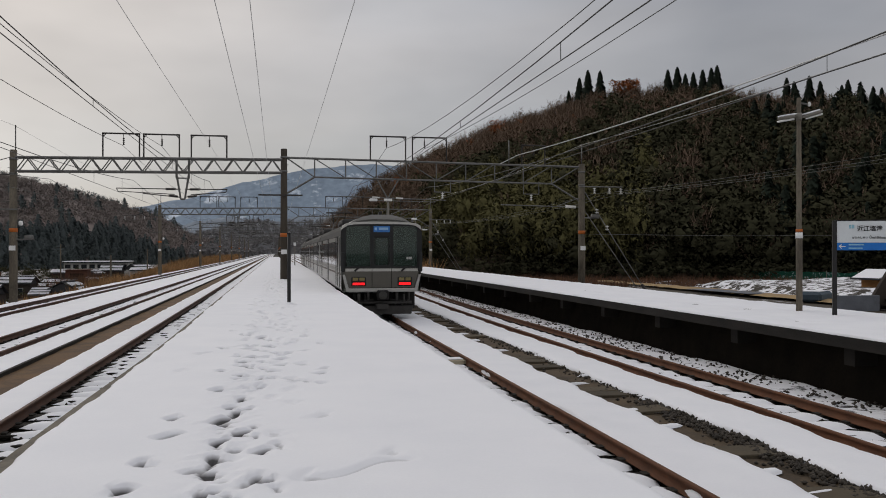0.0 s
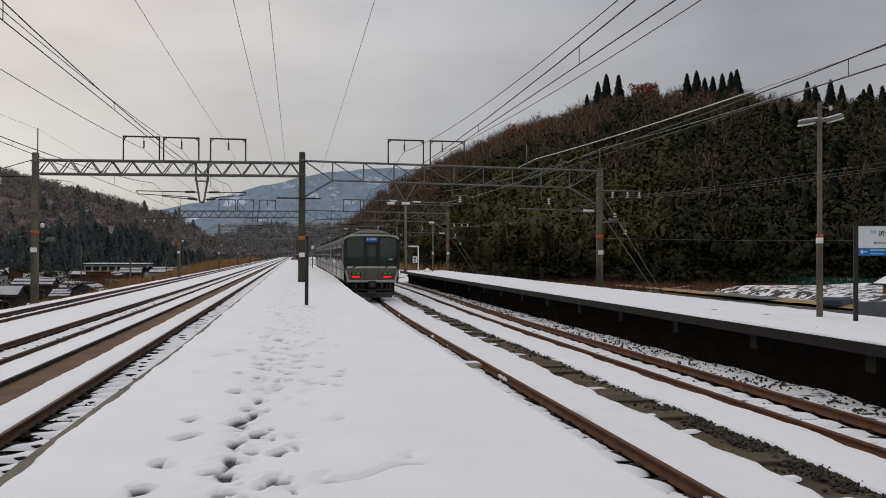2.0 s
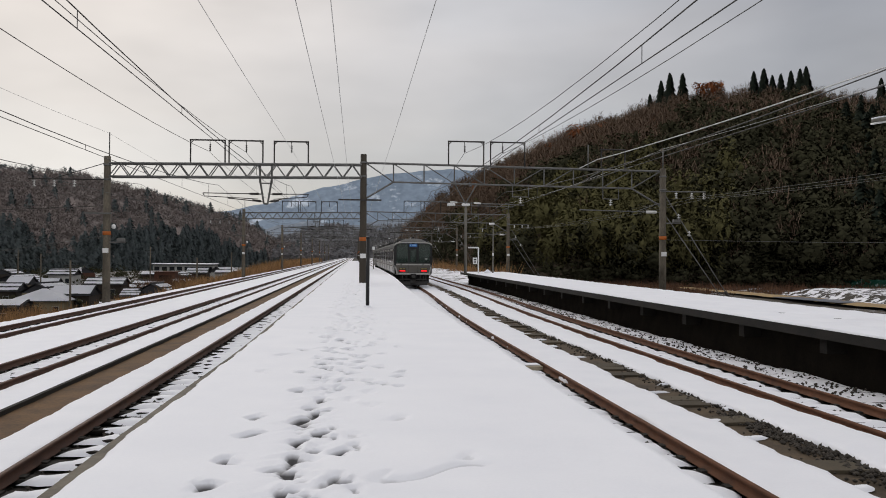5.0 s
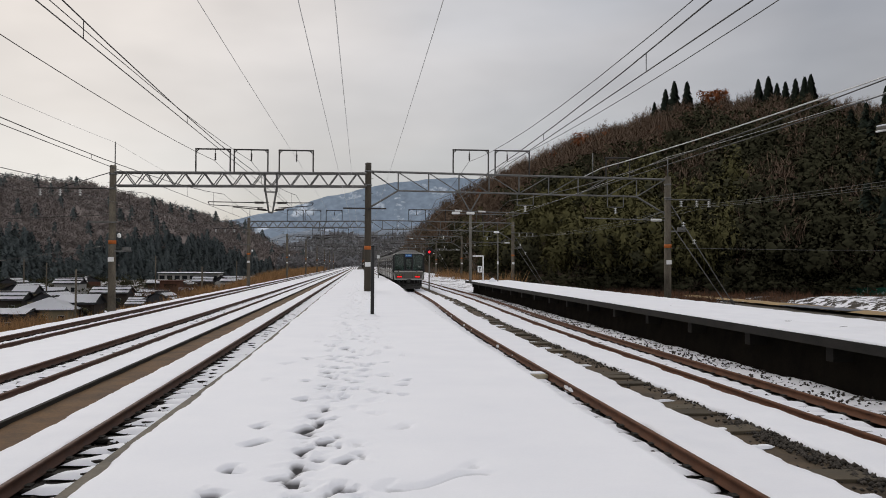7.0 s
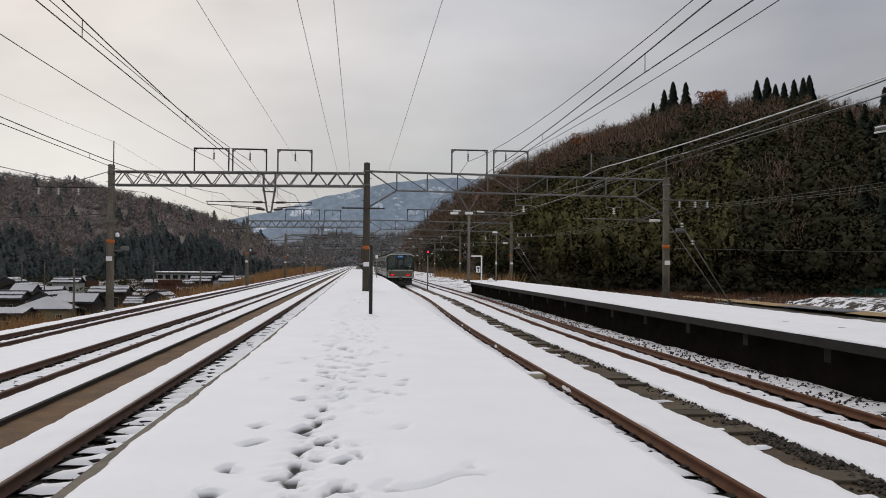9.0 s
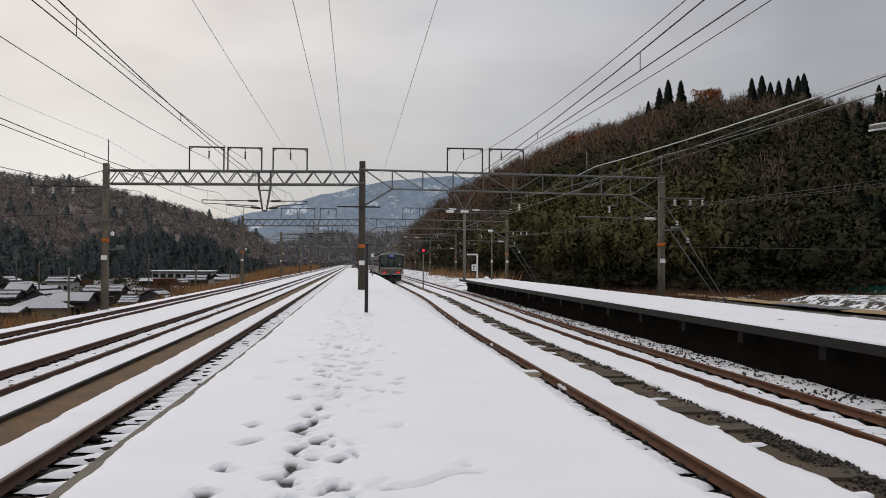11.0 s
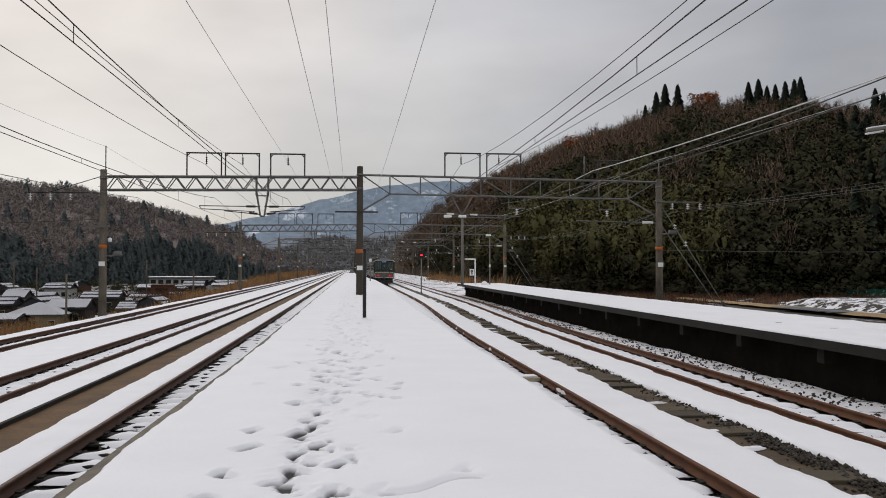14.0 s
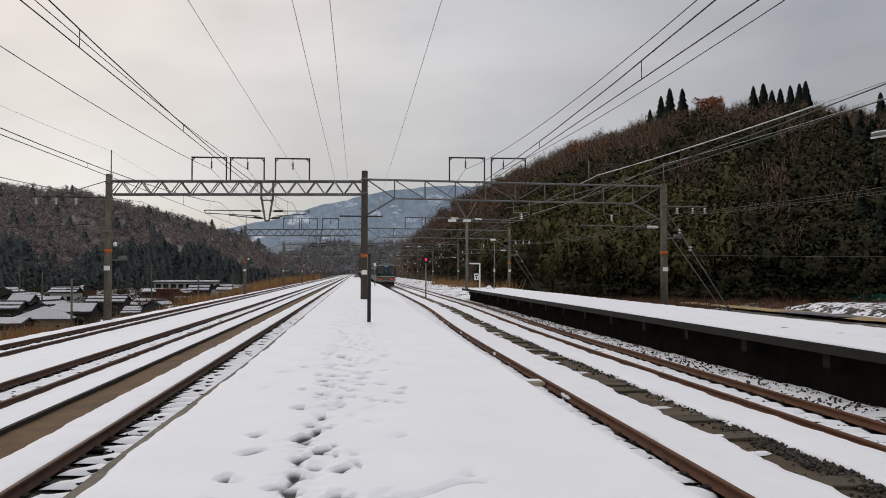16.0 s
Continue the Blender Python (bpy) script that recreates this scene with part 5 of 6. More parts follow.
    part("destination_display", box(BM(), -0.30, 0.30, 0.025, 0.06, 3.18, 3.40), DEST, face, "blue lit destination display")
    bm = box(BM(), -0.26, -0.18, 0.018, 0.024, 3.25, 3.35)
    box(bm, -0.10, 0.24, 0.018, 0.024, 3.26, 3.35)
    part("display_mark", bm, DESTW, face)
    part("operator_mark", box(box(BM(), 0.92, 1.0, 0.04, 0.049, 2.18, 2.27), 1.02, 1.12, 0.04, 0.049, 2.18, 2.27), STRIPE, face, "small pale mark on the glass")
    for s in (-1, 1):
        x0, x1 = sorted((s * 0.58, s * 1.12))
        lamp = part("lamp_housing", box(BM(), x0, x1, -0.035, 0.06, 1.20, 1.54, 0.03), MASK, face, "black lamp housing")
        for k in (0, 1):
            xm = x0 + 0.15 + 0.24 * k
            part("headlamp", box(BM(), xm - 0.10, xm + 0.10, -0.045, 0.0, 1.40, 1.51, 0.01), LENS, lamp, "unlit yellowish headlamp")
        part("tail_lamp", box(BM(), x0 + 0.05, x1 - 0.05, -0.05, 0.0, 1.24, 1.33, 0.01), TAIL, lamp, "lit red tail lamp")
        part("corner_step", extrude_xz(BM(), [(s * x, z) for x, z in ((1.18, 1.0), (1.30, 1.0), (1.44, 1.62), (1.36, 1.62))][:: s], -0.10, 0.02), STRIPE, face, "pale slanting corner step")
        part("mirror", box(BM(), *sorted((s * 1.34, s * 1.50)), -0.10, 0.06, 1.72, 2.45, 0.04), MASK, face)
    part("white_band", box(BM(), -1.40, 1.40, -0.014, 0.02, 1.74, 1.84), RIM, face)
    part("lower_band", box(BM(), -1.24, 1.24, -0.10, 0.02, 0.98, 1.12, 0.03), STRIPE, face, "pale lower sill")
    for x0, x1, z in ((-1.0, -0.80, 1.82), (0.72, 0.92, 1.82)):
        part("wiper", bar(BM(), (x0, -0.03, z - 0.07), (x1, -0.03, z + 0.11), 0.05), BLACK, face)
    for x in (-0.36, 0.36):
        part("door_seam", box(BM(), x - 0.008, x + 0.008, -0.018, 0.01, 1.14, 1.86), UNDER, face)
    # cab inside
    part("cab_floor", box(BM(), -1.38, 1.38, 0.15, 2.2, 1.0, 1.1), SEATG, root)
    part("cab_wall", box(BM(), -1.38, 1.38, 2.2, 2.28, 1.1, 3.4), SEATG, root, "dim greenish partition behind the cab")
    part("cab_desk", box(BM(), -1.3, 1.3, 0.2, 0.75, 1.1, 1.85, 0.05), UNDER, root)
    part("cab_seat", box(box(BM(), -1.05, -0.6, 1.2, 1.6, 1.1, 1.6, 0.06), -1.05, -0.6, 1.6, 1.72, 1.55, 2.2, 0.05), UNDER, root)
    # coupler and obstacle guard
    bm = box(BM(), -0.16, 0.16, -0.35, 0.5, 0.74, 1.02, 0.04)
    box(bm, -0.22, 0.22, -0.42, -0.2, 0.70, 1.06, 0.05)
    box(bm, -0.30, 0.30, -0.05, 0.3, 0.92, 1.12, 0.03)
    part("coupler", bm, UNDER, root, "dark automatic coupler")
    part("coupler_ring", tube(tube(BM(), (0, -0.46, 0.88), (0, -0.42, 0.88), 0.15, None, 14), (0, -0.47, 0.9), (0, -0.44, 0.9), 0.05, None, 10), SNOWDIRT, root)
    bm = BM()
    for x in (-1.0, -0.6, 0.6, 1.0):
        part("jumper_cable", tube(BM(), (x, 0.1, 0.95), (x, 0.0, 0.6), 0.05, None, 8), UNDER, root)
    for s in (-1, 1):
        part("brake_hose", tube(BM(), (s * 0.9, -0.02, 0.62), (s * 0.3, -0.05, 0.7), 0.04, None, 8), UNDER, root)
    part("obstacle_guard", extrude_xz(BM(), [(-1.18, 0.46), (-1.1, 0.16), (1.1, 0.16), (1.18, 0.46)], 0.05, 0.3), SNOWDIRT, root, "grey plough plate under the cab")
    part("under_panel", box(BM(), -1.28, 1.28, 0.36, 0.6, 0.34, 0.99, 0.04), UNDER, root, "dark equipment under the cab")
    for x, z, w in ((-0.85, 0.66, 0.10), (-0.5, 0.72, 0.07), (0.55, 0.70, 0.08), (0.82, 0.64, 0.06), (1.0, 0.72, 0.06)):
        part("air_hose", tube(tube(BM(), (x, 0.0, z + 0.26), (x, -0.06, z), w * 0.6, None, 8), (x, -0.06, z), (x * 0.92, 0.1, z - 0.16), w * 0.5, None, 8), SNOWDIRT, root)
    part("cross_pipe", tube(BM(), (-1.1, -0.02, 0.60), (1.1, -0.02, 0.60), 0.05, None, 8), SNOWDIRT, root)
    part("step_plate", box(BM(), -0.22, 0.22, -0.25, 0.1, 0.36, 0.56, 0.02), SNOWDIRT, root)
    return root


train = build_train()


# ---- things on the platforms ----
def build_marker_pole():
    root = thing("marker_pole", (0.34, 24.3, 0.96), "slim black steel post standing in the platform snow", "post")
    part("post", tube(BM(), (0, 0, -0.1), (0, 0, 2.02), 0.052, None, 12), BLACK, root)
    part("cap", lathe(BM(), [(0.056, 2.0), (0.056, 2.03), (0.02, 2.05)], n=12), BLACK, root)
    part("snow_collar", lathe(BM(), [(0.12, 0.0), (0.10, 0.06), (0.055, 0.085)], n=12), SNOW, root)


def lamp_head(root, a, b):
    """A flat street-lamp head from its neck a to its tip b."""
    a, b = Vector(a), Vector(b)
    d = (b - a).normalized()
    m = (a + b) / 2
    w = Vector((0, 0.13, 0))
    up = Vector((0, 0, 1))
    bm = BM()
    rings = []
    for u, k in ((0, 0.35), (0.25, 0.8), (0.6, 1.0), (0.9, 0.8), (1.0, 0.3)):
        c = a + (b - a) * u
        rings.append([bm.verts.new(c + w * (k * math.cos(t)) + up * (0.06 * k * math.sin(t))) for t in [2 * math.pi * i / 10 for i in range(10)]])
    for p, q in zip(rings, rings[1:]):
        for i in range(10):
            bm.faces.new((p[i], p[(i + 1) % 10], q[(i + 1) % 10], q[i])).smooth = True
    bm.faces.new(rings[0]); bm.faces.new(rings[-1][::-1])
    head = part("lamp_head", bm, GREYP, root, "grey lamp head")
    bm = BM()
    box(bm, -0.2, 0.2, -0.09, 0.09, -0.08, -0.04, 0.02)
    bmesh.ops.transform(bm, matrix=Matrix.Translation(m + d * 0.05) @ d.to_track_quat("X", "Z").to_matrix().to_4x4(), verts=bm.verts)
    part("lamp_glass", bm, WHITE, head, "white lamp glass")
    bm = BM()
    box(bm, -0.22, 0.20, -0.09, 0.09, 0.04, 0.075, 0.015)
    bmesh.ops.transform(bm, matrix=Matrix.Translation(m) @ d.to_track_quat("X", "Z").to_matrix().to_4x4(), verts=bm.verts)
    part("snow_cap", bm, SNOW, head, "snow on the lamp head")


def build_lamp_post():
    root = thing("platform_lamp", (12.36, 18.4, 1.0), "tall grey platform lamp post with two snow-topped heads", "street lamp")
    part("pole", lathe(BM(), [(0.075, -0.2), (0.075, 1.8), (0.062, 1.85), (0.052, 5.15), (0.03, 5.17)], n=14), POLE, root)
    for a, b in (((-0.08, 0, 4.72), (-0.55, 0, 4.64)), ((0.08, 0, 4.70), (0.62, 0, 4.86))):
        part("arm", tube(BM(), (0, 0, 4.70), a, 0.025, None, 8), GREYP, root)
        lamp_head(root, a, b)
    part("clamp", lathe(BM(), [(0.07, 4.62), (0.07, 4.8)], n=12), GREYP, root)
    part("tag", lathe(BM(), [(0.082, 1.78), (0.082, 1.92)], n=14), WHITE, root, "white paper tag")
    part("tag_band", lathe(BM(), [(0.08, 1.94), (0.08, 2.0)], n=14), ORANGE, root)
    part("bracket", tube(BM(), (0, 0, 5.05), (0.26, 0, 5.02), 0.02, None, 6), STEEL, root)
    part("insulator", lathe(BM(), [(0.02, -0.05), (0.05, 0.0), (0.02, 0.06)], (0.28, 0, 5.02), 8), PORC, root)


SIGNBLUE = mat("sign_blue", (0.012, 0.16, 0.52), 0.45, col2=(0.010, 0.13, 0.45), scale=5, bump=0.02)
SIGNWHITE = mat("sign_white", (0.66, 0.69, 0.70), 0.45, col2=(0.58, 0.61, 0.62), scale=4, bump=0.02)
SIGNPALE = mat("sign_pale_blue", (0.33, 0.60, 0.72), 0.5, bump=0)
INK = mat("sign_ink", (0.015, 0.015, 0.016), 0.5, bump=0)


def lettering(text, size, at, parent, material, name="lettering", stretch=1.0):
    cu = bpy.data.curves.new(name, "FONT")
    cu.body, cu.size, cu.extrude, cu.offset = text, size, 0.002, size * 0.02
    cu.materials.append(material)
    ob = new(name, cu)
    ob.parent = parent
    ob.matrix_basis = pose(*at, 90, 0, 0) @ Matrix.Diagonal((stretch, 1, 1, 1))
    return ob


def build_sign():
    root = thing("station_sign", (12.41, 17.1, 1.0), "white and blue station name board on dark posts", "sign", rz=-22)
    W = 1.78
    board = part("board", box(BM(), 0.0, W, -0.03, 0.03, 1.66, 2.15, 0.006), SIGNWHITE, root, "white name board")
    part("blue_strip", box(BM(), 0.0, W, -0.032, 0.032, 1.49, 1.657, 0.004), SIGNBLUE, root, "blue direction strip")
    for x in (-0.03, W + 0.03):
        part("post", box(BM(), x - 0.045, x + 0.045, -0.05, 0.05, -0.1, 2.16, 0.01), BLACK, root, "dark square post")
    part("frame", box(BM(), -0.02, W + 0.02, -0.035, 0.035, 2.15, 2.175), BLACK, root)
    part("mark", box(box(BM(), 0.27, 0.31, -0.036, -0.028, 1.98, 2.06), 0.325, 0.38, -0.036, -0.028, 1.98, 2.06), SIGNPALE, board, "pale blue operator mark")
    lettering("近江塩津", 0.135, (0.43, -0.034, 1.93), board, INK)
    lettering("おうみしおつ", 0.055, (0.33, -0.034, 1.755), board, INK)
    lettering("Ōmi-Shiotsu", 0.080, (0.69, -0.034, 1.75), board, INK, stretch=0.95)
    bm = BM()
    bar(bm, (0.06, -0.038, 1.575), (0.2, -0.038, 1.575), 0.014)
    bar(bm, (0.06, -0.038, 1.575), (0.11, -0.038, 1.62), 0.014)
    bar(bm, (0.06, -0.038, 1.575), (0.11, -0.038, 1.53), 0.014)
    part("arrow", bm, WHITE, board, "white arrow")
    part("text_bar", box(box(BM(), 0.26, 0.58, -0.037, -0.028, 1.60, 1.632), 0.26, 0.55, -0.037, -0.028, 1.525, 1.55), SIGNPALE, board)


def build_far_platform_things():
    root = thing("platform_lamp", (9.6, 74.0, 1.0), "grey steel lamp mast at the platform's far end", "street lamp")
    part("pole", lathe(BM(), [(0.13, -0.1), (0.11, 6.05), (0.05, 6.1)], n=12), GREYP, root)
    part("arm", bar(BM(), (-1.6, 0, 5.95), (4.2, 0, 5.85), 0.04), STEEL, root)
    for x in (-1.3, 0.0):
        part("lamp_head", box(BM(), x - 0.35, x + 0.35, -0.15, 0.15, 5.88, 6.1, 0.05), WHITE, root, "white fluorescent lamp head")
    root = thing("platform_lamp", (11.72, 72.0, 1.0), "thin platform lamp with a small white head", "street lamp")
    part("pole", tube(BM(), (0, 0, 0), (0, 0, 4.2), 0.06, 0.045, 10), GREYP, root)
    part("arm", bar(BM(), (-0.4, 0, 4.05), (0.5, 0, 4.3), 0.03), GREYP, root)
    part("lamp_head", box(BM(), -0.35, 0.1, -0.12, 0.12, 4.18, 4.34, 0.04), WHITE, root, "small white lamp head")
    part("tag", lathe(BM(), [(0.068, 1.5), (0.068, 1.75)], n=10), WHITE, root)
    root = thing("barrier_frame", (9.55, 72.0, 1.0), "white pipe frame with a small notice at the platform end", "barrier")
    bm = tube(BM(), (0.0, 0, 2.2), (0.9, 0, 2.2), 0.06, None, 8)
    tube(bm, (0.9, 0, 0), (0.9, 0, 2.24), 0.06, None, 8)
    part("pipe", bm, WHITE, root)
    notice = part("notice", box(BM(), 0.42, 0.8, -0.04, 0.0, 0.8, 1.35, 0.01), WHITE, root, "white notice plate")
    part("notice_mark", box(box(BM(), 0.50, 0.72, -0.046, -0.038, 1.12, 1.24), 0.56, 0.66, -0.046, -0.038, 0.88, 1.08), INK, notice)
    root = thing("snow_heap", (11.1, 71.0, 1.03), "small heap of shovelled snow", "snow heap")
    part("heap", lathe(BM(), [(0.35, -0.02), (0.26, 0.14), (0.1, 0.3), (0.02, 0.33)], n=10), SNOW, root)


SIGRED = mat("signal_red", (0.6, 0.01, 0.01), 0.4, bump=0, glow=((1.0, 0.01, 0.02), 3.0))


def build_signal(x, y, label):
    root = thing("railway_signal", (x, y, -0.2), label, "railway signal", "red signals")
    part("mast", tube(BM(), (0, 0, 0), (0, 0, 3.6), 0.07, 0.06, 10), GREYP, root)
    bm = tube(BM(), (0, -0.06, 4.0), (0, 0.0, 4.0), 0.42, None, 24)
    plate = part("backplate", bm, BLACK, root, "round black backplate")
    part("lamp", tube(BM(), (0, -0.10, 3.93), (0, -0.05, 3.93), 0.10, None, 16), SIGRED, plate, "lit red lamp")
    part("hood", tube(BM(), (0, -0.28, 4.2), (0, -0.05, 4.2), 0.13, None, 12), BLACK, plate)
    for z in (1.9, 1.4):
        part("marker", box(BM(), -0.09, 0.09, -0.1, -0.03, z, z + 0.2, 0.02), GREYP, root)


def build_far_post():
    root = thing("marker_pole", (1.9, 92.0, 0.98), "slim pale post near the platform's far edge", "post")
    part("post", tube(BM(), (0, 0, -0.1), (0, 0, 2.5), 0.055, None, 10), GREYP, root)
    part("plate", box(BM(), -0.14, 0.14, -0.08, -0.05, 2.1, 2.45, 0.01), WHITE, root, "small white plate")


def build_trackside_box():
    root = thing("trackside_box", (3.95, 19.35, -0.15), "pale flat concrete box lid beside the rail, dusted with snow", "cable box", rz=4)
    part("box", box(BM(), -0.36, 0.33, -0.24, 0.24, -0.1, 0.105, 0.015), mat("pale_concrete", (0.42, 0.37, 0.26), 0.9, col2=(0.26, 0.23, 0.17), scale=5, fine=40, bump=0.2), root)
    part("snow_dusting", box(BM(), -0.28, 0.30, -0.12, 0.22, 0.104, 0.13, 0.012), SNOW, root)


# ---- stones, grass and bushes ----
STONE = mat("ballast_chip", (0.065, 0.055, 0.044), 0.95, col2=(0.035, 0.03, 0.025), scale=9, fine=50, bump=0.3, island=0.45)
GRASS = mat("dry_grass", (0.36, 0.205, 0.085), 0.95, col2=(0.20, 0.11, 0.05), scale=0.6, fine=6, bump=0, island=0.4)
REDBUSH = mat("russet_brush", (0.15, 0.075, 0.04), 0.95, col2=(0.08, 0.042, 0.025), scale=0.6, fine=5, bump=0, island=0.4)


def stones(name, spots, label, seed):
    r = np.random.RandomState(seed)
    v = np.array([(1, 0, 0), (-1, 0, 0), (0, 1, 0), (0, -1, 0), (0, 0, 1), (0, 0, -1)], float)
    f = np.array([(0, 2, 4), (2, 1, 4), (1, 3, 4), (3, 0, 4), (2, 0, 5), (1, 2, 5), (3, 1, 5), (0, 3, 5)])
    V, F = [], []
    for i, (x, y, z, s) in enumerate(spots):
        a = r.rand() * 6.28
        w = v * (0.6 + 0.6 * r.rand(6, 1)) * [1.0, 0.8, 0.65] * s
        V.append(np.stack([w[:, 0] * math.cos(a) - w[:, 1] * math.sin(a) + x, w[:, 0] * math.sin(a) + w[:, 1] * math.cos(a) + y, w[:, 2] + z], -1))
        F.append(f + 6 * i)
    tagged(new(name, mesh_np(name, np.concatenate(V), np.concatenate(F), STONE)), label, "gravel", kind="stuff")


def build_stones():
    r = np.random.RandomState(3)
    S = []
    for _ in range(2600):
        y = 6 + 60 * r.rand() ** 1.6
        if r.rand() < 0.62:
            x = 6.33 + 0.12 * r.randn() - 0.05
        else:
            x = 5.6 + 0.75 * r.rand()
            if r.rand() < 0.6:
                continue
        S.append((x + float(shift(y)), y, -0.12 + 0.02 * r.rand(), 0.02 + 0.035 * r.rand()))
    for _ in range(900):
        y = 5.5 + 8 * r.rand()
        S.append((5.95 + 0.42 * r.rand() + 0.05 * r.randn(), y, -0.115 + 0.02 * r.rand(), 0.022 + 0.04 * r.rand()))
    stones("gravel", S, "dark gravel lying along the muddy strip", 5)
    S = []
    for _ in range(2300):
        y = 8 + 62 * r.rand() ** 1.3
        x = 8.78 + 1.2 * r.rand()
        if 0.5 * math.sin(y * 0.9) + 0.6 * math.sin(y * 2.3 + x * 3) + 0.7 * math.sin(y * 5.1) + 0.4 * (x - 9.3) < 0.0 and r.rand() < 0.85:
            continue
        S.append((x + float(shift(y)) * 0.3, y, -0.12 + 0.03 * r.rand(), 0.022 + 0.035 * r.rand()))
    stones("gravel", S, "dark ballast stones poking through patchy snow", 6)
    S = []
    for k in ("left_near", "left_middle", "right_far", "right_near"):
        for _ in range(900):
            y = 5 + 40 * r.rand() ** 1.5
            x = TRACKS[k] + (r.rand() - 0.5) * 1.0
            S.append((x + (float(shift(y)) if k[0] == "r" else 0), y, -0.21 + 0.015 * r.rand(), 0.02 + 0.03 * r.rand()))
    stones("gravel", S, "ballast stones between the sleepers", 7)


def build_shoulder():
    # patchy snow over the shoulder beside the right-hand platform
    patchy = mixed("patchy_snow", (0.035, 0.031, 0.027), (0.78, 0.78, 0.81), 3.2, 0.36, 0.42, fine=30, bump=0.6, depth=0.04)
    ys = np.concatenate([np.arange(-8, 70, 0.12), np.arange(70, FAR, 4)])
    X = np.linspace(8.72, 10.02, 12)[None] + 0.4 * shift(ys)[:, None]
    Y = np.repeat(ys[:, None], 12, 1)
    v, f = grid_np(X, Y, lambda A, B: -0.13 + lumps(A, B, 21, 0.22) * 0.035 + lumps(A, B, 22, 0.9) * 0.02)
    tagged(new("track_shoulder", mesh_np("track_shoulder", v, f, patchy, True)), "patchy snow over dark ballast shoulder", "ballast", kind="structure")
    field = mixed("thin_snow", (0.085, 0.066, 0.048), (0.78, 0.78, 0.81), 0.55, 0.40, 0.47, fine=14, bump=0.5, depth=0.06)
    ys = np.concatenate([np.arange(RP_END + 0.3, 140, 0.5), np.arange(140, FAR, 4.0)])
    X = np.linspace(9.75, 17.5, 22)[None] + 0.4 * shift(ys)[:, None]
    v, f = grid_np(X, np.repeat(ys[:, None], 22, 1), lambda A, B: -0.15 + lumps(A, B, 24, 1.2) * 0.10 + 0.35 * smooth01((A - 11) / 4))
    tagged(new("lineside_snow", mesh_np("lineside_snow", v, f, field, True)), "thin broken snow over brown ground beside the line", "ground", kind="structure")
    # tongues of snow lying across the muddy strip
    r = random.Random(12)
    y, V, F, k = 6.0, [], [], 0
    U = np.linspace(-1, 1, 7)
    uu, ww = np.meshgrid(U, U)
    bf = grid_np(U, U, lambda a, b: a * 0)[1]
    while y < 70:
        y += r.uniform(0.9, 3.4)
        side = r.random()
        cx = 5.55 + 0.9 * (0.12 if side < 0.75 else 0.9) + float(shift(y))
        hx, hy = r.uniform(0.12, 0.42), r.uniform(0.04, 0.14)
        q = np.clip(1 - uu ** 2, 0, 1) ** 0.5
        X = cx + uu * hx
        Y = y + ww * hy * q + uu * hx * 0.25
        Z = -0.125 + 0.045 * (1 - np.maximum(np.abs(uu), np.abs(ww)) ** 3)
        V.append(np.stack([X, Y, Z], -1).reshape(-1, 3)); F.append(bf + k); k += 49
    tagged(new("snow_tongues", mesh_np("snow_tongues", np.concatenate(V), np.concatenate(F), SNOW, True)), "snow remnants lying on the muddy strip", "snow", kind="stuff")
    # worn sleepers and boards bedded in the muddy strip
    plank = done("board", box(BM(), -0.36, 0.36, -0.24, 0.24, -0.03, 0.03, 0.01), [mat("worn_board", (0.085, 0.066, 0.042), 0.95, col2=(0.06, 0.05, 0.035), scale=3, fine=30, bump=0.5, obj=0.3)])
    root = thing("board_walk", (0, 0, 0), "worn concrete boards bedded in the muddy strip between tracks", "path", kind="structure")
    y = 7.0
    while y < 60:
        y += 0.52 + (1.4 if r.random() < 0.18 else 0)
        if r.random() < 0.5:
            continue
        o = part("board", plank, None, root)
        o.matrix_basis = pose(5.86 + 0.05 * r.uniform(-1, 1) + float(shift(y)), y, -0.125 + 0.012 * r.random(), r.uniform(-1.5, 1.5), r.uniform(-2, 2), r.uniform(-4, 4))


def tufts(name, spots, material, label, blades=26, seed=1):
    """Clumps of thin blades: rows of x, y, z, height, spread."""
    r = np.random.RandomState(seed)
    out = []
    for x, y, z, h, w in spots:
        b = r.randn(blades, 2) * w * 0.4
        ln = h * (0.5 + 0.6 * r.rand(blades))
        lean = r.randn(blades, 2) * 0.28 * h
        base = np.stack([x + b[:, 0], y + b[:, 1], np.full(blades, z)], -1)
        tip = np.stack([base[:, 0] + lean[:, 0], base[:, 1] + lean[:, 1], z + ln], -1)
        a = r.rand(blades) * 3.14
        d = np.stack([np.cos(a), np.sin(a), 0 * a], -1) * (0.012 + 0.03 * w)
        out.append(np.stack([base - d, base + d, tip], 1))
    V = np.concatenate(out).reshape(-1, 3)
    tagged(new(name, mesh_np(name, V, np.arange(len(V)).reshape(-1, 3), material)), label, "grass", kind="stuff")


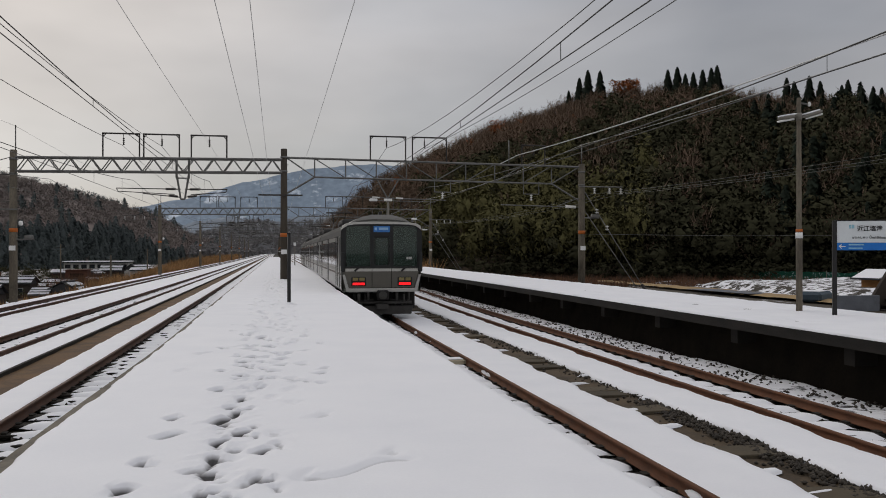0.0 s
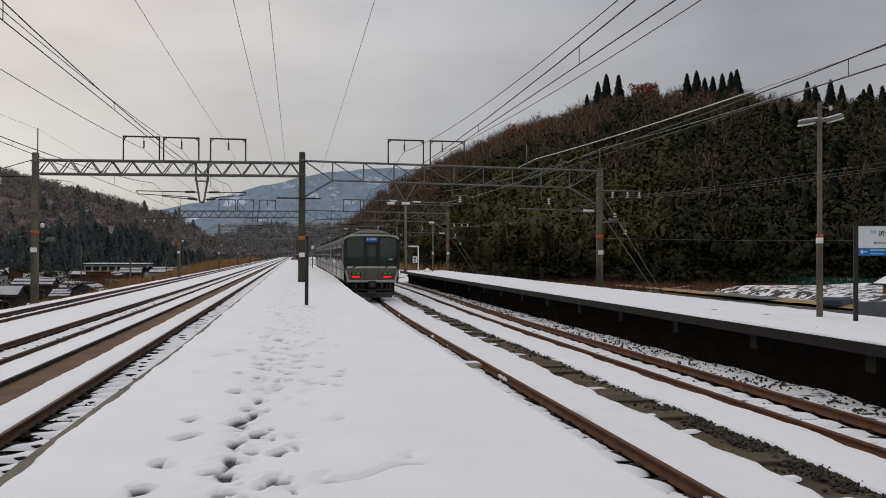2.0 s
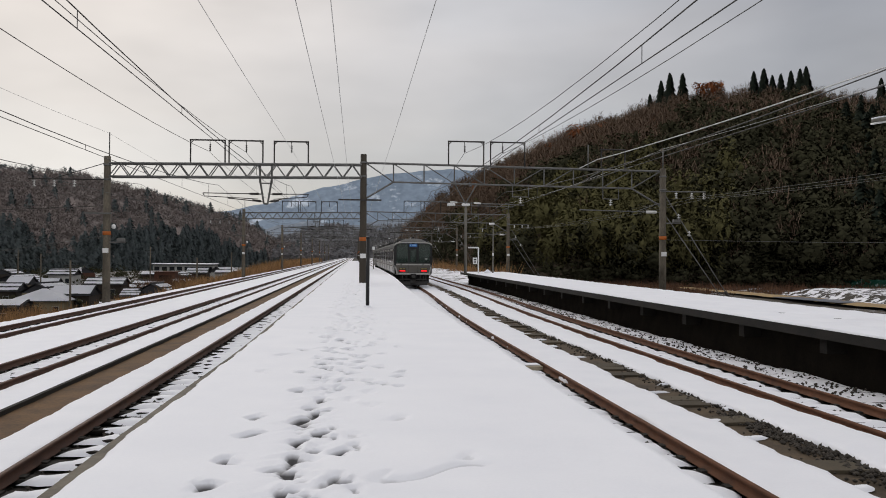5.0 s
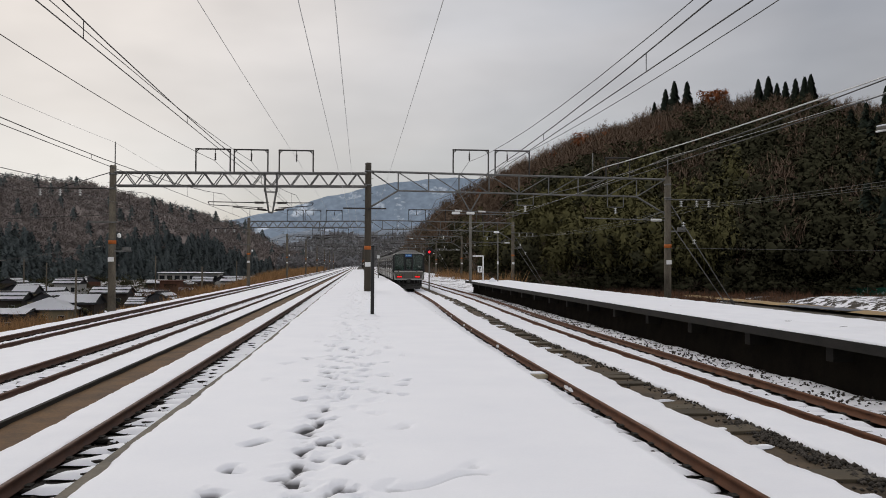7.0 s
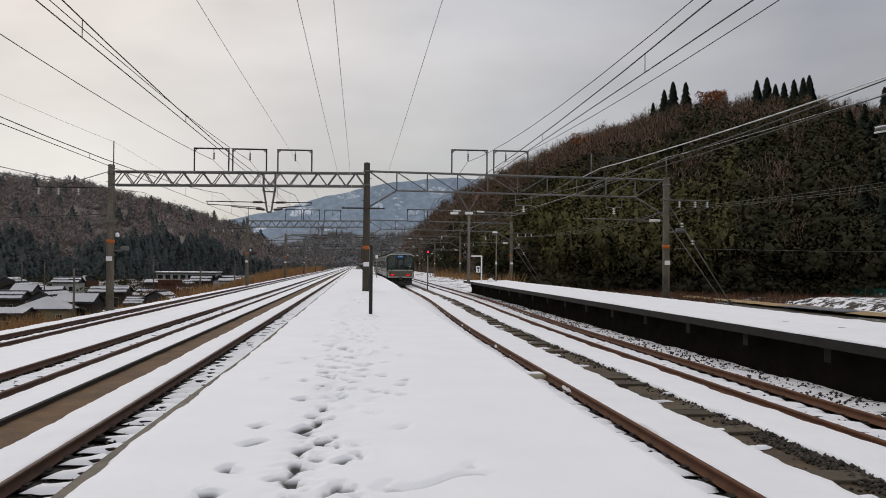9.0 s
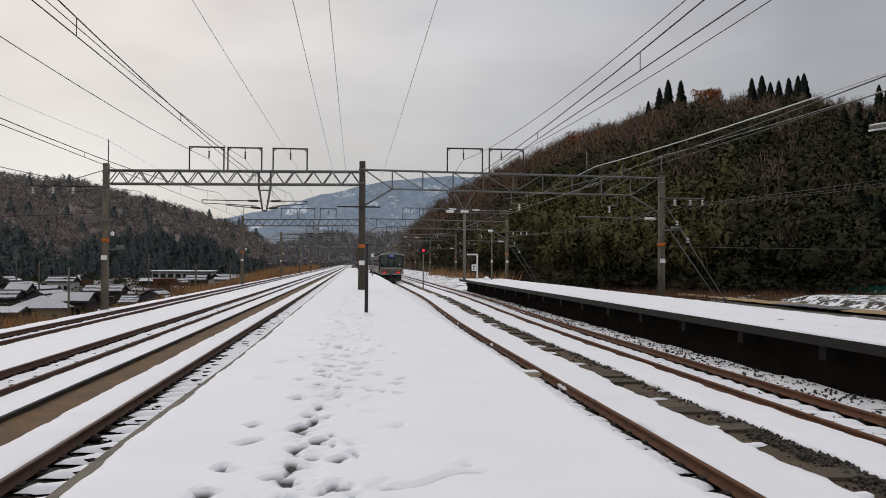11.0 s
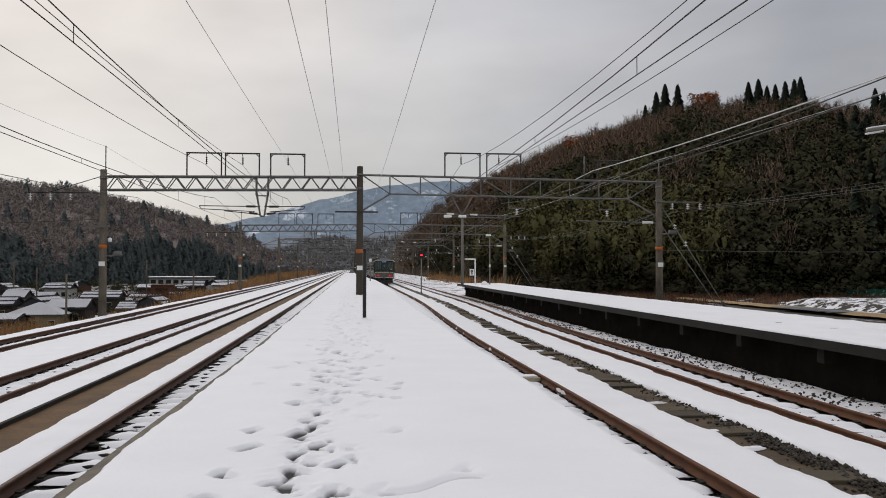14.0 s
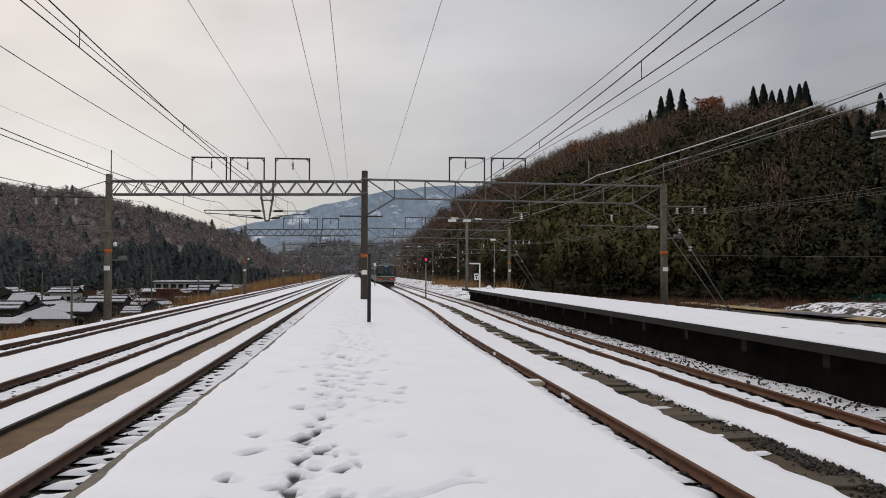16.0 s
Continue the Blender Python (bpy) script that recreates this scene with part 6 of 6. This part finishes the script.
def build_grass():
    r = np.random.RandomState(17)
    S = []
    for _ in range(2300):
        y = 70 + 260 * r.rand()
        x = -13.5 - 3.0 * r.rand() ** 1.3
        if y < 105 and r.rand() < 0.75:
            continue
        z = float(ground_z(np.array(x), np.array(y)))
        S.append((x, y, z, 1.0 + 1.3 * r.rand() * smooth01((y - 90) / 60), 0.8))
    tufts("dry_grass", S, GRASS, "tall dry golden grass along the embankment", 24, 2)
    S = [(-15.7 + 0.7 * r.randn(), 40 + 2.5 * r.randn(), -1.5, 1.2 + 0.5 * r.rand(), 0.5) for _ in range(70)]
    tufts("dry_grass", S, GRASS, "orange-brown dry weeds below the embankment", 40, 3)
    S = [(-13.4 - 0.7 * r.rand(), 20 + 90 * r.rand(), -0.4, 0.12 + 0.4 * r.rand() ** 2, 0.15) for _ in range(420)]
    tufts("weed_tufts", S, GRASS, "low dead weeds on the embankment's shoulder", 9, 4)
    S = [(-33 + 3.0 * r.randn(), 165 + 5 * r.randn(), -6.8, 4.5 + 1.5 * r.rand(), 2.4) for _ in range(60)]
    tufts("brushwood", S, REDBUSH, "russet leafless brush beside the village", 60, 5)
    S = [(14.5 + 3.5 * r.rand(), 95 + 70 * r.rand(), -0.1, 0.8 + 1.3 * r.rand(), 1.3) for _ in range(34)]
    tufts("brushwood", S, GRASS, "tan dead brush near the track", 40, 6)
    S = [(19 + 45 * r.rand(), 80 + 32 * r.rand(), -1.4, 0.5 + 0.7 * r.rand(), 0.9) for _ in range(900)]
    tufts("dead_grass", S, REDBUSH, "low dead grass at the edge of the wood", 14, 7)


# ---- the village ----
TILE = mat("dark_roof_tiles", (0.045, 0.045, 0.05), 0.7, col2=(0.025, 0.025, 0.028), scale=2, fine=10, bump=0.3)
WALLS = [mat("plaster_wall", (0.42, 0.42, 0.40), 0.9, col2=(0.32, 0.31, 0.29), scale=1, fine=8, bump=0.1),
         mat("mustard_wall", (0.23, 0.19, 0.12), 0.9, col2=(0.17, 0.14, 0.09), scale=1, fine=8, bump=0.1),
         mat("dark_timber_wall", (0.055, 0.042, 0.034), 0.9, col2=(0.03, 0.024, 0.02), scale=1, fine=8, bump=0.1),
         mat("rust_wall", (0.12, 0.05, 0.032), 0.9, col2=(0.075, 0.035, 0.025), scale=1, fine=8, bump=0.1)]
PANE = mat("dark_window_pane", (0.02, 0.024, 0.028), 0.1, bump=0, spec=0.5)


def build_house(x0, x1, y, ridge, eave, depth, wall, roof="gable", bands=2, label=""):
    """House with its eaves along x. Snow lies on the roof in bands."""
    gz = float(ground_z(np.array((x0 + x1) / 2), np.array(y)))
    W, hw = x1 - x0, (x1 - x0) / 2
    root = thing("house", ((x0 + x1) / 2, y, gz), label, "house", "village houses")
    e, rg = eave - gz, ridge - gz
    wl = part("wall", box(BM(), -hw * 0.88, hw * 0.88, 0.0, depth, -0.6, e), WALLS[wall], root)
    for k in range(max(2, int(W / 2.6))):
        xw = -hw * 0.88 + (k + 0.5) * W * 0.88 / max(2, int(W / 2.6))
        win = part("window", box(BM(), xw - 0.5, xw + 0.5, -0.04, 0.05, e - 1.9, e - 0.75), WALLS[0], root, "framed house window")
        part("pane", box(BM(), xw - 0.44, xw + 0.44, -0.06, 0.03, e - 1.84, e - 0.81), PANE, win)
    o = 0.55
    if roof == "hip":
        bm = BM()
        b = [bm.verts.new(p) for p in ((-hw, -o, e), (hw, -o, e), (hw, depth + o, e), (-hw, depth + o, e))]
        t = [bm.verts.new(p) for p in ((-0.3, depth / 2, rg), (0.3, depth / 2, rg))]
        for q in ((b[0], b[1], t[1], t[0]), (b[1], b[2], t[1]), (b[2], b[3], t[0], t[1]), (b[3], b[0], t[0])):
            bm.faces.new(q)
        bm.faces.new(b[::-1])
        rf = part("roof", bm, TILE, root, "hipped roof")
        bm = BM()
        n = 7
        for face in (((-hw, -o), (hw, -o), (0.3, depth / 2), (-0.3, depth / 2)), ((hw, -o), (hw, depth + o), (0.3, depth / 2), (0.3, depth / 2)), ((-hw, depth + o), (-hw, -o), (-0.3, depth / 2), (-0.3, depth / 2))):
            lo = [Vector((*face[0], e + 0.1)), Vector((*face[1], e + 0.1))]
            hi = [Vector((*face[3], rg + 0.05)), Vector((*face[2], rg + 0.05))]
            vs = [bm.verts.new(lo[0].lerp(hi[0], 0.02)), bm.verts.new(lo[1].lerp(hi[1], 0.02)), bm.verts.new(hi[1]), bm.verts.new(hi[0])]
            bm.faces.new(vs)
        bmesh.ops.solidify(bm, geom=bm.faces[:], thickness=0.09)
        part("roof_snow", bm, SNOW, rf, "snow on the hipped roof")
    else:
        bm = BM()
        ym = depth / 2
        for s, ya in ((0, -o), (1, depth + o)):
            vs = [(-hw, ya, e), (hw, ya, e), (hw, ym, rg), (-hw, ym, rg)]
            if s:
                vs = vs[::-1]
            bm.faces.new([bm.verts.new(p) for p in vs])
        bmesh.ops.solidify(bm, geom=bm.faces[:], thickness=0.16)
        for xx in (-hw * 0.88, hw * 0.88):
            bm.faces.new([bm.verts.new(p) for p in ((xx, 0, e - 0.1), (xx, depth, e - 0.1), (xx, ym, rg - 0.15))])
        rf = part("roof", bm, TILE, root, "dark tiled gable roof")
        part("ridge_tiles", tube(BM(), (-hw, ym, rg + 0.03), (hw, ym, rg + 0.03), 0.13, None, 8), TILE, rf)
        rr = random.Random(int(x0 * 10))
        for k in range(bands):
            u0 = 0.06 + k * 0.9 / bands
            u1 = u0 + 0.9 / bands - (0.36 / bands if bands > 1 else 0.05)
            bm = BM()
            n = max(4, int(W / 0.45))
            lo, hi = [], []
            for i in range(n + 1):
                x = -hw * 0.98 + W * 0.98 * i / n
                j = rr.uniform(-0.03, 0.03)
                lo.append(bm.verts.new((x, -o + (ym + o) * (u0 + j), e + (rg - e) * (u0 + j) + 0.24)))
                hi.append(bm.verts.new((x, -o + (ym + o) * (u1 + j * 0.4), e + (rg - e) * (u1 + j * 0.4) + 0.28)))
            for i in range(n):
                bm.faces.new((lo[i], lo[i + 1], hi[i + 1], hi[i]))
            bmesh.ops.solidify(bm, geom=bm.faces[:], thickness=0.12)
            part("roof_snow", bm, SNOW, rf, "band of snow on the roof")
    return root


def build_village():
    H = [(-37.1, -30.8, 95, -1.4, -2.7, 1, "hip", 1, "small house with a snow-covered hipped roof"),
         (-35.5, -30.0, 80, -1.9, -2.4, 2, "gable", 1, "low shed with a white snowy roof"),
         (-46.9, -41.6, 110, -1.3, -2.3, 2, "gable", 2, "dark house with snow bands on its tiled roof"),
         (-49.1, -45.8, 125, -0.9, -2.0, 1, "gable", 1, "mustard-walled house with a low roof"),
         (-46.8, -43.8, 130, -1.3, -2.4, 0, "gable", 1, "pale plastered house with a dark roof"),
         (-52.2, -47.5, 150, -0.3, -1.2, 0, "gable", 2, "white two-storey house with snowy roof"),
         (-33.8, -29.3, 98, -1.2, -2.2, 2, "gable", 1, "dark timber house, snow on half its roof"),
         (-36.9, -31.6, 120, -0.9, -1.8, 2, "gable", 2, "dark timber house with two snow bands"),
         (-26.8, -24.6, 100, -1.6, -2.4, 2, "gable", 3, "small dark shed with snow stripes"),
         (-34.0, -29.7, 175, -0.2, -1.4, 2, "gable", 2, "dark gabled house with snow patches"),
         (-28.4, -24.8, 175, -0.8, -1.3, 0, "gable", 1, "low pale house with a snowy roof"),
         (-41.0, -37.0, 140, -1.4, -2.0, 0, "gable", 1, "pale house among dark roofs"),
         (-60.0, -54.0, 128, -0.8, -2.0, 2, "gable", 2, "dark house at the village edge"),
         (-28.5, -25.5, 135, -1.5, -2.2, 2, "gable", 1, "small dark outbuilding with snow"),
         (-40.5, -36.2, 165, -0.9, -1.5, 2, "gable", 1, "distant dark house with snow")]
    for x0, x1, y, rg, ev, w, roof, bands, label in H:
        k = 1.4
        build_house(x0 * k, x1 * k, y * k, 2.47 + (rg - 2.47) * k, 2.47 + (ev - 2.47) * k, 5.5, w, roof, bands, label)
    extra = random.Random(21)
    for y, spots in ((150, (-50, -31)), (186, (-68, -44)), (232, (-90, -73, -44)), (262, (-80, -38))):
        for x in spots:
            x += extra.uniform(-2, 2)
            w, tall = extra.uniform(5, 9), extra.uniform(0.2, 1.4)
            top = -3.6 + 0.010 * (y - 150) + tall
            turn = extra.choice((-30, 20, 62, 80, -65))
            house = build_house(x - w / 2, x + w / 2, y + extra.uniform(-8, 8), top, top - extra.uniform(1.2, 1.7), 5.5, extra.choice((2, 2, 0, 1, 3)), "gable", extra.choice((2, 3)), extra.choice(("dark timber house with snow on its tiled roof", "small village house with snow bands on the roof")))
            house.matrix_basis = house.matrix_basis @ pose(0, 0, 0, 0, 0, turn)
    S = np.array([(extra.uniform(-110, -26), extra.uniform(105, 330)) for _ in range(420)])
    S = S[(S[:, 0] / S[:, 1] > -0.46) & (S[:, 0] / S[:, 1] < -0.11)]
    H = np.array([extra.uniform(1.8, 4.2) for _ in S])
    woods("garden_shrubs", "leaf", np.column_stack([S, ground_z(S[:, 0], S[:, 1]) - 0.3, H]), LEAF_DARK, "dark evergreen shrubs between the village houses", 140, 31, 1.3)
    # long flat-roofed hall
    k, y = 1.4, 280.0
    x0, x1 = -46.4 * k, -32.5 * k
    gz = float(ground_z(np.array(-55.0), np.array(y)))
    root = thing("long_hall", ((x0 + x1) / 2, y, gz), "long pale hall with a flat snow-edged roof", "building")
    hw, top = (x1 - x0) / 2, 2.47 - 3.2 - gz
    part("wall", box(BM(), -hw * 0.97, hw * 0.97, 0, 9, -0.5, top - 0.3), WALLS[0], root)
    part("roof", box(BM(), -hw, hw, -0.8, 9.8, top - 0.3, top, 0.05), TILE, root)
    part("roof_snow", box(BM(), -hw * 1.0, hw * 1.0, -0.85, 9.8, top - 0.02, top + 0.25, 0.08), SNOW, root, "snow along the flat roof")
    for i in range(8):
        xw = -hw * 0.85 + i * hw * 1.7 / 7
        win = part("window", box(BM(), xw - 0.8, xw + 0.8, -0.05, 0.05, top - 2.0, top - 0.8), WALLS[2], root)
        part("pane", box(BM(), xw - 0.72, xw + 0.72, -0.08, 0.03, top - 1.92, top - 0.88), PANE, win)
    root = thing("rusty_shed", (-45.8, 210, -7.0), "tall rust-brown corrugated shed, its open front a dark panel", "shed")
    bm = box(BM(), -2.4, 2.4, 0, 4, 0, 5.1)
    part("wall", bm, WALLS[3], root)
    part("roof", box(BM(), -2.8, 2.8, -0.5, 4.4, 5.1, 5.3, 0.03), WALLS[3], root)
    # flat dark panel on the closed wall, painted as the dim inside
    part("shade_panel", box(BM(), -1.4, 1.6, -0.04, 0.05, 2.6, 4.4), VOIDDARK, root)
    for i, (x, y, h) in enumerate(((-38, 118, 9.0), (-62, 175, 8.5), (-24, 132, 8.5), (-48, 205, 9.5), (-30, 210, 8.5), (-72, 190, 9.0))):
        gz = float(ground_z(np.array(float(x)), np.array(float(y))))
        root = thing("utility_pole", (x, y, gz), "grey utility pole with crossarms in the village", "utility pole", "village utility poles")
        part("pole", tube(BM(), (0, 0, -0.5), (0, 0, h), 0.17, 0.12, 8), POLE, root)
        part("crossarm", box(BM(), -0.9, 0.9, -0.06, 0.06, h - 0.8, h - 0.68), DARKSTEEL, root)
        part("crossarm", box(BM(), -0.7, 0.7, -0.06, 0.06, h - 1.5, h - 1.4), DARKSTEEL, root)


# ---- fields behind the right-hand platform ----
def build_fields():
    tan = mat("tan_mud", (0.36, 0.25, 0.12), 0.95, col2=(0.24, 0.165, 0.085), scale=0.8, fine=9, bump=0.3)
    r = random.Random(3)
    ys = np.linspace(44, 96, 60)
    a = 37.6 + wob(ys * 0.3, 5, 0.3)
    b = a + 2.6 + 0.9 * np.sin(ys * 0.12)
    us = np.linspace(0, 1, 8)
    X = a[:, None] + (b - a)[:, None] * us
    Y = np.repeat(ys[:, None], 8, 1)
    v, f = grid_np(X, Y, lambda A, B: -1.08 + 0.12 * np.sin(us[None] * 3.14) + lumps(A, B, 8, 1.0) * 0.05)
    tagged(new("mud_bank", mesh_np("mud_bank", v, f, tan, True)), "tan muddy bank beside the field", "path", kind="structure")
    heapm = mixed("snowy_spoil", (0.055, 0.045, 0.033), (0.76, 0.76, 0.79), 1.3, 0.47, 0.53, fine=14, bump=0.5, depth=0.1)
    xs, ys = np.linspace(42.5, 66, 60), np.linspace(54, 89, 60)
    fz = lambda A, B: -1.5 + 0.95 * smooth01((A - 42.5) / 3.5) * smooth01((66 - A) / 6) * smooth01((B - 54) / 6) * smooth01((89 - B) / 8) + lumps(A, B, 33, 1.4) * 0.14 + lumps(A, B, 34, 4.0) * 0.2
    v, f = grid_np(xs, ys, fz)
    tagged(new("earth_mound", mesh_np("earth_mound", v, f, heapm, True)), "broad earth heap with broken snow cover", "earth heap")
    root = thing("net_fence", (0, 0, 0), "green netting fence along the field's edge", "fence")
    green = mixed("green_net", (0.02, 0.13, 0.085), (0.30, 0.42, 0.40), 2.5, 0.55, 0.62, fine=20, bump=0.3)
    pts = [(58.5, 99.0), (60.0, 95.5), (61.5, 92.0), (63.0, 88.5), (64.5, 85.0), (66.0, 81.5), (67.5, 78.0)]
    for (xa, ya), (xb, yb) in zip(pts, pts[1:]):
        bm = BM()
        n = 6
        lo = [bm.verts.new((xa + (xb - xa) * i / n, ya + (yb - ya) * i / n, -1.3)) for i in range(n + 1)]
        hi = [bm.verts.new((xa + (xb - xa) * i / n + 0.05, ya + (yb - ya) * i / n, 0.05 - 0.07 * math.sin(i / n * 3.14) + r.uniform(-0.05, 0.05))) for i in range(n + 1)]
        for i in range(n):
            bm.faces.new((lo[i], lo[i + 1], hi[i + 1], hi[i]))
        bmesh.ops.solidify(bm, geom=bm.faces[:], thickness=0.03)
        part("net_panel", bm, green, root)
        part("stake", tube(BM(), (xa, ya, -1.6), (xa, ya, 0.2), 0.04, None, 6), GREYP, root)
    slate = mat("slate_sheet", (0.14, 0.15, 0.17), 0.7, col2=(0.09, 0.095, 0.11), scale=2, fine=12, bump=0.1)
    root = thing("corrugated_sheet", (37.7, 67.0, -1.0), "grey corrugated sheets lying on the bank", "roofing sheet", rz=5)
    for i in range(7):
        part("sheet", box(BM(), -0.8, 1.5, -4.6 + i * 1.3, -3.45 + i * 1.3, 0.0, 0.06, 0.02), slate, root)
    blue = mat("blue_tarp", (0.06, 0.085, 0.11), 0.7, col2=(0.04, 0.058, 0.075), scale=2, fine=12, bump=0.3)
    root = thing("tarp_heap", (38.6, 55.5, -1.2), "blue tarpaulin over stacked goods, snow on top", "tarpaulin", rz=40)
    part("cover", box(BM(), -1.6, 1.6, -0.8, 0.8, 0.0, 0.75, 0.2), blue, root)
    part("snow_patch", box(BM(), -1.3, 0.9, -0.6, 0.6, 0.74, 0.82, 0.03), SNOW, root)
    # small orange-brown shed and the grey stair housing beside it
    oc = mat("ochre_wall", (0.33, 0.16, 0.055), 0.9, col2=(0.24, 0.115, 0.045), scale=1.5, fine=10, bump=0.1)
    root = thing("garden_shed", (50.0, 62.5, -1.5), "small ochre shed with a snow-covered roof", "shed", rz=10)
    part("wall", box(BM(), -0.5, 1.3, 0, 2.0, 0, 1.55), oc, root)
    part("roof", box(BM(), -1.3, 1.9, -0.6, 2.5, 1.55, 1.72, 0.03), TILE, root)
    part("roof_snow", extrude_xz(BM(), [(-1.3, 1.72), (1.9, 1.72), (1.2, 2.35), (0.4, 2.45)], -0.5, 2.3), SNOW, root, "snow on the roof")
    root = thing("stair_housing", (37.5, 47.5, -1.3), "grey covered stairway with brown steps", "stairway")
    part("side_wall", extrude_xz(BM(), [(-1.0, 0.0), (5.0, 0.0), (5.0, 4.6), (2.2, 4.6)], 0.0, 0.25), WALLS[2], root, "dark slanting stair side")
    part("rail_post", box(BM(), 1.6, 1.85, -0.1, 0.15, 1.0, 3.6), CONC, root)
    for i in range(9):
        part("step", box(BM(), -0.2 + i * 0.3, 1.2 + i * 0.3, -1.2, 0.0, i * 0.32, i * 0.32 + 0.1), WALLS[2], root)
    part("low_wall", box(BM(), -3.4, -0.4, -0.6, -0.35, 0.0, 1.0), slate, root, "grey sheet wall beside the stairs")


build_marker_pole()
build_lamp_post()
build_sign()
build_far_platform_things()
build_signal(6.95, 86.0, "black railway signal showing a red light")
build_signal(1.7, 152.0, "distant railway signal showing red beyond the platform")
build_trackside_box()
build_far_post()
build_village()
build_fields()
build_shoulder()
build_stones()
build_grass()


# ---- what moves ----
def motions():
    # it draws away at about 7 metres a second and slows a little
    rows = [(k * 0.5, 31.0 + 7.45 * k * 0.5 - 0.07 * (k * 0.5) ** 2) for k in range(33)]
    out = []
    for t, y in rows:
        xa, xb = (TRACKS["right_near"] + float(shift(v)) for v in (y + 1, y + 80))
        out.append((t, pose(xa, y, 0, 0, 0, -math.degrees(math.atan2(xb - xa, 79)))))
    walk(train, out)


motions()
